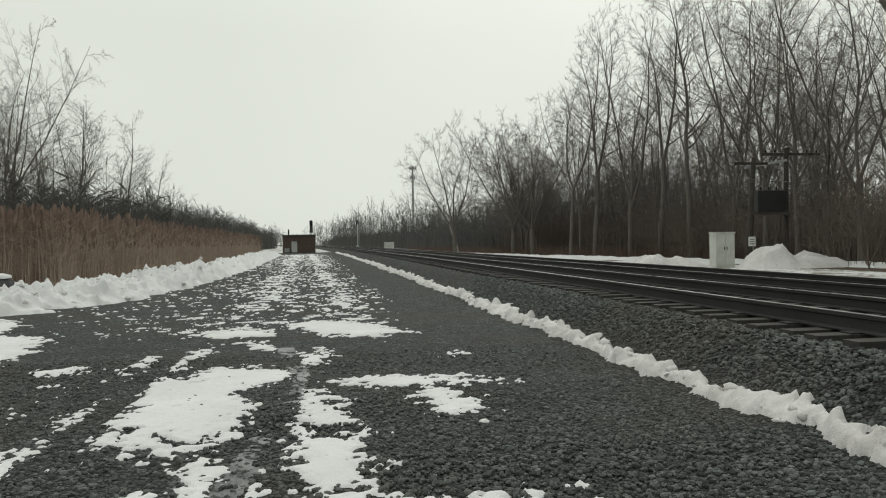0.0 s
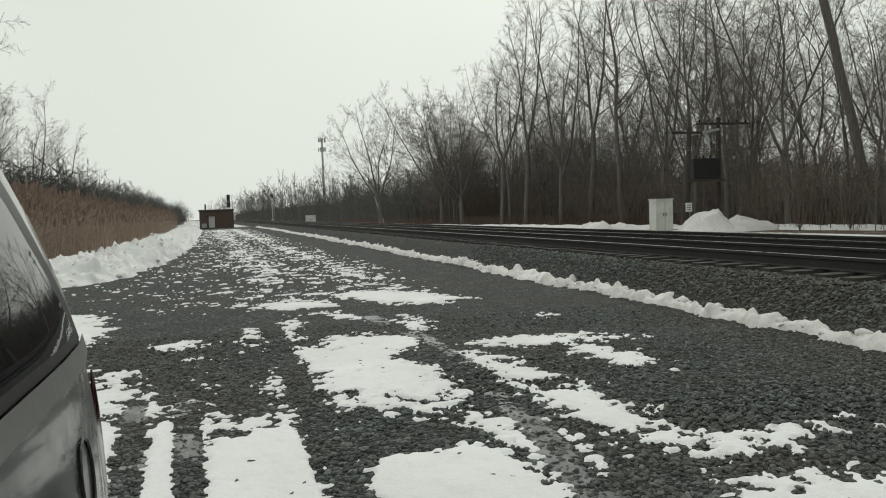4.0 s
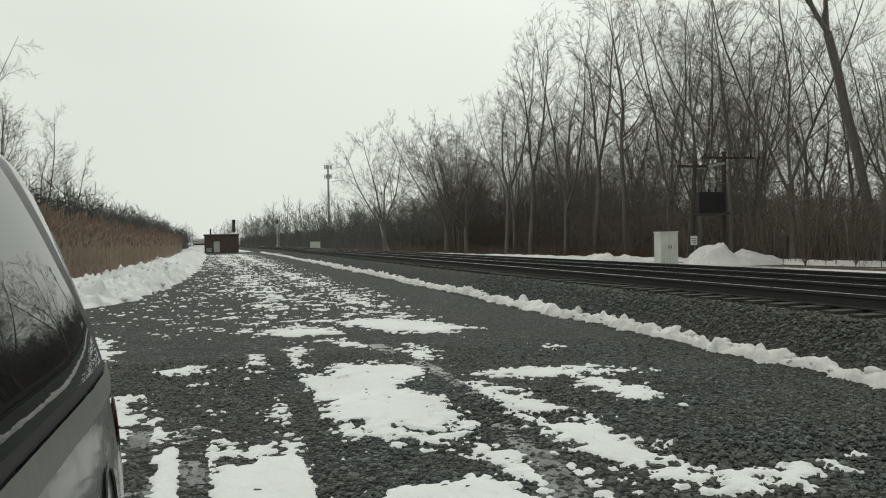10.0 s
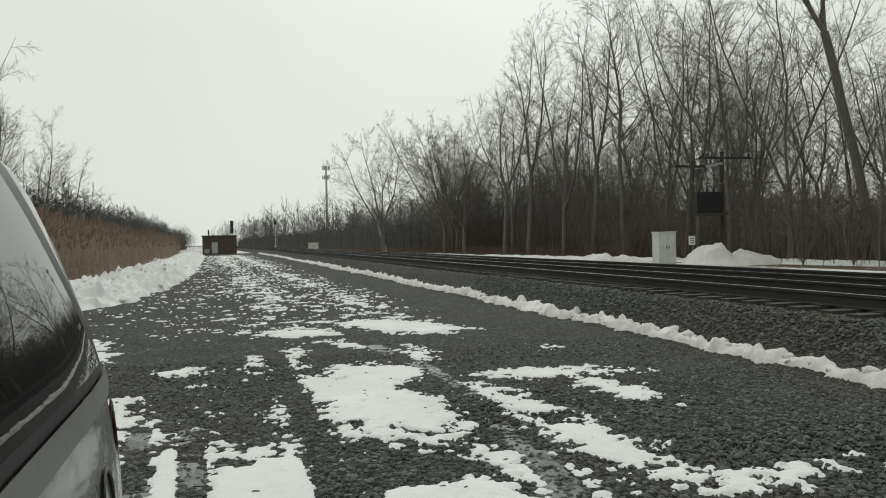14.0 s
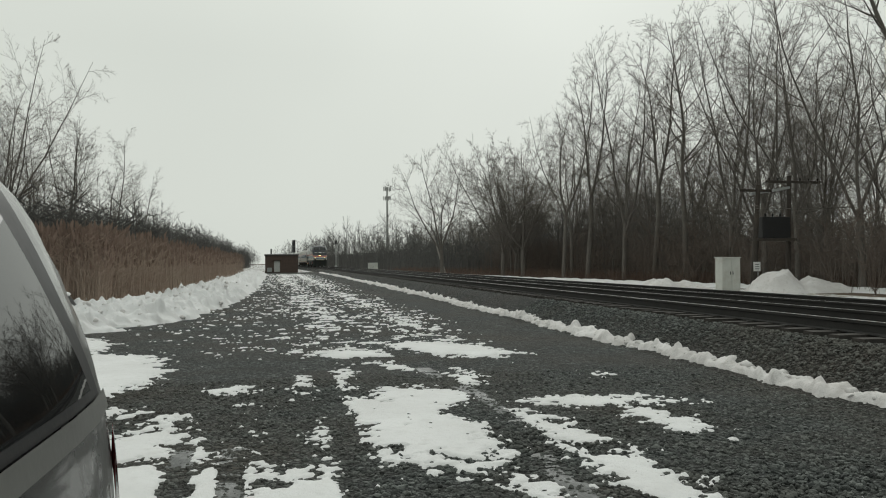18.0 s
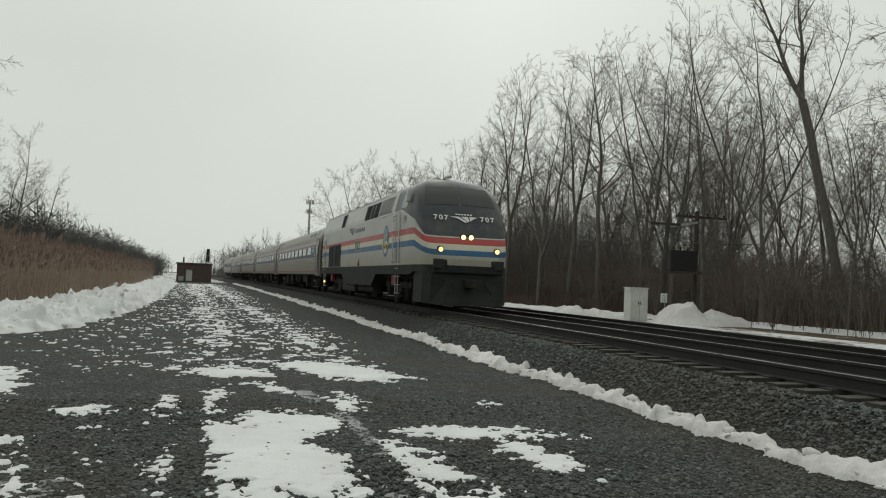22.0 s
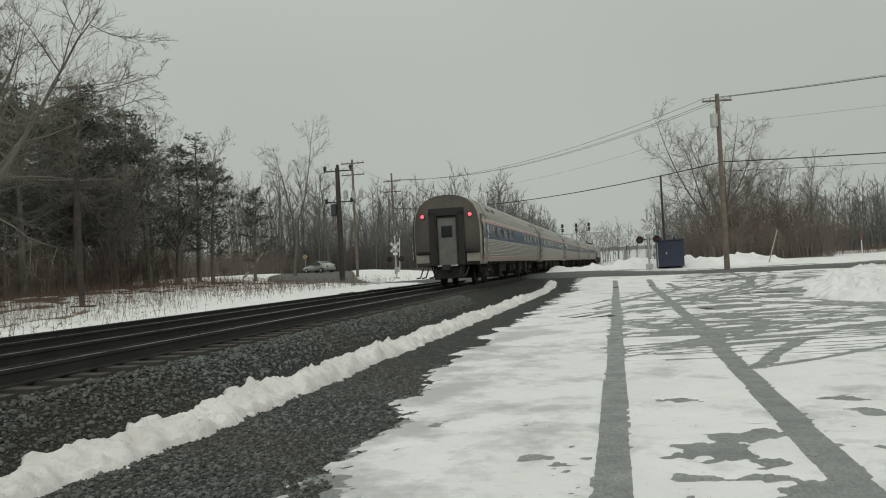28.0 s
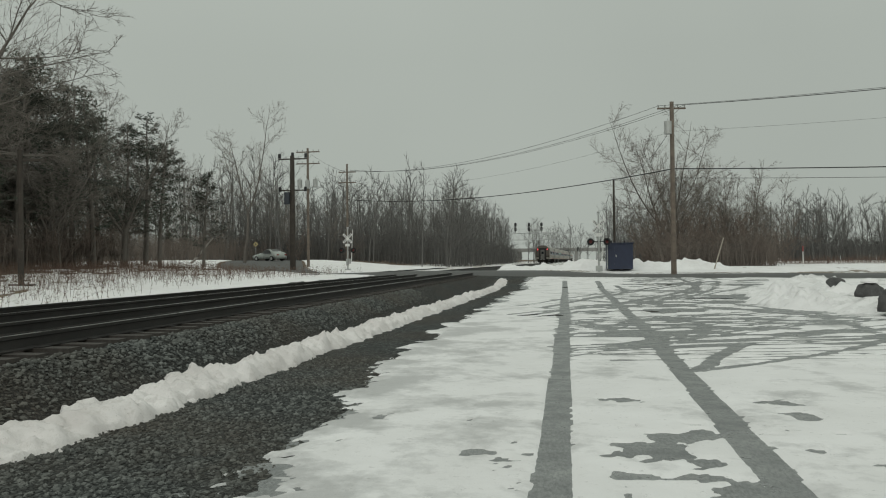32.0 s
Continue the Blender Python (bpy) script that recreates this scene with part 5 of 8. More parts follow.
# ---- the passenger train; lengths run back from the nose, heights from the rail ----
def livery():
    """Silver-grey body with red, cream and blue bands that dip towards the nose, dark cab and roof."""
    k = Nodes("locomotive_paint")
    x, u, z0 = k.sep()
    dip = k.remap(u, -0.6, 0.75, 1.0, 0.0)
    z = k.math("ADD", z0, k.math("MULTIPLY", dip, k.math("ADD", k.math("MULTIPLY", z0, 0.244), -0.114)))
    top = k.remap(u, -0.1, 2.4, 2.70, 3.36)
    top = k.math("ADD", top, k.math("MULTIPLY", k.math("GREATER_THAN", u, 3.55), 0.69))

    def over(v):
        return k.math("GREATER_THAN", z, v)
    grain = k.noise(1.3, 6, 0.65)
    streak = k.noise(6, 5, 0.7, k.mapped((1, 1, 0.08)))
    silver = k.mix(k.remap(grain, 0.3, 0.7), (0.40, 0.415, 0.40), (0.50, 0.51, 0.485))
    lower = k.mix(k.remap(z0, 1.4, 2.0, 0.85, 0.25), silver, (0.34, 0.31, 0.23))
    c = k.mix(over(2.038), lower, (0.022, 0.115, 0.245))
    c = k.mix(over(2.245), c, (0.62, 0.59, 0.47))
    c = k.mix(over(2.448), c, (0.43, 0.055, 0.05))
    c = k.mix(over(2.66), c, silver)
    c = k.mix(over(top), c, (0.028, 0.033, 0.042))
    c = k.mix(k.remap(streak, 0.5, 0.8, 0, 0.22), c, (0.16, 0.135, 0.095))
    c = k.mix(k.remap(k.noise(0.8, 6, 0.7), 0.45, 0.75, 0, 0.3), c, (0.22, 0.20, 0.155))
    skirt = k.mix(k.remap(k.noise(2.5, 6, 0.7), 0.4, 0.75), (0.013, 0.017, 0.016), (0.034, 0.034, 0.028))
    c = k.mix(k.math("LESS_THAN", z0, 1.43), c, skirt)
    k.bump(k.noise(30, 2), 0.03, 0.004)
    return k.done(c, k.math("MAXIMUM", k.remap(grain, 0.3, 0.7, 0.30, 0.44), k.math("MULTIPLY", k.math("LESS_THAN", z0, 1.43), 0.8)), 0.0, 0.4)


LOCO = livery()
SKIRT = plain("dirty_dark_green_frame", (0.022, 0.027, 0.024), 0.7, 0, 0.3, 2, 30, 0.2, (0.055, 0.047, 0.036), 0.3)
UNDER = plain("black_running_gear", (0.030, 0.028, 0.026), 0.85, 0, 0.4, 3, 30, 0.3, (0.07, 0.058, 0.046), 0.2)
CHROME = plain("bright_handrail", (0.62, 0.62, 0.60), 0.28, 1.0, 0.1)
RED_PART = plain("red_valve_box", (0.24, 0.045, 0.045), 0.5, 0, 0.2)
LETTER = plain("dark_grey_letter", (0.065, 0.068, 0.072), 0.45, 0, 0.1)
LETTER_EDGE = plain("pale_letter_edge", (0.60, 0.58, 0.48), 0.45, 0, 0.1)
PALE_PAINT = plain("pale_flag_field", (0.55, 0.54, 0.50), 0.4, 0, 0.05)
WHITE_PAINT = plain("white_letter", (0.70, 0.70, 0.68), 0.4, 0, 0.05)
BLUE_PAINT = plain("blue_emblem", (0.025, 0.085, 0.20), 0.4, 0, 0.1)
GREEN_PAINT = plain("pale_green_emblem", (0.30, 0.40, 0.33), 0.4, 0, 0.5, 9, 20)
DARK_GREEN = plain("dark_green_emblem", (0.06, 0.13, 0.07), 0.4, 0, 0.2, 9, 20)
BLUE_FIELD = plain("sky_blue_emblem", (0.20, 0.30, 0.36), 0.4, 0, 0.2, 9, 20)
YELLOW_PAINT = plain("yellow_banner", (0.58, 0.44, 0.08), 0.4, 0, 0.1)
TAIL_RED_PLATE = plain("reddish_brown_plate", (0.22, 0.09, 0.06), 0.5, 0, 0.2)
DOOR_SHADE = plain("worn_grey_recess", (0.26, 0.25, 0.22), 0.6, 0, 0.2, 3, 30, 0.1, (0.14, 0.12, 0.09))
LOUVRE = plain("dark_louvre", (0.055, 0.062, 0.075), 0.5, 0.3, 0.2)
SLAT = plain("grey_slat", (0.15, 0.16, 0.17), 0.5, 0.3, 0.15)
SILVER = plain("silver_frame", (0.55, 0.57, 0.56), 0.4, 0.2, 0.1)
HEADLIGHT = glow("headlight", (1.0, 0.72, 0.24), 4.0)
DITCH = glow("ditch_light", (1.0, 0.62, 0.24), 2.2)
MARKER = glow("red_marker", (1.0, 0.04, 0.06), 5.0)
AMBER = glow("amber_lamp", (1.0, 0.55, 0.12), 5.0)
GREENLAMP = glow("green_lamp", (0.1, 0.9, 0.6), 1.2)

NOSE_U = (-0.60, -0.52, -0.38, -0.23, 0.0, 0.20, 0.42, 0.62, 0.85, 1.10, 1.40, 1.75, 2.20, 20.8, 21.1, 21.19)
NOSE_H = (1.62, 1.88, 2.15, 2.38, 2.75, 3.06, 3.36, 3.62, 3.89, 4.12, 4.33, 4.44, 4.46, 4.46, 4.42, 4.34)
NOSE_W = (0.86, 1.14, 1.30, 1.37, 1.42, 1.44, 1.46, 1.48, 1.50, 1.51, 1.52, 1.52, 1.52, 1.52, 1.49, 1.40)
RING_Z = (1.0, 1.43, 2.05, 2.66, 3.30, 3.47, 4.03, 4.22, 4.40, 4.46)
NOSE_X = (1.0, 1.0, 1.0, 1.0, 1.0, 1.0, 0.985, 0.94, 0.78, 0.0)
RING_X = (1.0, 1.0, 1.0, 1.0, 1.0, 0.985, 0.865, 0.74, 0.42, 0.0)
BELLY_U = (-0.5, 0.9, 1.0, 6.4, 7.2, 13.4, 14.3, 21.2)
BELLY_Z = (1.20, 1.20, 1.10, 1.10, 0.63, 0.63, 1.10, 1.10)


def loco_point(u, k, side=-1, out=0.0):
    """A point of the body's surface: u along, k up the ring from 0 at the sill to 9 on the roof's ridge."""
    h, w, b = np.interp(u, NOSE_U, NOSE_H), np.interp(u, NOSE_U, NOSE_W), np.interp(u, BELLY_U, BELLY_Z)
    i = min(8, int(k))
    z = RING_Z[i] + (RING_Z[i + 1] - RING_Z[i]) * (k - i)
    boxy = float(np.interp(u, (0.7, 2.0), (1.0, 0.25)))          # the nose is squarer than the roof behind
    ring = [a + (b2 - a) * boxy for a, b2 in zip(RING_X, NOSE_X)]
    x = (ring[i] + (ring[i + 1] - ring[i]) * (k - i)) * w
    z = b + (z - 1.0) * (1.43 - b) / 0.43 if z < 1.43 else 1.43 + (z - 1.43) * (h - 1.43) / 3.03
    p = Vector((side * x, u, z))
    if out:
        a, c = loco_point(u + 0.02, k, side) - p, loco_point(u, min(9, k + 0.02), side) - p
        n = a.cross(c).normalized()
        p += n * out * (1 if n.x * side > 0 or (abs(n.x) < 1e-3 and n.z > 0) else -1)
    return p


def panel(bm, u0, u1, k0, k1, side, out=0.012, nu=6, nk=4):
    """A plate that follows the body's surface."""
    g = [[bm.verts.new(loco_point(u0 + (u1 - u0) * i / nu, k0 + (k1 - k0) * j / nk, side, out)) for i in range(nu + 1)] for j in range(nk + 1)]
    for j in range(nk):
        for i in range(nu):
            bm.faces.new((g[j][i], g[j][i + 1], g[j + 1][i + 1], g[j + 1][i]))
    return bm


def rounded(u0, u1, z0, z1, r, ends=(True, True)):
    """The outline of a window, its corners rounded at either end."""
    out = []
    for cu, cz, a0, on in ((u1 - r, z0 + r, -90, ends[1]), (u1 - r, z1 - r, 0, ends[1]), (u0 + r, z1 - r, 90, ends[0]), (u0 + r, z0 + r, 180, ends[0])):
        if on:
            out += [(cu + r * math.cos(radians(a0 + 22.5 * k)), cz + r * math.sin(radians(a0 + 22.5 * k))) for k in range(5)]
        else:
            a = radians(a0 + 45)
            out.append((cu + r * math.copysign(1, math.cos(a)), cz + r * math.copysign(1, math.sin(a))))
    return out


def text_mesh(body, size, depth=0.004, wide=0.0):
    cu = bpy.data.curves.new("lettering", "FONT")
    cu.body, cu.size, cu.extrude, cu.align_x, cu.offset, cu.space_character = body, size, depth, "CENTER", wide, 1.32
    ob = bpy.data.objects.new("lettering", cu)
    me = bpy.data.meshes.new_from_object(ob)
    bpy.data.objects.remove(ob)
    return me


def side_pose(side, x, u, z):
    """Lettering that stands on a side of the train, read from outside."""
    r = Matrix(((0, 0, side), (side, 0, 0), (0, 1, 0))).to_4x4()
    return Matrix.Translation((x, u, z)) @ r


def wheel(u, r, s):
    bm = bmesh.new()
    rod(bm, (s * 0.70, u, r), (s * 0.83, u, r), r, r, 24)
    rod(bm, (s * 0.66, u, r), (s * 0.70, u, r), r + 0.03, r + 0.03, 24)
    return bm


def truck(parent, u, base, r, name, long_frame=0.55):
    fr = bmesh.new()
    for s in (-1, 1):
        x0, x1 = (0.93, 1.13) if s > 0 else (-1.13, -0.93)
        box(fr, x0, x1, u - base / 2 - long_frame, u + base / 2 + long_frame, r + 0.12, r + 0.34, 0.03)
        box(fr, x0, x1, u - 0.55, u + 0.55, r - 0.12, r + 0.14, 0.03)
        for e in (-1, 1):
            box(fr, x0 - 0.02, x1 + 0.02, u + e * base / 2 - 0.19, u + e * base / 2 + 0.19, r - 0.16, r + 0.30, 0.03)
            rod(fr, (s * 1.05, u + e * base / 2 - 0.34, r + 0.1), (s * 1.05, u + e * base / 2 - 0.34, r + 0.5), 0.09, 0.09, 10)
            rod(fr, (s * 1.05, u + e * base / 2 + 0.34, r + 0.1), (s * 1.05, u + e * base / 2 + 0.34, r + 0.5), 0.09, 0.09, 10)
            rod(fr, (s * 1.10, u + e * 0.3, r + 0.05), (s * 1.10, u + e * base / 2, r + 0.45), 0.035, 0.035, 6)
        rod(fr, (s * 1.12, u - 0.2, r + 0.3), (s * 1.12, u - 0.2, r + 0.62), 0.12, 0.12, 10)
        rod(fr, (s * 1.12, u + 0.2, r + 0.3), (s * 1.12, u + 0.2, r + 0.62), 0.12, 0.12, 10)
    box(fr, -0.93, 0.93, u - 0.22, u + 0.22, r + 0.1, r + 0.4, 0.03)
    t = part(name, fr, UNDER, parent)
    for e in (-1, 1):
        for s in (-1, 1):
            part("wheel", wheel(u + e * base / 2, r, s), UNDER, t, "dark steel wheel", True)
            cap = bmesh.new()
            rod(cap, (s * 1.13, u + e * base / 2, r), (s * 1.20, u + e * base / 2, r), 0.11, 0.08, 10)
            part("axle_box", cap, UNDER, t)
    return t


def handrail(bm, x, u, z0, z1, r=0.018, side=-1):
    d = side * 0.07
    rod(bm, (x + d, u, z0), (x + d, u, z1), r, r, 8)
    for z in (z0, (z0 + z1) / 2, z1):
        rod(bm, (x, u, z), (x + d, u, z), r, r, 6)


def build_locomotive():
    loco = thing("locomotive", "silver diesel locomotive with red, cream and blue bands and dark cab", "locomotive")
    us = list(NOSE_U[:13]) + [0.1, 0.52, 0.74, 0.97, 1.25, 1.57, 2.0, 2.6, 3.3, 3.55, 3.6, 5, 6.4, 7.2, 9, 11, 13.4, 14.3, 16, 18, 20, 20.8, 21.1, 21.19]
    ks = [0, 0.5, 1, 1.5, 2, 2.5, 3, 3.5, 4, 4.5, 5, 5.5, 6, 6.5, 7, 7.5, 8, 8.5, 9]
    bm = bmesh.new()
    rings = []
    for u in sorted(set(us)):
        half = [loco_point(u, k, -1) for k in ks]
        other = [loco_point(u, k, 1) for k in ks[:-1]]
        rings.append([p[:] for p in half] + [p[:] for p in other[::-1]])
    loft(bm, rings)
    body = part("body", bm, LOCO, loco)
    for f in body.data.polygons:
        f.use_smooth = len(f.vertices) == 4 and f.center.y < 3.0 and f.center.z > 1.5

    for side in (-1, 1):
        # cab side window, windscreen
        pane = bmesh.new()
        panel(pane, 1.75, 2.55, 4.6, 5.75, side, 0.010)
        part("cab_window", pane, GLASS_DARK, loco, "dark cab side window")
        ws = bmesh.new()
        panel(ws, 0.50, 1.12, 7.85, 8.95, side, 0.010, 6, 6)
        part("windscreen", ws, GLASS_DARK, loco, "dark sloping windscreen")
        mirror = bmesh.new()
        box(mirror, side * 1.49, side * 1.60, 1.50, 1.62, 3.55, 3.95, 0.02)
        part("mirror", mirror, SILVER, loco)
        # grille openings under the roof: backing, frame, slats
        for u0, u1, kind in ((4.10, 6.20, "louvre"), (6.34, 7.84, "screen"), (7.96, 9.06, "screen"), (13.83, 14.82, "screen")):
            def kz(z):
                return float(np.interp(z, RING_Z, range(10)))
            gr = bmesh.new()
            panel(gr, u0, u1, kz(3.36), kz(3.99), side, 0.006)
            g = part("grille", gr, LOUVRE, loco, "dark ribbed grille")
            sl = bmesh.new()
            n = 11 if kind == "louvre" else 20
            for i in range(n):
                za = 3.38 + 0.60 * i / n
                a = [loco_point(u, kz(z), side, o) for u in (u0 + 0.04, u1 - 0.04) for z, o in ((za, 0.008), (za + 0.34 / n, 0.035))]
                sl.faces.new([sl.verts.new(a[i2]) for i2 in (0, 1, 3, 2)])
            part("slats", sl, SILVER if kind == "louvre" else SLAT, g)
            if kind == "louvre" or u0 == 6.34:
                fr = bmesh.new()
                if kind == "louvre":
                    for a in ((u0 - .05, u1 + .05, kz(3.30), kz(3.36)), (u0 - .05, u1 + .05, kz(3.99), kz(4.03)), (u0 - .06, u0, kz(3.30), kz(4.03)), (u1, u1 + .06, kz(3.30), kz(4.03))):
                        panel(fr, *a, side, 0.02, 2, 2)
                else:
                    panel(fr, 7.07, 7.11, kz(3.36), kz(3.99), side, 0.04, 1, 3)
                part("frame", fr, SILVER, g)
        # radiator grilles low at the rear
        for u0, u1 in ((14.83, 16.22), (16.36, 18.35)):
            gr = bmesh.new()
            x = side * 1.528
            box(gr, min(x, x - side * 0.03), max(x, x - side * 0.03), u0, u1, 1.47, 2.58)
            g = part("radiator_grille", gr, LOUVRE, loco, "black slatted radiator grille")
            sl = bmesh.new()
            for i in range(24):
                z = 1.50 + i * 0.044
                rod(sl, (side * 1.536, u0 + 0.02, z), (side * 1.536, u1 - 0.02, z), 0.012, 0.012, 4, False)
            part("slats", sl, UNDER, g)
            fr = bmesh.new()
            for ub in (u0, (u0 + u1) / 2, u1):
                box(fr, min(side * 1.525, side * 1.552), max(side * 1.525, side * 1.552), ub - 0.022, ub + 0.022, 1.47, 2.58)
            box(fr, min(side * 1.525, side * 1.56), max(side * 1.525, side * 1.56), u0, u1, 1.445, 1.475)
            part("frame", fr, SILVER if u0 > 20 else LOUVRE, g)
        # doors with handrails
        for u0, u1, z0, z1, win in ((2.62, 3.26, 1.50, 3.30, 0), (19.55, 20.25, 1.50, 3.25, 1)):
            d = bmesh.new()
            for a in ((u0, u0 + 0.012, z0, z1), (u1 - 0.012, u1, z0, z1), (u0, u1, z1 - 0.012, z1)):
                box(d, side * 1.515, side * 1.527, a[0], a[1], a[2], a[3])
            dd = part("door", d, LETTER, loco, "door seam in the body side")
            if win:
                p = bmesh.new()
                box(p, side * 1.512, side * 1.526, u0 + 0.14, u1 - 0.12, 2.62, 3.14, 0.01)
                part("pane", p, GLASS_DARK, dd)
            for uh in (u0 - 0.1, u1 + 0.1):
                h = bmesh.new()
                handrail(h, side * 1.52, uh, 1.52, 3.2 if not win else 2.95, 0.02, side)
                part("handrail", h, CHROME, loco, "bright vertical handrail")
            pk = bmesh.new()
            box(pk, side * 1.508, side * 1.524, u0 + 0.10, u1 - 0.10, 1.52, 2.02, 0.004)
            pocket = part("step_pocket", pk, DOOR_SHADE, loco, "grey recessed step pocket")
            for z in (1.60, 1.96):
                sp = bmesh.new()
                rod(sp, (side * 1.54, u0 + 0.12, z), (side * 1.54, u1 - 0.12, z), 0.014, 0.014, 6)
                part("rung", sp, CHROME, pocket)
            st = bmesh.new()
            for z in (0.42, 0.72, 1.02, 1.30):
                box(st, side * 1.40, side * 1.53, u0 + 0.12, u1 - 0.12, z, z + 0.025)
            rod(st, (side * 1.50, u0 + 0.12, 0.42), (side * 1.50, u0 + 0.12, 1.4), 0.015, 0.015, 6)
            rod(st, (side * 1.50, u1 - 0.12, 0.42), (side * 1.50, u1 - 0.12, 1.4), 0.015, 0.015, 6)
            part("steps", st, GALV, loco, "steel ladder steps")
        rec = bmesh.new()
        box(rec, side * 1.515, side * 1.526, 9.79, 10.18, 1.45, 1.80, 0.004)
        r0 = part("fuel_hatch", rec, DOOR_SHADE, loco, "grey recessed fuel filler")
        lip = bmesh.new()
        outline = rounded(9.77, 10.20, 1.44, 1.81, 0.07)
        inner = rounded(9.80, 10.17, 1.45, 1.78, 0.055)
        loft(lip, [[(side * 1.522, u, z) for u, z in outline], [(side * 1.534, u, z) for u, z in outline], [(side * 1.534, u, z) for u, z in inner], [(side * 1.526, u, z) for u, z in inner]], False)
        part("rim", lip, SILVER, r0)
        cap = bmesh.new()
        rod(cap, (side * 1.52, 9.98, 1.57), (side * 1.56, 9.98, 1.57), 0.085, 0.07, 14)
        part("cap", cap, RED_PART, r0, "red filler cap")
        base = bmesh.new()
        box(base, side * 1.522, side * 1.552, 9.83, 10.14, 1.46, 1.54, 0.01)
        part("hose_coupling", base, BLACK, r0)
        tag = bmesh.new()
        box(tag, side * 1.515, side * 1.530, 10.24, 10.37, 1.56, 1.62, 0.003)
        part("gauge", tag, TAIL_RED_PLATE, loco, "small reddish gauge plate")
        # fleet number, wordmark bars, wing mark, oval emblem
        for i, digit in enumerate("707"):
            edge = part("number_edge", text_mesh(digit, 0.57, 0.002, 0.044), LETTER_EDGE, loco, "pale-edged fleet number digit")
            edge.matrix_basis = side_pose(side, side * 1.523, 10.46 + side * 0.437 * (i - 1), 2.16)
            num = part("digit", text_mesh(digit, 0.57, 0.004, 0.024), LETTER, edge)
            num.matrix_basis = pose(0, 0, 0.004)
        for i in range(6):
            wm = bmesh.new()
            u = (11.1 - i * 0.375) if side < 0 else (8.95 + i * 0.375)
            d = -1 if side < 0 else 1
            a = [(side * 1.524, u, 2.94), (side * 1.524, u + d * 0.30, 2.94), (side * 1.524, u + d * 0.27, 3.11), (side * 1.524, u + d * 0.06, 3.11)]
            wm.faces.new([wm.verts.new(q) for q in a])
            part("letter_bar", wm, LETTER, loco, "plain grey bar in place of a letter")
        for i, feather in enumerate((((0, .17), (.34, .22), (1.55, .21), (1.05, .19), (.62, .15), (.22, .11)), ((.30, .07), (.72, .12), (1.18, .17), (1.52, .20), (1.10, .13), (.80, .04), (.50, .0)), ((.66, -.04), (.95, .05), (1.20, .13), (1.53, .19), (1.30, .10), (1.14, -.03), (1.0, -.11)))):
            wg = bmesh.new()
            d = -1 if side < 0 else 1
            wg.faces.new([wg.verts.new((side * 1.524, (12.62 if side < 0 else 10.9) + d * a, 2.98 + b)) for a, b in feather])
            part("wing_feather", wg, LETTER, loco, "long grey wing stroke")
        em = bmesh.new()

        def oval(b, rx, rz, x, n=32):
            b.faces.new([b.verts.new((x, 4.80 + rx * math.cos(6.2832 * i / n), 2.345 + rz * math.sin(6.2832 * i / n))) for i in range(n)])
        oval(em, 0.44, 0.60, side * 1.524)
        e = part("emblem", em, BLUE_PAINT, loco, "oval blue emblem with a yellow banner")
        em2 = bmesh.new()
        oval(em2, 0.37, 0.51, side * 1.528)
        part("emblem_field", em2, BLUE_FIELD, e, "grey-blue picture field")
        # the picture: a green slope, a pale arched fall, light rounded shapes and a fan at the foot
        for nm, mt, x, outline in (
                ("green_slope", DARK_GREEN, 1.530, ((-.33, -.13), (-.35, .10), (-.20, .20), (-.05, .05), (.12, .12), (.34, .12), (.34, -.13))),
                ("pale_cliff", GREEN_PAINT, 1.532, ((-.31, .05), (-.28, .22), (-.12, .26), (-.02, .14), (-.10, .02), (-.02, -.12), (-.24, -.12), (-.22, -.02))),
                ("pale_figure", GREEN_PAINT, 1.532, ((.02, .20), (.08, .36), (.18, .42), (.24, .32), (.32, .22), (.30, .06), (.22, .10), (.16, -.02), (.06, .04), (.10, .14))),
                ("white_arch", WHITE_PAINT, 1.534, ((-.06, -.13), (-.02, -.02), (.08, .02), (.20, .0), (.30, -.13), (.22, -.13), (.12, -.06), (.02, -.13))),
                ("white_fan", WHITE_PAINT, 1.532, ((-.05, -.44), (-.16, -.33), (.16, -.33), (.05, -.44)))):
            pc = bmesh.new()
            pc.faces.new([pc.verts.new((side * x, 4.80 + side * a, 2.345 + b)) for a, b in outline])
            part(nm, pc, mt, e)
        bn = bmesh.new()
        ba = [(-.60, 2.17), (-.40, 2.05), (0, 1.98), (.40, 2.05), (.60, 2.17), (.52, 2.22), (.60, 2.33), (.38, 2.24), (0, 2.17), (-.38, 2.24), (-.60, 2.33), (-.52, 2.22)]
        bn.faces.new([bn.verts.new((side * 1.536, 4.80 + a, b + 0.02)) for a, b in ba])
        part("banner", bn, YELLOW_PAINT, e)
        bl = bmesh.new()
        for i in range(11):
            a = -0.37 + i * 0.072
            if i == 5:
                continue
            zc = 2.10 + 0.05 * (a / 0.4) ** 2
            box(bl, side * 1.537, side * 1.540, 4.80 + a - 0.022, 4.80 + a + 0.022, zc - 0.03, zc + 0.07)
        part("banner_bars", bl, LETTER, e)
        # small painted flag by the cab
        fl = bmesh.new()
        box(fl, side * 1.519, side * 1.522, 1.75, 2.18, 2.86, 3.10)
        fo = part("flag", fl, PALE_PAINT, loco, "small painted striped flag")
        for i in range(7):
            sp = bmesh.new()
            box(sp, side * 1.521, side * 1.5235, 1.75, 2.18, 2.86 + i * 0.037, 2.86 + i * 0.037 + 0.018)
            part("flag_stripe", sp, RED_PART, fo)
        f2 = bmesh.new()
        box(f2, side * 1.521, side * 1.525, 1.75, 1.94, 2.98, 3.12)
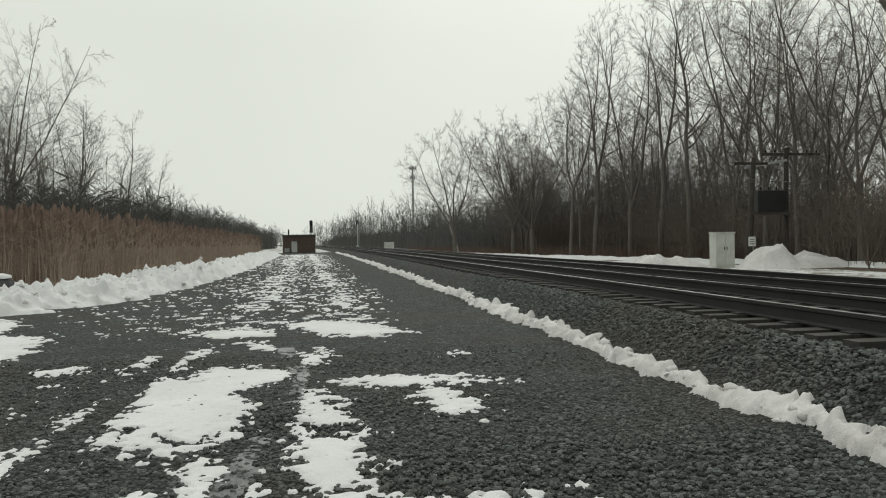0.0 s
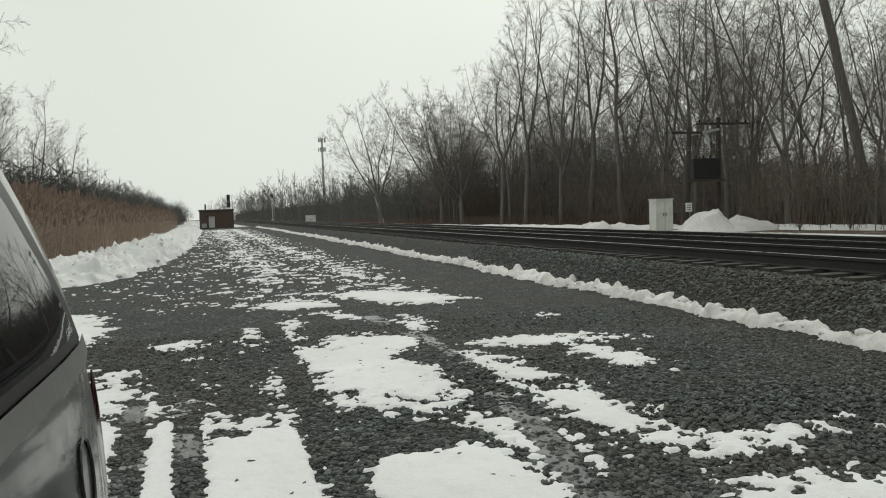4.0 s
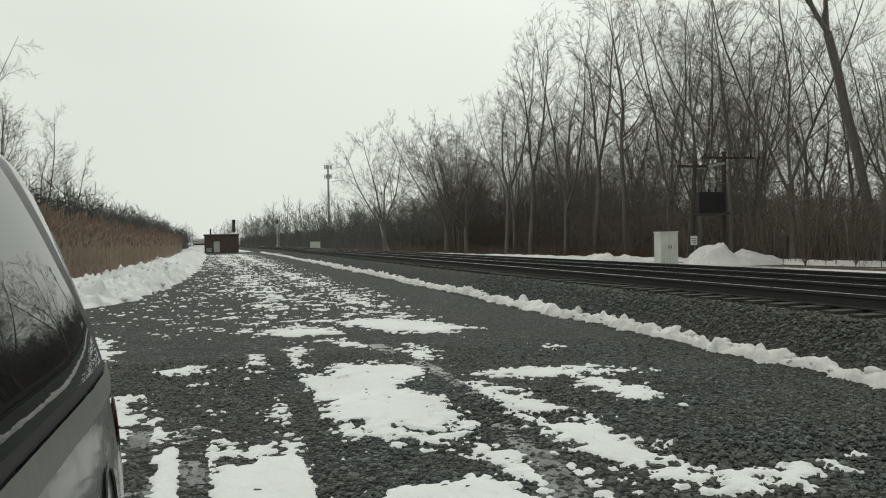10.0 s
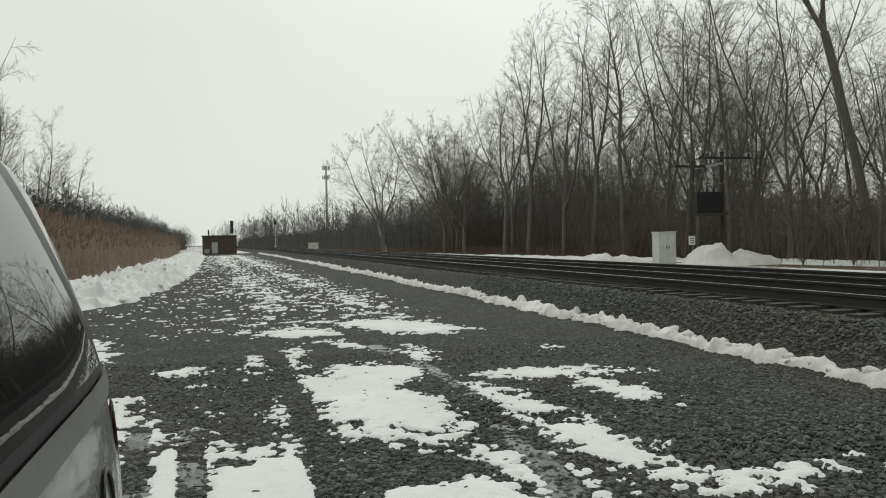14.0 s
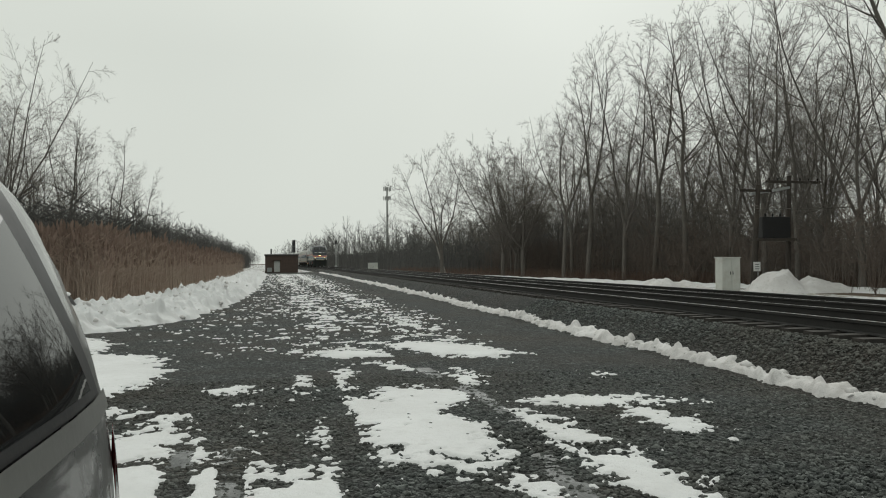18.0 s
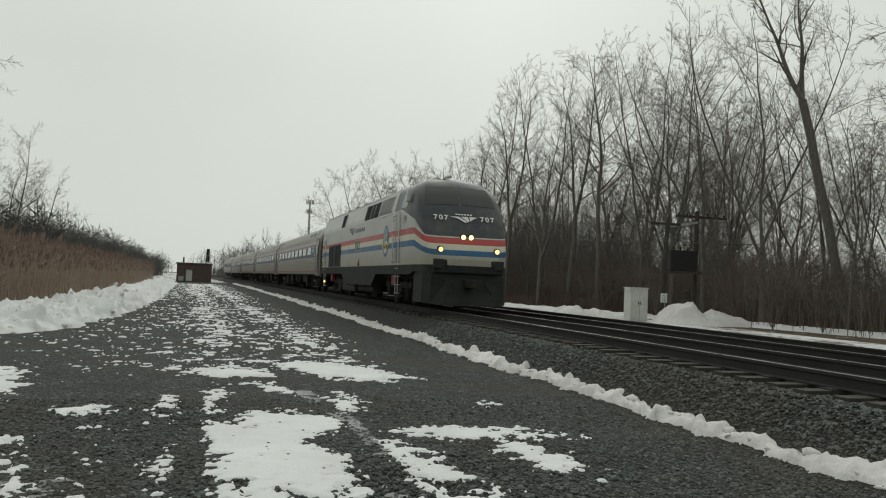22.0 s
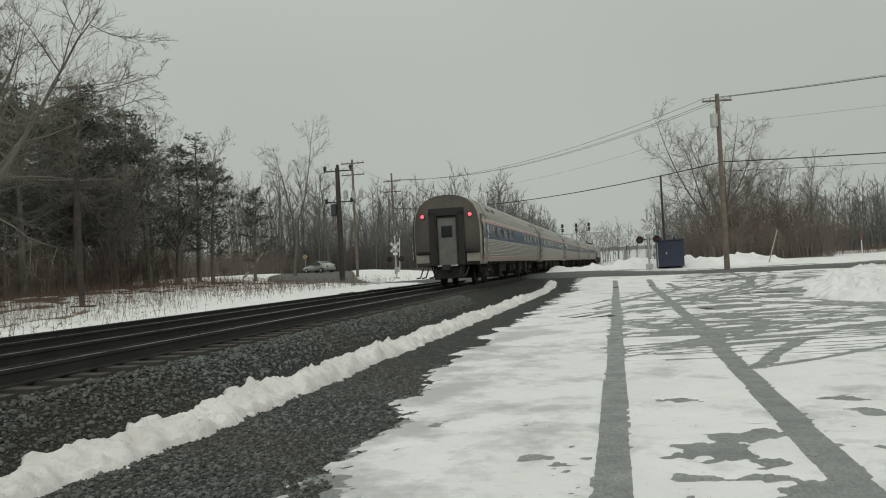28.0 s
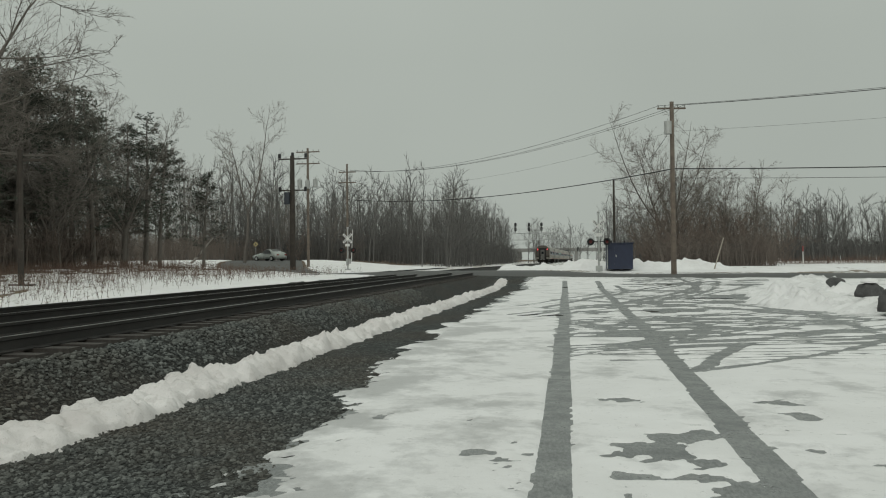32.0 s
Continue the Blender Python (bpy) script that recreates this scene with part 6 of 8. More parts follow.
        part("flag_corner", f2, BLUE_PAINT, fo)
        # lamps on the nose
        for nm, x, u, z, r, mt in (("headlight", 0.13, -0.27, 2.35, 0.075, HEADLIGHT), ("ditch_light", 0.95, -0.52, 1.92, 0.075, DITCH)):
            lm = bmesh.new()
            rod(lm, (side * x, u - 0.02, z), (side * x, u + 0.12, z), r + 0.03, r + 0.05, 16)
            l0 = part(nm, lm, BLACK, loco)
            ln = bmesh.new()
            rod(ln, (side * x, u - 0.035, z), (side * x, u - 0.022, z), r, r, 16)
            part("lens", ln, mt, l0, "lit lamp lens")
        nn = part("nose_number", text_mesh("707", 0.27, 0.004, 0.006), WHITE_PAINT, loco, "white fleet number on the nose")
        nn.matrix_basis = Matrix.Translation((side * 0.80, 0.06, 2.92)) @ pose(0, 0, 0, 55)
        # brake gear boxes under the sill
        for u in (2.6, 16.9):
            rb = bmesh.new()
            box(rb, side * 1.18, side * 1.34, u + 1.55 - .25, u + 1.55 + .25, 0.72, 1.08, 0.02)
            part("valve_box", rb, RED_PART, loco, "red brake valve box")
        for u in (3.55, 17.9):
            yl = bmesh.new()
            box(yl, side * 1.16, side * 1.30, u - .3, u + .3, 0.30, 0.48, 0.03)
            rod(yl, (side * 1.2, u - .5, .35), (side * 1.2, u + .5, .28), 0.05, 0.05, 8)
            part("sander_gear", yl, UNDER, loco)
    seam = bmesh.new()
    for side in (-1, 1):
        for a in ((11.95, 11.96, 1.46, 3.3), (12.75, 12.76, 1.46, 3.3), (11.95, 12.76, 3.3, 3.31), (11.95, 12.76, 1.48, 1.49)):
            box(seam, side * 1.519, side * 1.523, *a)
    part("access_panel", seam, LETTER, loco, "panel seams in the side")
    nose_mark = bmesh.new()
    feathers = [((-.46, 3.04), (-.16, 3.05), (.10, 2.87), (.02, 2.85), (-.22, 2.98)), ((-.10, 3.05), (.14, 3.055), (.17, 2.90), (.12, 2.875)),
                ((.19, 3.055), (.48, 3.05), (.30, 2.97), (.20, 2.90))]
    feathers += [((-.27 + .1 * i, 3.10), (-.20 + .1 * i, 3.10), (-.20 + .1 * i, 3.145), (-.27 + .1 * i, 3.145)) for i in range(6)]
    for pts in feathers:
        nose_mark.faces.new([nose_mark.verts.new((x, float(np.interp(z, NOSE_H[:12], NOSE_U[:12])) - 0.03, z)) for x, z in pts])
    part("nose_mark", nose_mark, WHITE_PAINT, loco, "white wing mark on the nose")
    # pilot, steps, coupler
    pl = bmesh.new()
    loft(pl, [[(-1.42, 0.9, 0.22), (-1.42, 0.9, 1.2), (1.42, 0.9, 1.2), (1.42, 0.9, 0.22)],
              [(-1.42, -0.15, 0.22), (-1.42, -0.15, 1.22), (1.42, -0.15, 1.22), (1.42, -0.15, 0.22)],
              [(-1.25, -0.50, 0.20), (-1.20, -0.46, 1.26), (1.20, -0.46, 1.26), (1.25, -0.50, 0.20)],
              [(-0.85, -0.72, 0.16), (-0.7, -0.50, 0.95), (0.7, -0.50, 0.95), (0.85, -0.72, 0.16)]])
    part("pilot", pl, SKIRT, loco, "black snow-plough pilot")
    for s in (-1, 1):
        hk = bmesh.new()
        box(hk, s * 0.72, s * 1.18, -0.60, -0.40, 1.32, 1.62, 0.02)
        part("lamp_bracket", hk, BLACK, loco)
    co = bmesh.new()
    box(co, -0.16, 0.16, -0.95, -0.3, 0.72, 1.0, 0.04)
    for s in (-1, 1):
        rod(co, (s * 0.5, -0.62, 0.9), (s * 0.72, -0.80, 0.55), 0.035, 0.035, 8)
        rod(co, (s * 1.15, -0.62, 1.05), (s * 0.85, -0.66, 0.95), 0.02, 0.02, 6)
    part("coupler", co, UNDER, loco)
    tank = bmesh.new()
    box(tank, -1.40, 1.40, 11.3, 14.6, 0.30, 1.0, 0.08)
    part("fuel_tank", tank, SKIRT, loco, "dark fuel tank")
    for s in (-1, 1):
        cylr = bmesh.new()
        rod(cylr, (s * 1.2, 7.3, 0.52), (s * 1.2, 9.4, 0.52), 0.2, 0.2, 14)
        part("air_reservoir", cylr, UNDER, loco)
        cylr = bmesh.new()
        box(cylr, s * 1.0, s * 1.3, 9.7, 11.1, 0.35, 0.7, 0.03)
        part("battery_box", cylr, UNDER, loco)
    fl = bmesh.new()
    box(fl, -1.1, 1.1, 0.6, 20.9, 0.95, 1.15)
    part("underframe", fl, UNDER, loco)
    truck(loco, 4.2, 2.74, 0.51, "truck", 0.6)
    truck(loco, 17.0, 2.74, 0.51, "truck", 0.6)
    for u in (3.0, 5.4, 15.8, 18.2):
        mo = bmesh.new()
        box(mo, -0.62, 0.62, u - 0.75, u + 0.75, 0.16, 0.98, 0.10)
        part("traction_motor", mo, UNDER, loco)
    rf = bmesh.new()
    box(rf, -0.5, 0.5, 10.5, 12.0, 4.40, 4.52, 0.03)
    part("exhaust_hatch", rf, LOUVRE, loco)
    for u in (13.4, 15.6, 17.8):
        rf = bmesh.new()
        rod(rf, (0, u, 4.40), (0, u, 4.53), 0.7, 0.7, 20)
        part("roof_fan", rf, LOUVRE, loco)
    hr = bmesh.new()
    for i in range(3):
        rod(hr, (0.1 * i - 0.1, 2.5, 4.52 + .03 * i), (0.1 * i - 0.1, 2.0 + .05 * i, 4.54 + .03 * i), 0.02, 0.06, 8)
    part("horn", hr, GALV, loco)
    rear = bmesh.new()
    box(rear, -0.38, 0.38, 21.18, 21.22, 1.3, 3.2, 0.01)
    part("rear_door", rear, LETTER, loco)
    rw = part("rear_number", text_mesh("707", 0.42, 0.003), LETTER, loco, "fleet number on the end")
    rw.matrix_basis = Matrix.Translation((-0.95, 21.22, 3.35)) @ Matrix(((-1, 0, 0), (0, 0, 1), (0, 1, 0))).to_4x4()
    for s in (-1, 1):
        al = bmesh.new()
        ball(al, (s * 1.49, 19.9, 0.66), 0.05, 10)
        part("step_lamp", al, AMBER, loco, "small amber step lamp")
    return loco


# ---- coaches ----
def fluted():
    k = Nodes("stainless_steel")
    a = k.noise(1.1, 5, 0.65)
    x, u, z = k.sep()
    c = k.mix(k.remap(a, 0.3, 0.7), (0.43, 0.42, 0.39), (0.53, 0.52, 0.485))
    c = k.mix(k.remap(k.noise(5, 5, 0.7, k.mapped((1, 1, 0.1))), 0.45, 0.8, 0, 0.45), c, (0.23, 0.195, 0.145))
    c = k.mix(k.remap(z, 0.9, 2.1, 0.55, 0.05), c, (0.21, 0.175, 0.125))
    return k.done(c, k.remap(a, 0.3, 0.7, 0.40, 0.55), 0.4, 0.5)


STAINLESS = fluted()
BAND_BLUE = plain("faded_blue_band", (0.032, 0.075, 0.14), 0.4, 0, 0.18, 1.2, 30, 0.05, (0.06, 0.08, 0.10))
PIN_RED = plain("red_pinstripe", (0.42, 0.07, 0.065), 0.45, 0, 0.15)
PIN_WHITE = plain("white_pinstripe", (0.58, 0.57, 0.53), 0.45, 0, 0.1)
DOOR_STEEL = plain("dirty_steel_door", (0.30, 0.28, 0.245), 0.5, 0.3, 0.15, 1.5, 25, 0.1, (0.15, 0.125, 0.09))
END_STEEL = plain("grimy_coach_end", (0.085, 0.074, 0.062), 0.65, 0.2, 0.3, 1.2, 22, 0.2, (0.055, 0.05, 0.045))
GREY_DOOR = plain("grimy_grey_door", (0.15, 0.15, 0.14), 0.6, 0.2, 0.25, 2, 22, 0.1, (0.08, 0.07, 0.06))
BELLOWS = plain("black_bellows", (0.022, 0.021, 0.020), 0.8, 0, 0.3)
COACH_GLASS = plain("coach_window_glass", (0.018, 0.022, 0.025), 0.12, 0, 0.3, 1, 20, 0.0, None, 0.5)

SHELL_X = (1.50, 1.54, 1.57, 1.585, 1.59, 1.58, 1.55, 1.48, 1.31, 1.02, 0.58, 0.0)
SHELL_Z = (1.04, 1.10, 1.40, 1.80, 2.20, 2.60, 2.95, 3.28, 3.62, 3.87, 4.04, 4.10)
COACH_LEN = 25.5


def shell_x(z):
    return float(np.interp(z, SHELL_Z, SHELL_X))


def shell_profile():
    """Half a coach's section with its flutes, from the sill to the ridge."""
    dense = []
    for i in range(len(SHELL_X) - 1):
        a, b = Vector((SHELL_X[i], SHELL_Z[i])), Vector((SHELL_X[i + 1], SHELL_Z[i + 1]))
        n = max(1, int((b - a).length / 0.008))
        dense += [a.lerp(b, k / n) for k in range(n)]
    dense.append(Vector((SHELL_X[-1], SHELL_Z[-1])))
    run, out, last = 0.0, [], -1.0
    for k in range(len(dense)):
        p = dense[k]
        run += (p - dense[k - 1]).length if k else 0.0
        d = (dense[min(k + 1, len(dense) - 1)] - dense[max(k - 1, 0)]).normalized()
        n = Vector((d.y, -d.x))
        ribbed = 1.25 < p.y < 2.04 or p.y > 2.98
        pitch = 0.075
        ph = run % pitch / pitch
        if ribbed:
            if run - last > 0.0095:
                off = 0.010 * (math.sin(ph / 0.80 * math.pi) ** 0.3) if ph < 0.80 else -0.030
                out.append(p + n * off)
                last = run
        elif run - last > 0.11 or k in (0, len(dense) - 1):
            out.append(p)
            last = run
    return out


def coach_strip(bm, z0, z1, u0, u1, side, out, nz=4):
    rows = []
    for i in range(nz + 1):
        z = z0 + (z1 - z0) * i / nz
        rows.append([bm.verts.new((side * (shell_x(z) + out), u, z)) for u in (u0, u1)])
    for a, b in zip(rows[:-1], rows[1:]):
        bm.faces.new((a[0], a[1], b[1], b[0]))


FRAME = plain("window_frame_metal", (0.075, 0.09, 0.105), 0.35, 0.4, 0.15)


def window_ring(bm, u0, u1, z0, z1, r, w, side):
    a, b = rounded(u0, u1, z0, z1, r), rounded(u0 + w, u1 - w, z0 + w, z1 - w, r - w * 0.6)
    loft(bm, [[(side * (shell_x(z) + 0.004), u, z) for u, z in a], [(side * (shell_x(z) + 0.028), u, z) for u, z in a],
              [(side * (shell_x(z) + 0.028), u, z) for u, z in b], [(side * (shell_x(z) + 0.006), u, z) for u, z in b]], cap=False)


def build_coach(number):
    tail = number == 5
    coach = thing("passenger_coach", "last coach, fluted stainless with blue band and lit red tail lights" if tail else "fluted stainless coach with blue window band and red pinstripes", "railway coach", "coaches of the train")
    prof = shell_profile()
    bm = bmesh.new()
    ring = [(-p.x, p.y) for p in prof] + [(p.x, p.y) for p in prof[-2::-1]]
    loft(bm, [[(x, u, z) for x, z in ring] for u in (1.45, COACH_LEN - 1.45)], cap=False, closed=False)
    part("body_shell", bm, STAINLESS, coach, "fluted stainless steel shell")
    for end in (0, 1):
        e = bmesh.new()
        sm = list(zip(SHELL_X, SHELL_Z))
        full = [(-x, z) for x, z in sm] + [(x, z) for x, z in sm[-2::-1]]
        us = ((0.12, 0.93), (0.22, 0.965), (0.5, 0.985), (1.45, 1.0))
        rings = []
        for u, k in us:
            uu = u if end == 0 else COACH_LEN - u
            rings.append([(x * k, uu, 0.62 + (z - 0.62) * (0.97 + 0.03 * k) if z > 1.3 else z - 0.10) for x, z in full])
        loft(e, rings)
        v = part("vestibule", e, DOOR_STEEL, coach, "plain steel end of the coach", True)
        v.data.materials.append(END_STEEL)
        for f in v.data.polygons:
            if abs(f.normal.y) > 0.5:
                f.material_index = 1
        u0, u1 = (0.36, 1.16) if end == 0 else (COACH_LEN - 1.16, COACH_LEN - 0.36)
        uc = (u0 + u1) / 2
        for side in (-1, 1):
            fr = bmesh.new()
            coach_strip(fr, 0.98, 3.12, u0, u1, side, 0.004, 8)
            d = part("side_door", fr, DOOR_STEEL, coach, "dirty steel side door")
            dark = bmesh.new()
            coach_strip(dark, 1.0, 3.16, u0 - 0.05, u0, side, 0.012, 8)
            coach_strip(dark, 1.0, 3.16, u1, u1 + 0.05, side, 0.012, 8)
            coach_strip(dark, 3.10, 3.17, u0, u1, side, 0.012, 1)
            part("door_seal", dark, BLACK, d)
            w = bmesh.new()
            coach_strip(w, 2.10, 2.72, uc - 0.22, uc + 0.22, side, 0.016, 4)
            part("door_window", w, COACH_GLASS, d)
            sill = bmesh.new()
            coach_strip(sill, 1.06, 1.10, u0 - 0.05, u1 + 0.05, side, 0.03, 1)
            part("step_edge", sill, GALV, d)
            for u in (u0 - 0.12, u1 + 0.12):
                h = bmesh.new()
                rod(h, (side * (shell_x(1.4) + 0.05), u, 1.25), (side * (shell_x(2.0) + 0.05), u, 2.0), 0.014, 0.014, 6)
                part("grab_rail", h, CHROME, coach)
            mk = bmesh.new()
            ud = (1.85 if end == 0 and not tail else 2.75 if end == 0 else COACH_LEN - 2.45 if not tail else COACH_LEN - 1.85)
            for i in range(3):
                o = 0.28 - 0.20 * i
                pts = [(o + .16, 2.62), (o + .02, 2.46 - .03 * i), (o - .10, 2.36), (o - .16, 2.30), (o - .05, 2.50), (o + .0, 2.60)]
                mk.faces.new([mk.verts.new((side * (shell_x(z) + 0.014), ud + a * (-side), z)) for a, z in pts])
            part("wing_mark", mk, WHITE_PAINT, coach, "white wing mark")
            bars = bmesh.new()
            for i in range(5):
                coach_strip(bars, 2.66, 2.72, ud - 0.28 + i * 0.12, ud - 0.19 + i * 0.12, side, 0.014, 1)
            part("lettering_bars", bars, WHITE_PAINT, coach, "plain white bars in place of lettering")
            for i in range(2):
                dots = bmesh.new()
                ub = (1.62 if end == 0 else COACH_LEN - 1.62) + (0.20 * i if end == 0 else -0.20 * i)
                box(dots, side * (shell_x(2.2) + 0.002), side * (shell_x(2.2) + 0.014), ub - 0.06, ub + 0.06, 2.14, 2.26)
                part("door_sign", dots, WHITE_PAINT, coach, "small white sign")
            vw = bmesh.new()
            uv = 2.05 if end == 0 else COACH_LEN - 2.05
            coach_strip(vw, 3.04, 3.18, uv - 0.24, uv + 0.24, side, 0.024, 2)
            part("upper_window", vw, COACH_GLASS, coach, "small dark upper window")
            for q in (3.0, 4.6):
                hatch = bmesh.new()
                uq = q if end == 0 else COACH_LEN - q
                coach_strip(hatch, 3.40, 3.56, uq - 0.45, uq + 0.45, side, 0.03, 2)
                part("roof_hatch", hatch, LOUVRE, coach)
    for side in (-1, 1):
        b = bmesh.new()
        coach_strip(b, 2.08, 2.80, 1.30, COACH_LEN - 1.30, side, 0.008, 6)
        part("window_band", b, BAND_BLUE, coach, "blue window band")
        for z0, z1, mt, nm in ((2.80, 2.825, PIN_RED, "pinstripe"), (2.825, 2.862, PIN_WHITE, "pinstripe"), (2.862, 2.90, PIN_RED, "pinstripe"), (2.90, 2.93, PIN_WHITE, "pinstripe"), (1.18, 1.225, PIN_RED, "lower_stripe")):
            q = bmesh.new()
            coach_strip(q, z0, z1, 0.15, COACH_LEN - 0.15, side, 0.012, 1)
            part(nm, q, mt, coach)
        starts = (4.6, 6.5, 8.35, 15.1, 17.2, 19.4, 21.6) if tail else [2.4 + 2.25 * i for i in range(9)]
        for u0 in starts:
            u1 = u0 + (1.70 if tail else 1.87)
            f = bmesh.new()
            window_ring(f, u0 - 0.03, u1 + 0.03, 2.235, 2.745, 0.14, 0.03, side)
            w = part("window", f, FRAME, coach, "long dark window in a rounded metal frame")
            lip = bmesh.new()
            coach_strip(lip, 2.222, 2.236, u0 + 0.06, u1 - 0.04, side, 0.030, 1)
            part("sill_lip", lip, PIN_WHITE, w, "thin bright sill line")
            for h in (0, 1):
                p = bmesh.new()
                ua, ub = (u0, (u0 + u1) / 2 - 0.012) if h == 0 else ((u0 + u1) / 2 + 0.012, u1)
                pts = rounded(ua, ub, 2.265, 2.715, 0.11, (h == 0, h == 1))
                p.faces.new([p.verts.new((side * (shell_x(z) + 0.014), u, z)) for u, z in pts])
                part("pane", p, COACH_GLASS, w)
    # end diaphragms
    for end in (0, 1):
        dn = bmesh.new()
        u0, u1 = (-0.26, 0.14) if end == 0 else (COACH_LEN - 0.14, COACH_LEN + 0.26)
        if tail and end == 1:
            u1 = COACH_LEN + 0.02
        for x0, x1, z0, z1 in ((-0.80, -0.52, 0.95, 3.35), (0.52, 0.80, 0.95, 3.35), (-0.80, 0.80, 3.15, 3.5)):
            box(dn, x0, x1, u0, u1, z0, z1, 0.03)
        if not tail or end == 0:
            for s in (-1, 1):
                box(dn, s * 0.85, s * 1.40, u0 + .1, u1, 0.9, 3.4, 0.05)
        part("diaphragm", dn, BELLOWS, coach, "black rubber gangway bellows")
    if tail:
        e = COACH_LEN
        dr = bmesh.new()
        box(dr, -0.42, 0.42, e - 0.16, e - 0.09, 0.95, 3.05, 0.02)
        d = part("end_door", dr, GREY_DOOR, coach, "dirty grey end door")
        dw = bmesh.new()
        box(dw, -0.24, 0.24, e - 0.10, e - 0.075, 2.2, 2.72, 0.03)
        part("pane", dw, COACH_GLASS, d)
        fr = bmesh.new()
        for s in (-1, 1):
            box(fr, s * 0.44, s * 0.52, e - 0.15, e + 0.03, 0.9, 3.3, 0.02)
            rod(fr, (s * 0.62, e - 0.05, 1.0), (s * 0.62, e - 0.05, 2.9), 0.018, 0.018, 6)
            box(fr, s * 0.75, s * 1.42, e - 0.14, e + 0.04, 1.48, 1.60, 0.03)
        part("end_frame", fr, UNDER, coach)
        for s in (-1, 1):
            lm = bmesh.new()
            rod(lm, (s * 1.08, e - 0.13, 3.16), (s * 1.08, e - 0.06, 3.16), 0.10, 0.085, 14)
            l0 = part("marker_light", lm, BLACK, coach)
            ln = bmesh.new()
            rod(ln, (s * 1.08, e - 0.06, 3.16), (s * 1.08, e - 0.05, 3.16), 0.075, 0.075, 14)
            part("lens", ln, MARKER, l0, "lit red marker lens")
            hd = bmesh.new()
            for u, z in ((e - 0.35, 3.86), (e - 0.7, 3.86)):
                box(hd, s * 0.35, s * 0.55, u - .1, u + .1, z - .1, z + 0.12, 0.03)
            part("roof_bracket", hd, UNDER, coach)
        gear = bmesh.new()
        box(gear, -0.62, 0.62, e - 0.75, e - 0.12, 0.36, 0.96, 0.06)
        part("end_gear", gear, UNDER, coach, "dark drawgear under the end")
        for s in (-1, 1):
            cp = bmesh.new()
            box(cp, min(s * 0.84, s * 1.44), max(s * 0.84, s * 1.44), e - 0.13, e - 0.08, 1.08, 1.46, 0.02)
            part("corner_panel", cp, DOOR_STEEL, coach, "dirty pale corner panel")
        sb = bmesh.new()
        box(sb, -0.46, 0.46, e - 0.12, e + 0.05, 0.90, 0.96, 0.01)
        part("door_step", sb, GALV, coach)
        for k, x in enumerate((-0.9, -0.6, 0.55, 0.9, 1.15)):
            hs = bmesh.new()
            rod(hs, (x, e - 0.1, 0.85), (x + 0.1, e + 0.12, 0.45), 0.03, 0.03, 6)
            rod(hs, (x + 0.1, e + 0.12, 0.45), (x + 0.3, e + 0.05, 0.42), 0.03, 0.03, 6)
            part("brake_hose", hs, BELLOWS, coach)
    for u in (-0.25, COACH_LEN + 0.25):
        cp = bmesh.new()
        box(cp, -0.14, 0.14, u - 0.4, u + 0.4, 0.72, 0.98, 0.04)
        part("coupler", cp, UNDER, coach)
    sl = bmesh.new()
    box(sl, -0.32, 0.32, 0.3, COACH_LEN - 0.3, 0.60, 0.92)
    part("centre_sill", sl, UNDER, coach)
    fl = bmesh.new()
    box(fl, -1.15, 1.15, 0.3, COACH_LEN - 0.3, 0.92, 1.08)
    part("underframe", fl, UNDER, coach)
    for u0, u1, z0, z1, w in ((6.4, 7.6, 0.30, 1.0, 1.30), (8.0, 9.2, 0.50, 1.0, 1.20), (10.0, 10.8, 0.28, 1.0, 1.32), (13.5, 14.1, 0.45, 1.0, 1.2), (15.4, 17.2, 0.52, 1.0, 1.15), (18.2, 18.8, 0.26, 1.0, 1.3)):
        q = bmesh.new()
        box(q, -w, w, u0, u1, z0, z1, 0.04)
        part("underfloor_box", q, UNDER, coach)
    for s in (-1, 1):
        tk = bmesh.new()
        rod(tk, (s * 0.95, 11.4, 0.70), (s * 0.95, 12.9, 0.70), 0.25, 0.25, 14)
        part("air_tank", tk, UNDER, coach, "", True)
        for ub in (2.0, 8.6, 14.6, 20.5):
            pp = bmesh.new()
            rod(pp, (s * 1.05, ub, 0.86), (s * 1.05, ub + 3.2, 0.86), 0.03, 0.03, 6)
            part("pipe", pp, UNDER, coach)
    for u in (3.7, COACH_LEN - 3.7):
        truck(coach, u, 2.59, 0.457, "truck", 0.25)
        for s in (-1, 1):
            for e in (-1, 1):
                tr = bmesh.new()
                rod(tr, (s * 1.2, u + e * 1.9, 1.05), (s * 1.2, u + e * 1.1, 0.35), 0.03, 0.03, 6)
                part("truck_brace", tr, UNDER, coach)
            tr = bmesh.new()
            box(tr, s * 1.19, s * 1.24, u - 0.2, u + 0.2, 0.62, 0.68)
            part("truck_plate", tr, PIN_RED, coach, "small red plate")
    return coach


locomotive = build_locomotive()
coach_a = build_coach(1)
coaches = [coach_a] + [copy_thing(coach_a, pose(0, 0, 0)) for _ in range(3)] + [build_coach(5)]
gl = bmesh.new()
ball(gl, (-shell_x(2.5) - 0.02, 23.3, 2.62), 0.05, 8)
part("door_lamp", gl, GREENLAMP, coaches[2], "small green door lamp")

# ---- lineside buildings, signals and boxes ahead ----
def gz(x, y):
    return float(ground_z(x, y))


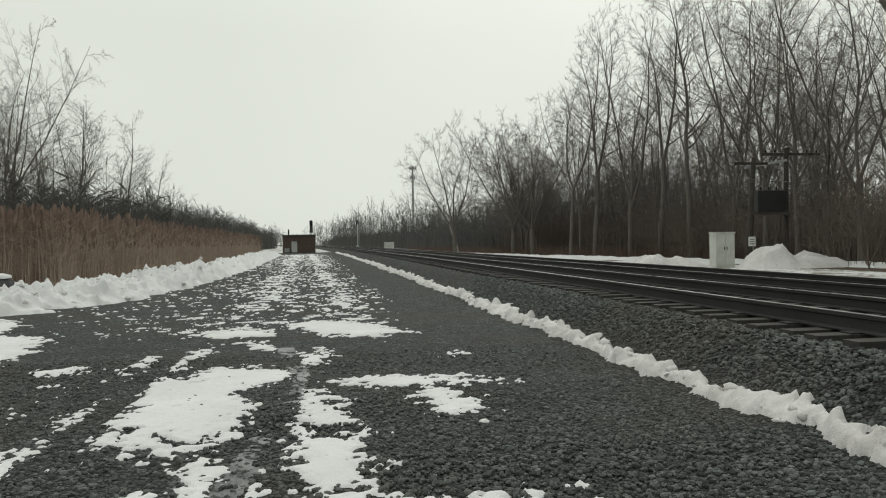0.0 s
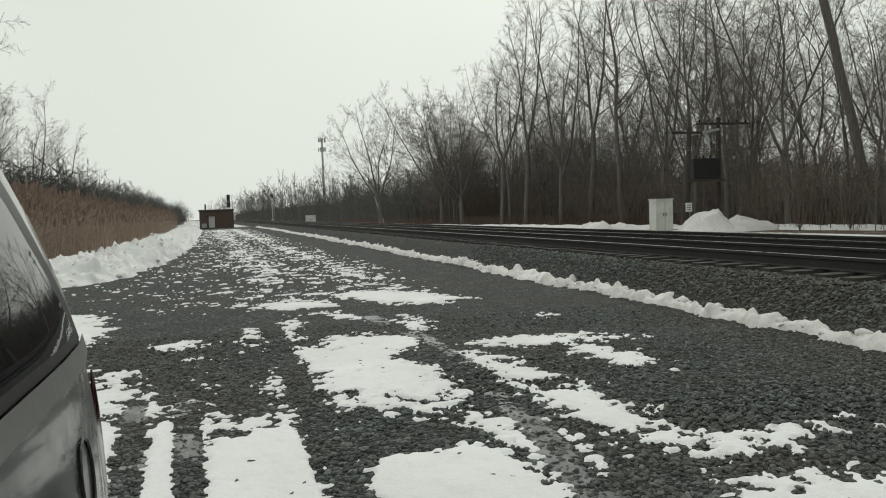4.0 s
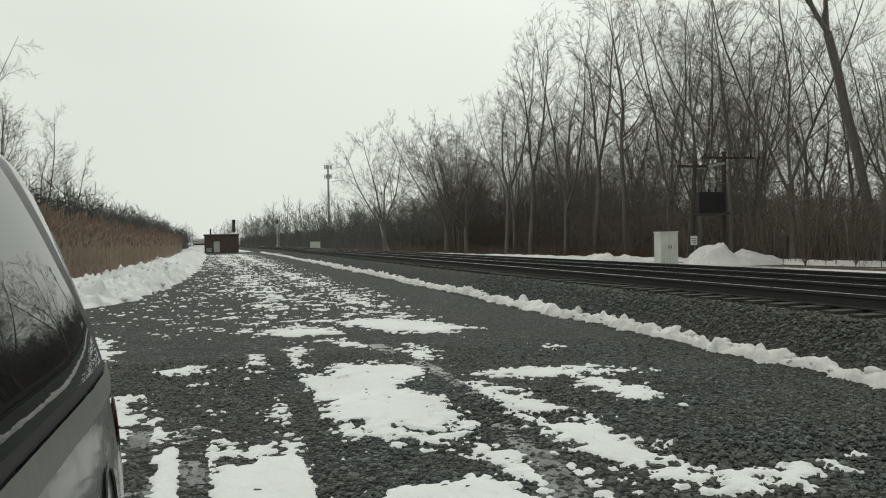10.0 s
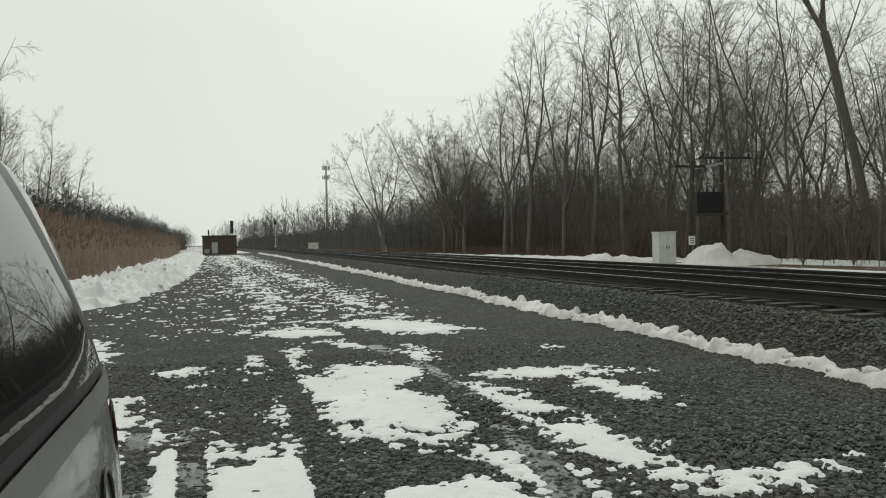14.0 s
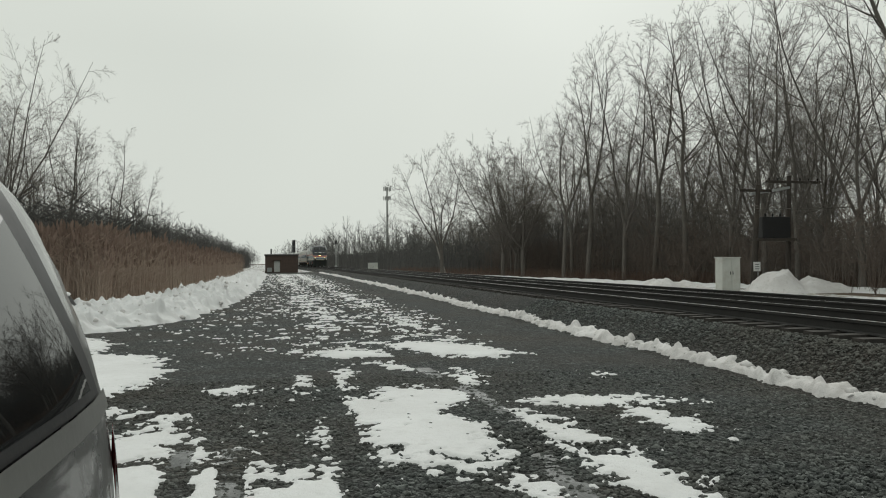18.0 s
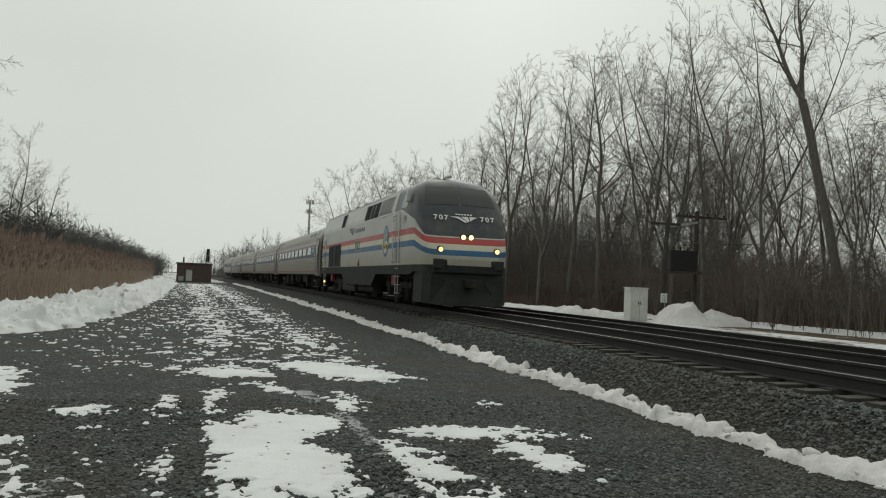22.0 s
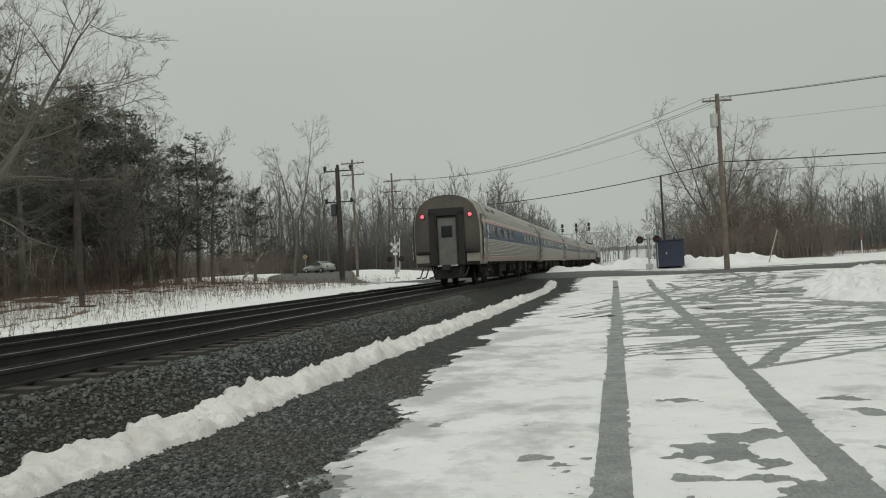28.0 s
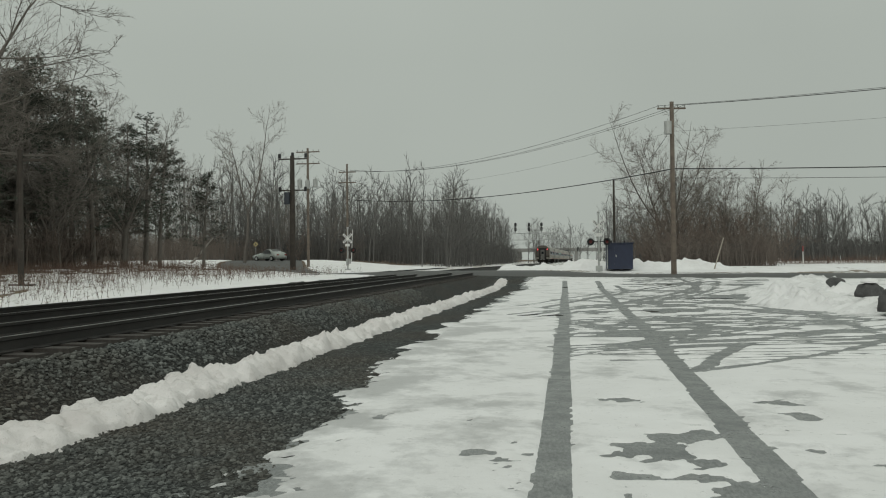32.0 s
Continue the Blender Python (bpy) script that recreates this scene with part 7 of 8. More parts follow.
def build_hut():
    hut = thing("signal_hut", "small flat-roofed dark brick railway hut with a white door", "hut", at=pose(-3.72, 136.0, 0.05))
    bm = bmesh.new()
    loft(bm, [[(-2.72, 0, z), (2.72, 0, z), (2.72, 7, z), (-2.72, 7, z)] for z in (-0.3, 2.80)])
    part("wall", bm, BRICK, hut, "dark red brick walls")
    bm = bmesh.new()
    box(bm, -2.85, 2.85, -0.12, 7.12, 2.80, 3.06, 0.03)
    part("roof", bm, plain("tar_roof_edge", (0.09, 0.08, 0.075), 0.8), hut, "flat roof with a dark edge")
    bm = bmesh.new()
    box(bm, -2.8, 2.8, 0.0, 7.0, 3.06, 3.09)
    part("roof_snow", bm, SNOW, hut)
    bm = bmesh.new()
    box(bm, -1.25, -0.30, -0.05, 0.06, 0.1, 1.98)
    d = part("door", bm, TRIM, hut, "white door")
    bm = bmesh.new()
    box(bm, -0.42, -0.36, -0.08, -0.05, 1.0, 1.1)
    part("handle", bm, BLACK, d)
    bm = bmesh.new()
    box(bm, -1.5, -0.1, -0.30, 0.0, 2.05, 2.12)
    part("door_hood", bm, BRICK, hut)
    bm = bmesh.new()
    box(bm, -2.4, -1.6, -0.5, -0.02, 0.1, 0.8, 0.03)
    part("meter_box", bm, GALV, hut)
    bm = bmesh.new()
    box(bm, 2.73, 2.9, 0.5, 1.1, 1.2, 1.9, 0.02)
    part("wall_lamp", bm, TRIM, hut)
    bm = bmesh.new()
    rod(bm, (-1.75, 1.5, 3.0), (-1.75, 1.5, 4.0), 0.14, 0.12, 10)
    part("chimney_pipe", bm, BLACK, hut)
    bm = bmesh.new()
    for x in (-1.1, -0.4):
        rod(bm, (x, 3, 3.0), (x, 3, 3.4), 0.05, 0.05, 6)
    part("vent_pipe", bm, GALV, hut)


def signal_mast(x, y, top, heads, label, lattice=False, base=None):
    z = gz(x, y) if base is None else base
    m = thing("signal_mast", label, "railway signal", at=pose(x, y, z))
    bm = bmesh.new()
    rod(bm, (0, 0, 0), (0, 0, top - z), 0.10, 0.09, 10)
    if lattice:
        for s in (0.25, 0.55):
            rod(bm, (s, 0.1, 0), (s, 0.1, top - z - 0.8), 0.02, 0.02, 5)
        for k in range(int((top - z - 1) / 0.4)):
            rod(bm, (0.25, 0.1, 0.3 + k * 0.4), (0.55, 0.1, 0.3 + k * 0.4), 0.015, 0.015, 5)
    part("mast", bm, GALV, m)
    bm = bmesh.new()
    box(bm, -0.3, 0.3, -0.3, 0.3, 0, 0.9, 0.03)
    part("base_box", bm, GALV, m)
    for hz in heads:
        bm = bmesh.new()
        box(bm, -0.27, 0.27, -0.08, 0.06, hz - z - 0.55, hz - z + 0.55, 0.12)
        h = part("signal_head", bm, BLACK, m, "black signal head")
        for k in (-0.32, 0, 0.32):
            bm = bmesh.new()
            rod(bm, (0, -0.08, hz - z + k), (0, -0.32, hz - z + k + 0.02), 0.11, 0.12, 10, False)
            part("lamp_hood", bm, BLACK, h)


def build_cabinet(x0, x1, y, depth, z0, z1, label):
    c = thing("equipment_cabinet", label, "cabinet", at=pose((x0 + x1) / 2, y, z0))
    w, h = x1 - x0, z1 - z0
    bm = bmesh.new()
    box(bm, -w / 2, w / 2, 0, depth, 0, h - 0.06, 0.02)
    part("body", bm, CABINET, c)
    bm = bmesh.new()
    box(bm, -w / 2 - 0.05, w / 2 + 0.05, -0.06, depth + 0.05, h - 0.06, h, 0.015)
    part("lid", bm, CABINET, c)
    for s in (0, 1):
        bm = bmesh.new()
        a = -w / 2 + 0.04 + s * (w / 2 - 0.02)
        box(bm, a, a + w / 2 - 0.06, -0.03, 0.0, 0.12, h - 0.16, 0.008)
        d = part("door", bm, CABINET, c)
        bm = bmesh.new()
        box(bm, (a + w / 2 - 0.14) if s == 0 else a + 0.04, (a + w / 2 - 0.10) if s == 0 else a + 0.08, -0.06, -0.03, h * 0.5, h * 0.5 + 0.18)
        part("handle", bm, BLACK, d)


def line_post(name, x, y, z0, z1, dx, label, group):
    p = thing(name, label, "post", group, at=pose(x, y, z0))
    bm = bmesh.new()
    rod(bm, (0, 0, -0.4), (dx, 0, z1 - z0), 0.17, 0.13, 10)
    part("pole", bm, DARK_WOOD, p)
    return p


def build_line_posts():
    g = "old line posts by the track"
    a = line_post("line_post", 24.62, 43.0, gz(24.6, 43), 6.1, 0.5, "old dark timber post leaning, with a crossarm and small sign", g)
    bm = bmesh.new()
    box(bm, -0.7, 1.35, -0.06, 0.06, 5.95, 6.10, 0.01)
    part("crossarm", bm, DARK_WOOD, a)
    bm = bmesh.new()
    box(bm, -0.02, 0.42, -0.22, -0.19, 1.2, 1.75)
    s = part("sign_plate", bm, WHITE_SIGN, a, "small faded white plate")
    bm = bmesh.new()
    for k in range(3):
        box(bm, 0.06, 0.34, -0.226, -0.222, 1.32 + k * 0.13, 1.36 + k * 0.13)
    part("bars", bm, LETTER, s)
    bm = bmesh.new()
    rod(bm, (0.25, -0.22, 0), (0.25, -0.22, 1.3), 0.025, 0.025, 6)
    part("conduit", bm, GALV, a)
    b = line_post("line_post", 27.36, 43.5, gz(27.4, 43.5), 6.75, 0.15, "old dark timber post with a long crossarm", g)
    bm = bmesh.new()
    box(bm, -1.4, 2.3, -0.06, 0.06, 6.55, 6.70, 0.01)
    part("crossarm", bm, DARK_WOOD, b)
    for k in (-1.2, -0.6, 0.9, 1.5, 2.1):
        bm = bmesh.new()
        rod(bm, (k, 0, 6.70), (k, 0, 6.86), 0.035, 0.05, 8)
        part("insulator", bm, GLASS_DARK, b)
    bm = bmesh.new()
    loft(bm, [[(-2.55, -0.15, 5.75), (-2.55, -0.03, 5.75), (-2.55, -0.03, 5.9), (-2.55, -0.15, 5.9)], [(0.1, -0.15, 6.2), (0.1, -0.03, 6.2), (0.1, -0.03, 6.35), (0.1, -0.15, 6.35)]])
    part("brace", bm, GALV, b, "pale sloping brace")
    bx = thing("line_box", "black equipment box on a timber shelf between two posts", "equipment box", at=pose(26.1, 43.15, 2.75))
    bm = bmesh.new()
    box(bm, -0.85, 0.98, -0.35, 0.30, 0.16, 1.45, 0.04)
    part("box_body", bm, BLACK, bx)
    bm = bmesh.new()
    box(bm, -1.25, 1.35, -0.42, 0.38, 0.0, 0.16, 0.02)
    part("shelf", bm, DARK_WOOD, bx)
    for x in (-0.5, 0.0, 0.5):
        bm = bmesh.new()
        rod(bm, (x, -0.05, 1.4), (x, -0.05, 1.66), 0.06, 0.05, 8)
        part("bushing", bm, BLACK, bx)
    for x in (-0.95, 1.05):
        bm = bmesh.new()
        rod(bm, (x, 0.0, -0.02), (x * 1.25, 0.0, -3.05), 0.05, 0.05, 6)
        part("shelf_strut", bm, DARK_WOOD, bx)


def build_tower():
    x, y = 44.5, 382.0
    t = thing("phone_mast", "distant steel phone mast with antenna panels", "phone mast", at=pose(x, y, gz(x, y)))
    bm = bmesh.new()
    rod(bm, (0, 0, -0.5), (0, 0, 38.5), 0.75, 0.42, 12)
    part("pole", bm, GALV, t)
    for z, n in ((37.6, 9), (33.0, 6)):
        bm = bmesh.new()
        for k in range(n):
            a = 6.2832 * k / n
            rod(bm, (0, 0, z), (1.6 * math.cos(a), 1.6 * math.sin(a), z), 0.06, 0.06, 5)
        f = part("antenna_frame", bm, GALV, t)
        for k in range(n):
            a = 6.2832 * k / n
            bm = bmesh.new()
            box(bm, 1.7 * math.cos(a) - 0.16, 1.7 * math.cos(a) + 0.16, 1.7 * math.sin(a) - 0.16, 1.7 * math.sin(a) + 0.16, z - 1.0, z + 1.0, 0.03)
            part("antenna_panel", bm, GALV, f)


def boulder(x, y, z, rx, ry, rz, seed, label, snow=True):
    rnd = random.Random(seed)
    b = thing("boulder", label, "boulder", "boulders at the edge of the car park", at=pose(x, y, z, 0, 0, rnd.uniform(0, 180)))
    bm = bmesh.new()
    bmesh.ops.create_icosphere(bm, subdivisions=4, radius=1.0)
    for v in bm.verts:
        n = v.co.normalized()
        q = 1 + 0.35 * (noise.noise(n * 1.6 + Vector((seed * 3.1, 0, 0)))) + 0.10 * noise.noise(n * 5 + Vector((0, seed, 0)))
        q = max(0.6, min(q, 1.1))
        v.co = Vector((n.x * rx * q, n.y * ry * q, max(-0.3, n.z * q) * rz))
    part("rock", bm, ROCK, b, "", True)
    if snow:
        bm = bmesh.new()
        bmesh.ops.create_icosphere(bm, subdivisions=3, radius=1.0)
        for v in bm.verts:
            n = v.co.normalized()
            q = 1 + 0.2 * noise.noise(n * 2 + Vector((seed, 1, 2)))
            v.co = Vector((n.x * rx * 0.62 * q, n.y * ry * 0.62 * q, rz * 0.93 + max(-0.1, n.z) * 0.13 * q))
        part("snow_cap", bm, SNOW, b, "cap of snow", True)


build_hut()
signal_mast(-1.68, 139.5, 5.6, (5.05, 3.95), "black two-headed signal behind the hut")
signal_mast(8.97, 198.0, 7.2, (6.7,), "railway signal mast with ladder beside the tracks", True)
build_cabinet(22.68, 23.85, 43.0, 0.8, -0.27, 1.80, "tall pale grey steel cabinet beside the tracks")
build_cabinet(10.45, 11.95, 131.0, 1.4, -0.05, 1.58, "low pale grey steel cabinet beside the tracks")
build_line_posts()
build_tower()
boulder(-9.85, 22.6, 0.22, 0.75, 0.6, 0.66, 1, "dark grey boulder with a cap of snow")
boulder(-8.55, 22.8, 0.20, 0.46, 0.45, 0.62, 2, "small dark boulder with a cap of snow")
boulder(-12.2, 22.5, 0.16, 0.75, 0.6, 0.72, 3, "boulder nearly covered by snow")
boulder(-10.4, -29.0, 0.50, 0.42, 0.38, 0.38, 4, "grey boulder sunk in a snow bank", False)
boulder(-10.4, -26.0, 0.42, 0.42, 0.38, 0.42, 5, "grey boulder with snow on top in a snow bank")
boulder(-10.0, -22.6, 0.30, 0.6, 0.45, 0.55, 6, "large grey boulder in a snow bank", False)


# ---- the level crossing behind ----
def crossing_signal(x, y, z0, label):
    s = thing("crossing_signal", label, "crossing signal", "level crossing signals", at=pose(x, y, z0))
    bm = bmesh.new()
    rod(bm, (0, 0, -0.2), (0, 0, 4.35), 0.075, 0.07, 12)
    box(bm, -0.25, 0.25, -0.25, 0.25, -0.15, 0.25, 0.03)
    part("mast", bm, GALV, s)
    for a in (45, -45):
        bm = bmesh.new()
        box(bm, -0.62, 0.62, 0.09, 0.11, -0.115, 0.115)
        o = part("crossbuck_blade", bm, WHITE_SIGN, s, "white crossbuck blade")
        o.matrix_basis = pose(0, 0.02 if a > 0 else 0.0, 3.30, 0, a, 0)
        bm = bmesh.new()
        for k in range(8):
            if k not in (3, 4):
                box(bm, -0.54 + k * 0.14, -0.46 + k * 0.14, 0.111, 0.114, -0.06, 0.06)
        part("bars", bm, LETTER, o)
    bm = bmesh.new()
    box(bm, -0.24, 0.24, 0.09, 0.11, 2.50, 2.76)
    part("number_plate", bm, WHITE_SIGN, s)
    bm = bmesh.new()
    rod(bm, (-0.75, 0, 2.12), (0.75, 0, 2.12), 0.035, 0.035, 8)
    arm = part("lamp_arm", bm, BLACK, s)
    for d in (-0.62, 0.62):
        bm = bmesh.new()
        rod(bm, (d, 0.06, 2.10), (d, 0.10, 2.10), 0.28, 0.28, 24)
        t = part("lamp_disc", bm, BLACK, arm, "round black lamp backing")
        bm = bmesh.new()
        rod(bm, (d, 0.10, 2.10), (d, 0.34, 2.13), 0.14, 0.15, 14, False)
        part("lamp_hood", bm, BLACK, t)
        bm = bmesh.new()
        rod(bm, (d, 0.10, 2.10), (d, 0.115, 2.10), 0.12, 0.12, 14)
        part("lens", bm, RED_PART, t)
    bm = bmesh.new()
    ball(bm, (0, 0, 4.38), 0.13, 12, (1, 1, 0.7))
    part("bell", bm, GALV, s)
    bm = bmesh.new()
    box(bm, -0.22, 0.22, -0.45, -0.08, 0.75, 1.25, 0.04)
    part("gate_motor", bm, GALV, s)
    bm = bmesh.new()
    rod(bm, (-0.3, -0.3, 1.0), (-0.42, -0.3, 4.2), 0.045, 0.03, 8)
    part("gate_arm", bm, WHITE_SIGN, s, "raised gate arm")


crossing_signal(-3.97, -62.3, 0.86, "level crossing mast with crossbuck and unlit lamps")
crossing_signal(20.3, -78.0, 0.66, "level crossing mast with crossbuck beside a snowy drive")


def build_blue_box():
    b = thing("crossing_bungalow", "dark blue steel equipment bungalow on the snowy verge", "equipment hut", at=pose(-5.6, -63.0, 0.82))
    bm = bmesh.new()
    box(bm, -1.0, 1.0, -1.6, 0, 0, 1.98, 0.03)
    part("body", bm, BLUE_BOX, b)
    bm = bmesh.new()
    box(bm, -1.06, 1.06, -1.66, 0.06, 1.98, 2.07, 0.02)
    part("roof", bm, BLUE_BOX, b)
    bm = bmesh.new()
    box(bm, -0.45, 0.42, 0.0, 0.02, 0.12, 1.88)
    d = part("door", bm, BLUE_BOX, b)
    bm = bmesh.new()
    box(bm, 0.26, 0.32, 0.02, 0.06, 0.95, 1.12)
    part("handle", bm, GALV, d)
    for x in (-0.4, 0.35, 0.6):
        bm = bmesh.new()
        rod(bm, (x, -0.6, 2.05), (x, -0.6, 2.25), 0.09, 0.07, 10)
        part("roof_vent", bm, BLACK, b)
    bm = bmesh.new()
    rod(bm, (0.95, 0.05, 0), (0.95, 0.05, 2.3), 0.03, 0.03, 6)
    part("conduit", bm, GALV, b)


build_blue_box()


def utility_pole(x, y, z0, z1, arms, r, label, extras=(), mat=POLE_WOOD, turn=0.0, lean=0.0):
    p = thing("utility_pole", label, "utility pole", "utility poles by the crossing", at=pose(x, y, z0, 0, lean, turn))
    h = z1 - z0
    bm = bmesh.new()
    rod(bm, (0, 0, -0.4), (0, 0, h), r, r * 0.72, 12)
    part("pole", bm, mat, p)
    for z, w in arms:
        bm = bmesh.new()
        box(bm, -w / 2, w / 2, -0.14, -0.03, h - z - 0.06, h - z + 0.06, 0.01)
        a = part("crossarm", bm, mat, p)
        for k in (-0.92, -0.45, 0.45, 0.92):
            bm = bmesh.new()
            rod(bm, (k * w / 2, -0.085, h - z + 0.06), (k * w / 2, -0.085, h - z + 0.24), 0.035, 0.06, 8)
            part("insulator", bm, GALV, a)
        bm = bmesh.new()
        rod(bm, (-w * 0.3, -0.08, h - z), (0, -0.05, h - z - w * 0.3), 0.02, 0.02, 5)
        rod(bm, (w * 0.3, -0.08, h - z), (0, -0.05, h - z - w * 0.3), 0.02, 0.02, 5)
        part("arm_brace", bm, GALV, a)
    for kind, dx, z in extras:
        bm = bmesh.new()
        if kind == "can":
            rod(bm, (dx, 0.1, h - z - 0.5), (dx, 0.1, h - z + 0.4), 0.26, 0.26, 14)
            rod(bm, (dx, 0.1, h - z + 0.4), (dx, 0.1, h - z + 0.6), 0.06, 0.04, 8)
            part("transformer", bm, GALV, p, "grey transformer can")
        elif kind == "box":
            box(bm, dx - 0.25, dx + 0.25, 0.05, 0.45, h - z - 0.6, h - z + 0.6, 0.04)
            part("switch_box", bm, LOUVRE, p)
        else:
            box(bm, dx - 0.12, dx + 0.12, -0.25, 0.0, h - z - 0.2, h - z + 0.25, 0.04)
            part("switch_gear", bm, BLACK, p)
    return p


utility_pole(-8.95, -57.8, 0.70, 12.7, ((0.45, 2.0),), 0.20, "tall brown timber utility pole with one crossarm and transformer", (("can", 0.32, 1.8),), turn=8)
utility_pole(-5.45, -66.9, 0.80, 8.2, (), 0.11, "slim dark pole behind the bungalow", mat=DARK_WOOD)
utility_pole(25.05, -75.0, 0.60, 12.1, ((0.3, 2.9), (3.4, 2.7)), 0.30, "stout dark utility pole with two crossarms of switch gear", (("gear", -1.35, 0.0), ("gear", 0.0, -0.1), ("gear", 1.35, 0.0), ("gear", -1.3, 3.3), ("gear", 1.3, 3.3), ("box", 0.45, 4.2)), DARK_WOOD)
utility_pole(26.75, -85.0, 1.0, 14.3, ((0.4, 2.7), (1.7, 2.7)), 0.17, "utility pole with two crossarms and grey transformers", (("can", -0.9, 3.9), ("can", 0.0, 4.0), ("can", 0.9, 3.9)))
utility_pole(25.0, -95.0, 0.8, 13.7, ((1.0, 2.2), (2.3, 2.3)), 0.16, "pale utility pole with two crossarms")
old = thing("old_pole", "bare dark brown pole beside the ballast", "pole", at=pose(23.24, -33.0, gz(23.24, -33)))
bm = bmesh.new()
rod(bm, (0, 0, -0.3), (0.05, 0, 6.3), 0.13, 0.11, 10)
part("pole", bm, DARK_WOOD, old)
bm = bmesh.new()
box(bm, -1.0, 1.5, -0.05, 0.05, 5.75, 5.85)
part("crossarm", bm, DARK_WOOD, old)
bm = bmesh.new()
box(bm, -0.6, 0.6, -0.25, 0.1, 0.0, 0.16, 0.03)
part("base_timber", bm, DARK_WOOD, old)


def cable(a, b, sag, r, label, group="overhead cables"):
    a, b = Vector(a), Vector(b)
    cu = Wood()
    pts = [a.lerp(b, k / 24) - Vector((0, 0, sag * 4 * (k / 24) * (1 - k / 24))) for k in range(25)]
    cu.tube(pts, [r] * 25, 5)
    tagged(new("cable", cu.mesh("cable", WIRE)), label, "cable", group)


for d in (-0.9, -0.4, 0.9):
    cable((-8.95 + d, -57.8, 12.45), (25.0 + d, -95.0, 12.9), 1.6, 0.014, "thin overhead power line")
    cable((-8.95 + d, -57.8, 12.45), (-44 + d, -42.0, 12.2), 0.4, 0.014, "thin overhead power line")
cable((-8.95, -57.8, 10.6), (25.0, -95.0, 11.0), 1.4, 0.007, "thin black overhead power wire")
cable((-8.95, -57.8, 10.6), (-44, -42.0, 10.4), 0.4, 0.007, "thin black overhead power wire")
cable((-8.95, -57.8, 7.95), (25.0, -95.0, 9.3), 1.0, 0.035, "thick black overhead cable")
cable((-8.95, -57.8, 7.95), (-44, -42.0, 6.1), 0.2, 0.035, "thick black overhead cable")
cable((-8.95, -57.8, 7.3), (-44, -42.0, 5.5), 0.2, 0.015, "thin overhead telephone wire")
cable((-8.95, -57.8, 10.9), (-5.45, -66.9, 8.1), 0.9, 0.012, "thin service wire to a slim pole")
cable((25.05, -75.0, 11.9), (26.75, -85.0, 13.9), 0.2, 0.012, "thin wire between utility poles")
cable((26.75, -85.0, 13.9), (25.0, -95.0, 12.7), 0.3, 0.012, "thin wire between utility poles")
cable((25.05, -75.0, 8.8), (23.24, -33.0, 6.3), 1.2, 0.012, "thin wire along the tracks")
utility_pole(-44, -42.0, gz(-44, -42), 12.6, ((0.45, 2.0),), 0.2, "timber utility pole along the road")


def build_gantry():
    y = -200.0
    g = thing("signal_gantry", "grey lattice cantilever gantry carrying three signals over the tracks", "signal gantry", at=pose(0, y, 0.2))
    for x in (-0.25, 0.55):
        bm = bmesh.new()
        for dy in (-0.4, 0.4):
            rod(bm, (x, dy, 0), (x, dy, 8.3), 0.07, 0.07, 6)
        for k in range(10):
            rod(bm, (x, -0.4, 0.8 * k), (x, 0.4, 0.8 * k + 0.8), 0.035, 0.035, 5)
        part("leg", bm, GALV, g)
    bm = bmesh.new()
    for z in (6.5, 8.2):
        for dy in (-0.5, 0.5):
            rod(bm, (-0.4, dy, z), (10.8, dy, z), 0.07, 0.07, 6)
    for k in range(8):
        x = -0.2 + k * 1.38
        rod(bm, (x, -0.5, 6.5), (x + 1.3, -0.5, 8.2), 0.04, 0.04, 5)
        rod(bm, (x, 0.5, 6.5), (x, 0.5, 8.2), 0.04, 0.04, 5)
        rod(bm, (x, -0.5, 6.5), (x, -0.5, 8.2), 0.04, 0.04, 5)
    part("truss", bm, GALV, g)
    bm = bmesh.new()
    for k in range(9):
        rod(bm, (-0.2 + k * 1.35, 0.6, 8.2), (-0.2 + k * 1.35, 0.6, 9.2), 0.025, 0.025, 5)
    rod(bm, (-0.2, 0.6, 9.2), (10.7, 0.6, 9.2), 0.03, 0.03, 5)
    part("walkway_rail", bm, GALV, g)
    for x in (10.3, 6.9, 3.8):
        bm = bmesh.new()
        rod(bm, (x, 0.3, 8.2), (x, 0.3, 10.9), 0.06, 0.06, 6)
        m = part("signal_post", bm, BLACK, g)
        for z in (9.2, 10.3):
            bm = bmesh.new()
            box(bm, x - 0.3, x + 0.3, 0.3, 0.45, z - 0.45, z + 0.45, 0.12)
            part("signal_head", bm, BLACK, m, "black signal head")


build_gantry()
signal_mast(-5.0, -190.0, 4.6, (4.1,), "low railway signal beyond the crossing", False, 0.5)


def build_overpass():
    o = thing("road_overpass", "distant concrete road bridge over the railway", "bridge", at=pose(-10, -480, 0))
    conc = plain("bridge_concrete", (0.26, 0.26, 0.25), 0.85, 0, 0.15)
    bm = bmesh.new()
    box(bm, -70, 90, -6, 6, 6.6, 8.6, 0.05)
    part("deck", bm, conc, o)
    for x in (-30, 0, 34, 60):
        bm = bmesh.new()
        box(bm, x - 1.2, x + 1.2, -5, 5, -0.5, 6.6, 0.05)
        part("pier", bm, conc, o)


build_overpass()


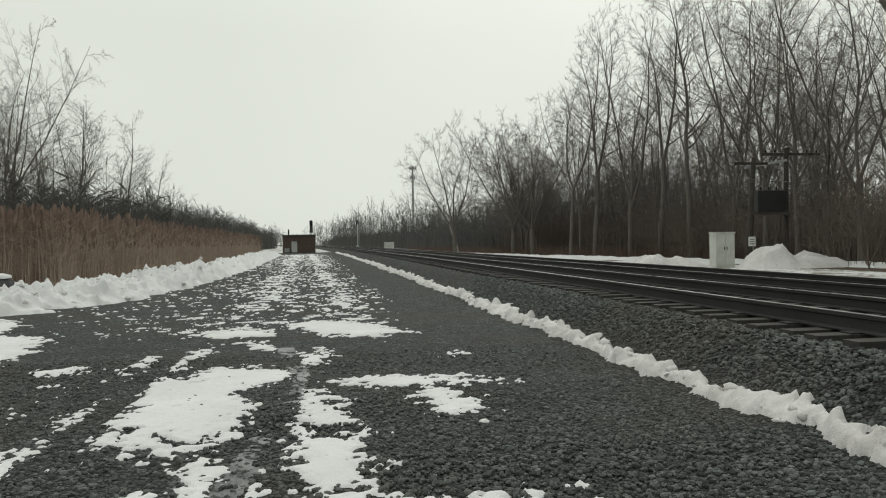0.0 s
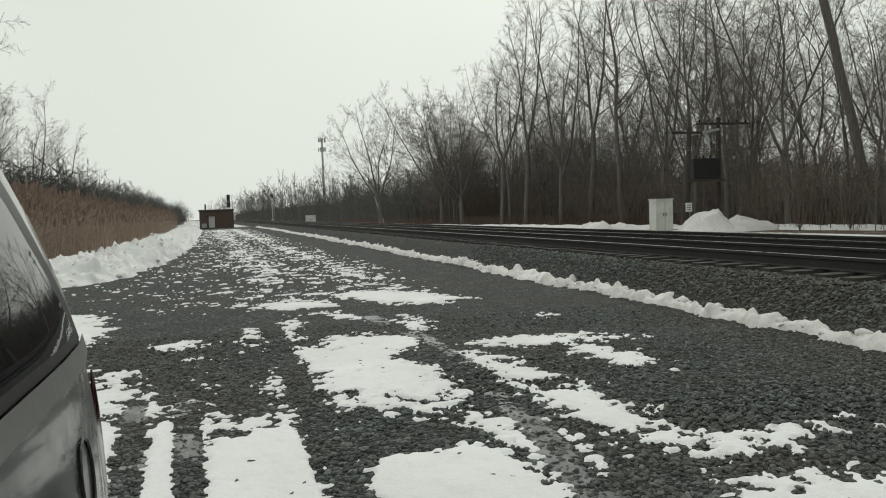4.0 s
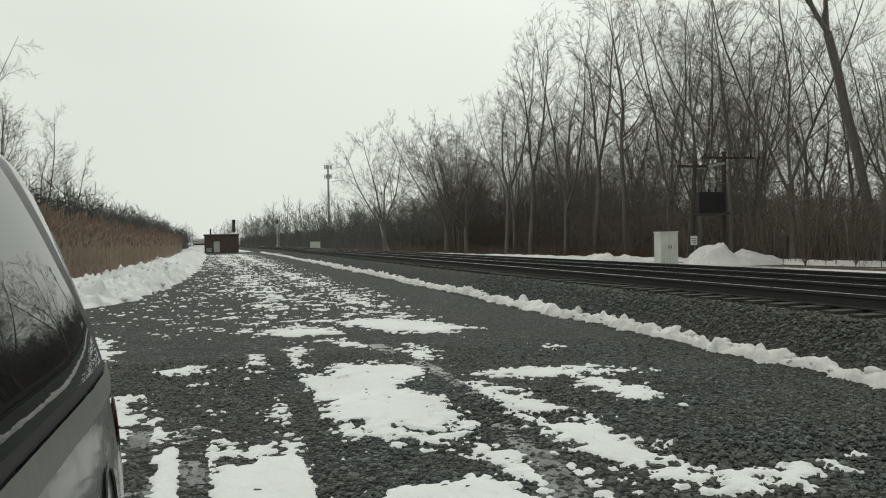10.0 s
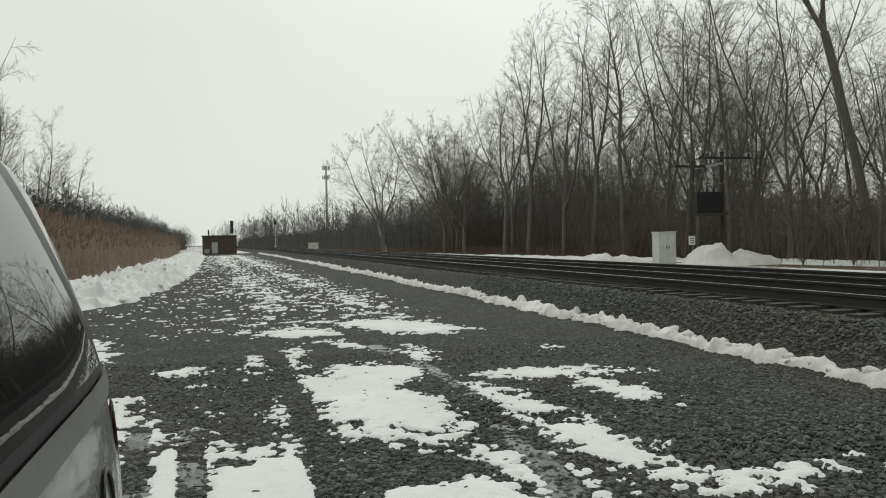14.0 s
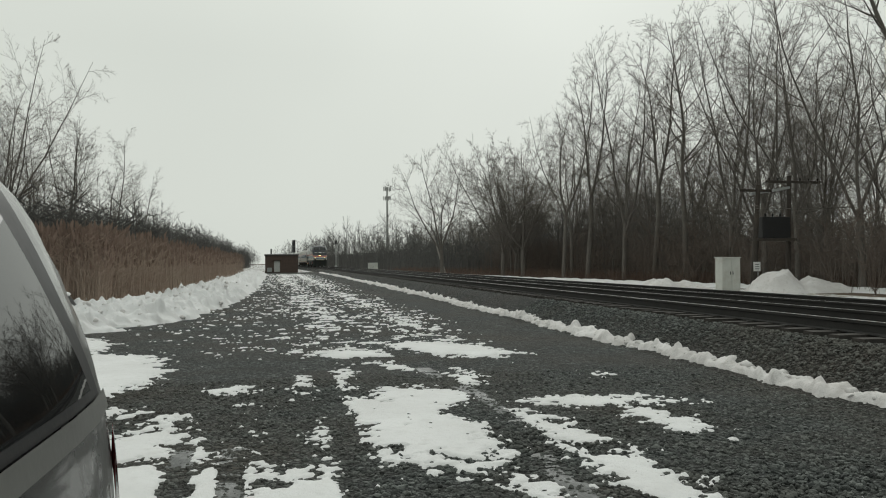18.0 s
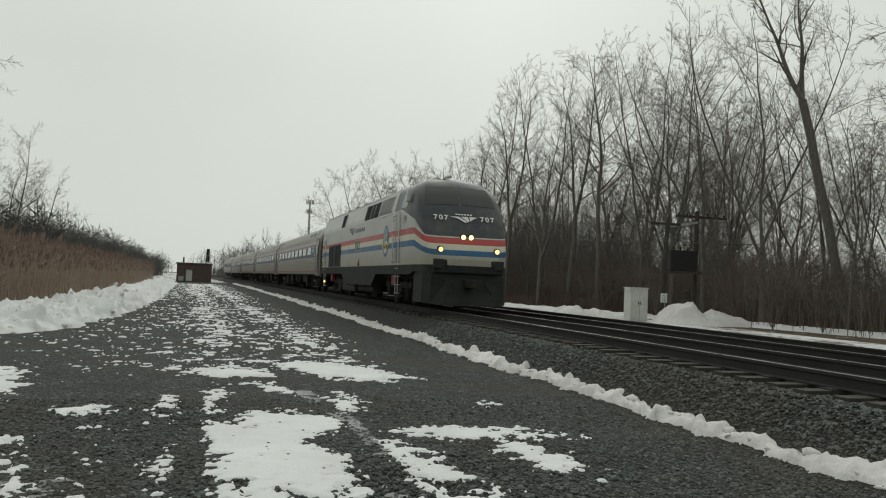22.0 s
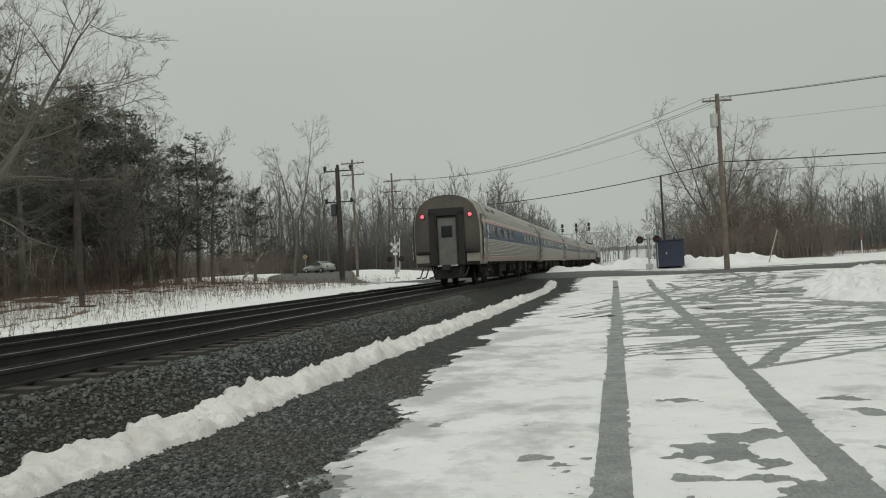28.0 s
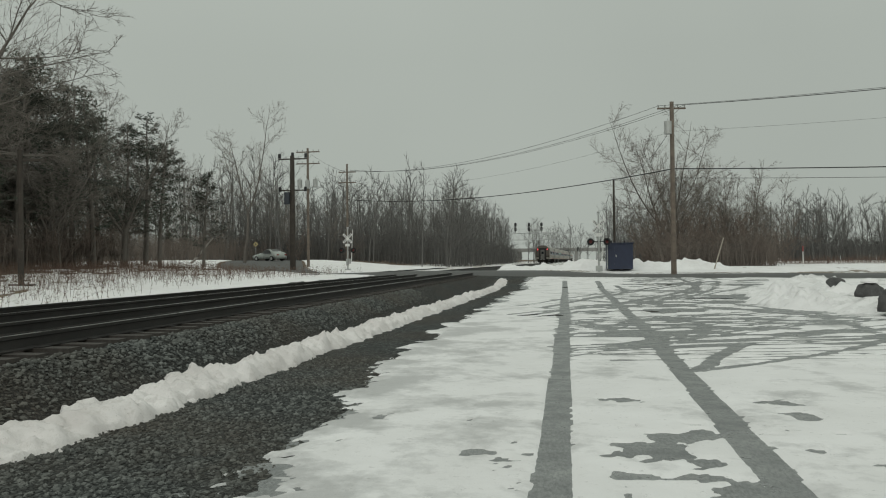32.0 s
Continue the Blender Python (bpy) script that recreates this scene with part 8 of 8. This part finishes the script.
def small_sign(name, x, y, h, kind, label):
    z = gz(x, y)
    s = thing(name, label, "sign", at=pose(x, y, z))
    bm = bmesh.new()
    rod(bm, (0, 0, -0.2), (0, 0, h), 0.035, 0.03, 8)
    part("post", bm, GALV if kind != "marker" else WHITE_SIGN, s)
    bm = bmesh.new()
    if kind == "diamond":
        box(bm, -0.26, 0.26, 0.03, 0.05, -0.26, 0.26, 0.01)
        o = part("plate", bm, YELLOW_SIGN, s, "yellow diamond plate")
        o.matrix_basis = pose(0, 0, h, 0, 45, 0)
        bm = bmesh.new()
        box(bm, -0.05, 0.05, 0.052, 0.056, -0.16, 0.16)
        part("symbol", bm, LETTER, o)
    elif kind == "marker":
        rod(bm, (0, 0, h - 0.45), (0, 0, h), 0.05, 0.05, 10)
        part("band", bm, RED_PART, s, "red top band")
    else:
        box(bm, -0.22, 0.22, 0.03, 0.05, h - 0.5, h, 0.01)
        o = part("plate", bm, WHITE_SIGN, s, "small white plate")
        bm = bmesh.new()
        for k in range(3):
            box(bm, -0.15, 0.15, 0.052, 0.055, h - 0.4 + k * 0.12, h - 0.36 + k * 0.12)
        part("bars", bm, LETTER, o)


small_sign("road_sign", 40.5, -104.0, 2.3, "diamond", "yellow diamond road sign on a post")
small_sign("marker_post", -20.5, -68.0, 1.7, "marker", "slim white marker post with a red band")
small_sign("field_sign", -31.0, -66.0, 2.0, "plate", "small white sign on a wooden post")
stake = thing("leaning_stake", "pale wooden stake leaning in the brush", "stake", at=pose(-13.2, -64.5, gz(-13.2, -64.5)))
bm = bmesh.new()
rod(bm, (0.35, 0, -0.2), (-0.45, 0, 2.5), 0.05, 0.04, 8)
part("stake", bm, plain("pale_stake", (0.42, 0.38, 0.32), 0.8), stake)
snag = thing("fallen_birch", "pale birch trunk leaning out of the brush", "fallen trunk", at=pose(36.0, -78.0, gz(36, -78)))
log = Wood()
log.tube(*bend(random.Random(3), Vector((1.6, 0, -0.2)), Vector((-0.9, 0, 0.75)), 4.2, 0.14, 0.07, 6, 0.05, 0.02), 8)
part("trunk", log.mesh("trunk", PALE_BARK), None, snag)
for (x, y, tx, ln) in ((19.0, 108.0, 0.35, 7.0), (40.0, -60.0, -0.8, 5.0)):
    b = thing("dead_trunk", "pale dead trunk leaning at the wood's edge", "dead tree", at=pose(x, y, gz(x, y)))
    log = Wood()
    log.tube(*bend(random.Random(int(ln)), Vector((0, 0, -0.2)), Vector((-tx, 0, 1)), ln, 0.16, 0.05, 6, 0.04, 0.02), 8)
    part("trunk", log.mesh("trunk", PALE_BARK), None, b)

# ---- the parked car beside the camera: its rear stands towards the tracks' far end ----
def car_paint(name, col, dirt):
    k = Nodes(name)
    a = k.noise(2.2, 6, 0.7)
    film = k.math("MULTIPLY", k.remap(k.noise(1.1, 7, 0.75, k.mapped((1, 0.5, 1))), 0.42, 0.66), k.remap(k.noise(55, 4, 0.7), 0.3, 0.65, 0.3, 1.0))
    c = k.mix(k.remap(a, 0.5, 0.75, 0, dirt), col, (0.22, 0.21, 0.19))
    c = k.mix(k.math("MULTIPLY", film, 1.3 * dirt), c, (0.40, 0.39, 0.37))
    k.b.inputs["Coat Weight"].default_value = 0.35
    k.b.inputs["Coat Roughness"].default_value = 0.05
    return k.done(c, k.remap(a, 0.4, 0.75, 0.16, 0.5), 0.1, 0.5)


SUV_PAINT = car_paint("black_car_paint", (0.010, 0.011, 0.012), 0.16)
SUV_TRIM = plain("grey_plastic_trim", (0.055, 0.056, 0.058), 0.6, 0, 0.15)
BELT = plain("dull_belt_trim", (0.22, 0.22, 0.21), 0.4, 0.5, 0.1)
TAIL_RED = plain("red_lamp_glass", (0.20, 0.012, 0.014), 0.15, 0, 0.1)


def car_glass():
    """Tinted privacy glass: a clean sharp sheen with faint dried spots."""
    k = Nodes("car_window_glass")
    k.b.inputs["IOR"].default_value = 1.6
    return k.done((0.008, 0.009, 0.010), k.remap(k.noise(26, 4), 0.62, 0.75, 0.004, 0.10), 0.0, 0.7)


SUV_GLASS = car_glass()

SUV_IN = (0.08, 0.03, 0.0, 0.0, 0.015, 0.04, 0.11, 0.205, 0.34, 0.59, 0.925)
SUV_Z = (0.32, 0.42, 0.62, 0.90, 1.14, 1.32, 1.53, 1.76, 1.89, 1.95, 1.96)
SUV_U = (-2.42, -2.30, -2.0, -1.45, -1.15, -0.55, 0.0, 1.35, 1.70, 1.90, 2.03, 2.12, 2.22, 2.32, 2.42, 2.47)
SUV_TOP = (0.78, 0.92, 1.02, 1.14, 1.20, 1.80, 1.97, 1.97, 1.96, 1.94, 1.90, 1.77, 1.56, 1.28, 1.02, 0.90)
SUV_NARROW = (0.34, 0.16, 0.07, 0.02, 0.01, 0.0, 0.0, 0.0, 0.0, 0.005, 0.015, 0.025, 0.045, 0.065, 0.09, 0.14)


def rounded_off(xs, ys, grid, width):
    """A table whose corners are rounded over a width."""
    step = grid[1] - grid[0]
    n = max(1, int(width / step / 2))
    v = np.interp(grid, xs, ys)
    w = np.hanning(2 * n + 3)
    return np.convolve(np.pad(v, n + 1, mode="edge"), w / w.sum(), mode="valid")


SUV_I, SUV_L = np.linspace(0, 10, 201), np.linspace(-2.42, 2.47, 490)
SUV_SIDE = rounded_off(np.arange(11), SUV_IN, SUV_I, 2.2)
SUV_ROOF, SUV_TAPER = rounded_off(SUV_U, SUV_TOP, SUV_L, 0.22), rounded_off(SUV_U, SUV_NARROW, SUV_L, 0.3)


def suv_point(u, i, side, out=0.0):
    top, nar, d = np.interp(u, SUV_L, SUV_ROOF), np.interp(u, SUV_L, SUV_TAPER), np.interp(i, SUV_I, SUV_SIDE)
    z = np.interp(i, range(11), SUV_Z)
    z = min(z, top - 0.012 * (10 - i)) if z > 0.7 else min(z, top - 0.1)
    return Vector((side * max(0.0, 0.925 - d - nar * (1 - d / 0.925) + out), u, z))


def build_suv():
    car = thing("parked_car", "black estate car parked on the gravel, dirty with dried slush", "car", at=pose(-3.835, 0.0, 0.0))
    us = sorted(set(SUV_U) | {round(-2.38 + 0.06 * k, 2) for k in range(81)})
    idx = [0.25 * k for k in range(41)]
    bm = bmesh.new()
    loft(bm, [[suv_point(u, i, -1)[:] for i in idx] + [suv_point(u, i, 1)[:] for i in idx[-2::-1]] for u in us])
    part("body", bm, SUV_PAINT, car, "black glossy body panels", True)
    for side in (-1, 1):
        def glass(name, pts, mat, out, label=""):
            b = bmesh.new()
            b.faces.new([b.verts.new(suv_point(u, i, side, out)) for u, i in pts])
            return part(name, b, mat, car, label)

        def pane(name, u0, u1, v0, v1, i0, i1, mat, out, label=""):
            """A curved pane whose ends slope: u0..u1 at its foot, v0..v1 at its head."""
            b = bmesh.new()
            n, m = 16, 12
            g = [[b.verts.new(suv_point((u0 + (v0 - u0) * j / m) + ((u1 + (v1 - u1) * j / m) - (u0 + (v0 - u0) * j / m)) * a / n, i0 + (i1 - i0) * j / m, side, out)) for a in range(n + 1)] for j in range(m + 1)]
            for j in range(m):
                for a in range(n):
                    b.faces.new((g[j][a], g[j][a + 1], g[j + 1][a + 1], g[j + 1][a]))
            return part(name, b, mat, car, label, True)
        pane("window_surround", 0.90, 2.10, 0.90, 1.92, 4.98, 7.2, BLACK, 0.006, "black window seal")
        pane("rear_quarter_window", 0.98, 1.98, 0.98, 1.80, 5.10, 6.98, SUV_GLASS, 0.011, "dark reflecting rear side window")
        pane("rear_door_window", -0.02, 0.86, -0.02, 0.86, 5.10, 6.95, SUV_GLASS, 0.011, "dark reflecting door window")
        pane("front_door_window", -1.02, -0.12, -0.62, -0.12, 5.10, 6.95, SUV_GLASS, 0.011, "dark reflecting door window")
        pane("belt_trim", -1.05, 2.20, -1.05, 2.18, 4.72, 4.98, BELT, 0.012, "dull metal belt trim")
        pane("body_moulding", -1.3, 2.0, -1.3, 2.0, 2.0, 2.45, SUV_TRIM, 0.014)
        pane("tail_lamp", 2.30, 2.44, 2.22, 2.36, 2.5, 4.4, TAIL_RED, 0.012, "tall dark red tail lamp")
        for u in (0.88, -0.08):
            s = bmesh.new()
            for j in range(10):
                a, b2 = suv_point(u, 0.6 + j * 0.44, side, 0.002), suv_point(u, 0.6 + (j + 1) * 0.44, side, 0.002)
                rod(s, a, b2, 0.005, 0.005, 4, False)
            part("door_gap", s, BLACK, car)
        fd = bmesh.new()
        ring = [suv_point(1.80 + 0.07 * math.cos(0.3142 * k), 3.75 + 0.34 * math.sin(0.3142 * k), side, 0.003) for k in range(20)]
        loft(fd, [[p + Vector((side * 0.0035 * math.cos(a), 0, 0.0035 * math.sin(a))) for p in ring + ring[:1]] for a in (0, 1.57, 3.14, 4.71, 6.28)], False, False)
        part("fuel_door", fd, BLACK, car, "round fuel door seam")
        for u in (0.70, -0.30):
            h = bmesh.new()
            p = suv_point(u, 4.2, side, 0.03)
            box(h, min(p.x - side * .03, p.x), max(p.x - side * .03, p.x), u - 0.10, u + 0.10, p.z - 0.02, p.z + 0.02, 0.008)
            part("door_handle", h, SUV_PAINT, car)
        rail = bmesh.new()
        rod(rail, (side * 0.66, -0.5, 1.89), (side * 0.66, 1.45, 1.89), 0.018, 0.018, 8)
        for u in (-0.5, 0.5, 1.45):
            rod(rail, (side * 0.66, u, 1.78), (side * 0.66, u, 1.89), 0.018, 0.018, 6)
        part("roof_rail", rail, SUV_TRIM, car)
        for u in (1.42, -1.42):
            ar = bmesh.new()
            n = 16
            ring0 = [(side * 0.915, u + 0.41 * math.cos(math.pi * k / n), 0.36 + 0.50 * math.sin(math.pi * k / n)) for k in range(n + 1)]
            ring1 = [(side * 0.945, u + 0.47 * math.cos(math.pi * k / n), 0.36 + 0.57 * math.sin(math.pi * k / n)) for k in range(n + 1)]
            loft(ar, [ring0, ring1], cap=False, closed=False)
            part("arch_trim", ar, SUV_TRIM, car, "grey plastic wheel arch trim")
            dk = bmesh.new()
            dk.faces.new([dk.verts.new((side * 0.928, u + 0.41 * math.cos(math.pi * k / n), 0.33 + 0.50 * math.sin(math.pi * k / n))) for k in range(n + 1)])
            part("wheel_well", dk, BLACK, car)
            ty = bmesh.new()
            rod(ty, (side * 0.70, u, 0.36), (side * 0.94, u, 0.36), 0.36, 0.36, 28)
            w = part("tyre", ty, RUBBER, car, "", False)
            rm = bmesh.new()
            rod(rm, (side * 0.90, u, 0.36), (side * 0.955, u, 0.36), 0.24, 0.22, 24)
            part("rim", rm, GALV, w)
    bp = bmesh.new()
    box(bp, -0.88, 0.88, 2.20, 2.56, 0.42, 0.80, 0.07)
    part("rear_bumper", bp, SUV_TRIM, car, "grey rear bumper")
    bp = bmesh.new()
    box(bp, -0.86, 0.86, -2.52, -2.2, 0.36, 0.66, 0.07)
    part("front_bumper", bp, SUV_TRIM, car)
    rg = bmesh.new()
    rg.faces.new([rg.verts.new(q) for q in ((-0.62, 2.11, 1.80), (0.62, 2.11, 1.80), (0.70, 2.315, 1.34), (-0.70, 2.315, 1.34))])
    part("rear_window", rg, SUV_GLASS, car)
    wsn = bmesh.new()
    wsn.faces.new([wsn.verts.new(q) for q in ((-0.6, -0.55, 1.82), (0.6, -0.55, 1.82), (0.74, -1.12, 1.225), (-0.74, -1.12, 1.225))])
    part("windscreen", wsn, SUV_GLASS, car)
    pl = bmesh.new()
    box(pl, -0.16, 0.16, 2.46, 2.475, 0.80, 0.96)
    p = part("plate", pl, WHITE_SIGN, car)
    pb = bmesh.new()
    box(pb, -0.11, 0.11, 2.476, 2.479, 0.85, 0.91)
    part("bar", pb, LETTER, p)


build_suv()


def build_sedan():
    col = car_paint("silver_green_paint", (0.30, 0.33, 0.31), 0.2)
    x, y = 35.3, -95.5
    car = thing("sedan_car", "silver-grey saloon car on the road by the crossing", "car", at=pose(x, y, gz(x, y) + 0.05, 0, 0, 62))
    st = ((-2.3, .72, .58), (-2.15, .84, .72), (-1.2, .88, .92), (-0.55, .88, 1.02), (0.1, .70, 1.42), (0.9, .70, 1.44), (1.5, .76, 1.18), (2.1, .84, 1.02), (2.3, .76, .66))
    bm = bmesh.new()
    loft(bm, [[(-w, u, .25), (-w - .06, u, .6), (-w if t > 1.1 else -w * .98, u, t - .06), (-w * .8, u, t), (w * .8, u, t), (w if t > 1.1 else w * .98, u, t - .06), (w + .06, u, .6), (w, u, .25)] for u, w, t in st])
    part("body", bm, col, car, "", True)
    for s in (-1, 1):
        b = bmesh.new()
        b.faces.new([b.verts.new(q) for q in ((s * .90, -0.45, .96), (s * .92, 1.35, .98), (s * .78, .85, 1.38), (s * .77, .12, 1.36))])
        part("side_window", b, GLASS_DARK, car)
        for u in (-1.4, 1.4):
            b = bmesh.new()
            rod(b, (s * .72, u, .3), (s * .93, u, .3), .31, .31, 20)
            w = part("tyre", b, RUBBER, car)
            b = bmesh.new()
            rod(b, (s * .9, u, .3), (s * .945, u, .3), .19, .18, 16)
            part("rim", b, GALV, w)
        b = bmesh.new()
        box(b, s * .5, s * .78, 2.22, 2.33, .68, .82, 0.02)
        part("tail_lamp", b, TAIL_RED, car)
    b = bmesh.new()
    b.faces.new([b.verts.new(q) for q in ((-.72, -.52, 1.045), (.72, -.52, 1.045), (.58, .06, 1.415), (-.58, .06, 1.415))])
    part("windscreen", b, GLASS_DARK, car)
    b = bmesh.new()
    b.faces.new([b.verts.new(q) for q in ((-.6, .95, 1.445), (.6, .95, 1.445), (.7, 1.48, 1.20), (-.7, 1.48, 1.20))])
    part("rear_window", b, GLASS_DARK, car)


build_sedan()


# ---- what moves ----
def nose_y(t):
    """Where the locomotive's nose is at a time: 79 miles an hour."""
    d = t - 23.0
    return -10.075 - 35.02 * d - 0.0306 * d * d


def on_rails(y, a, b):
    """The pose of a vehicle whose front stands at y, on trucks a and b metres behind it."""
    xa, xb = centre_line(y + a), centre_line(y + b)
    m = (xb - xa) / (b - a)
    return pose(xa - m * a, y, RAIL_Z, 0, 0, -math.degrees(math.atan(m)))


def motions():
    times = [0.0, 4.0, 8.0, 12.0, 14.0, 16.0] + [17.0 + 0.5 * k for k in range(31)]
    walk(locomotive, [(t, on_rails(nose_y(t), 4.2, 17.0)) for t in times])
    for k, c in enumerate(coaches):
        turned = pose(0, 25.5, 0, 0, 0, 180) if k == 0 else pose(0, 0, 0)      # the first coach runs the other way round
        walk(c, [(t, on_rails(nose_y(t) + 22.0 + 26.0 * k, 3.7, 21.8) @ turned) for t in times])


motions()
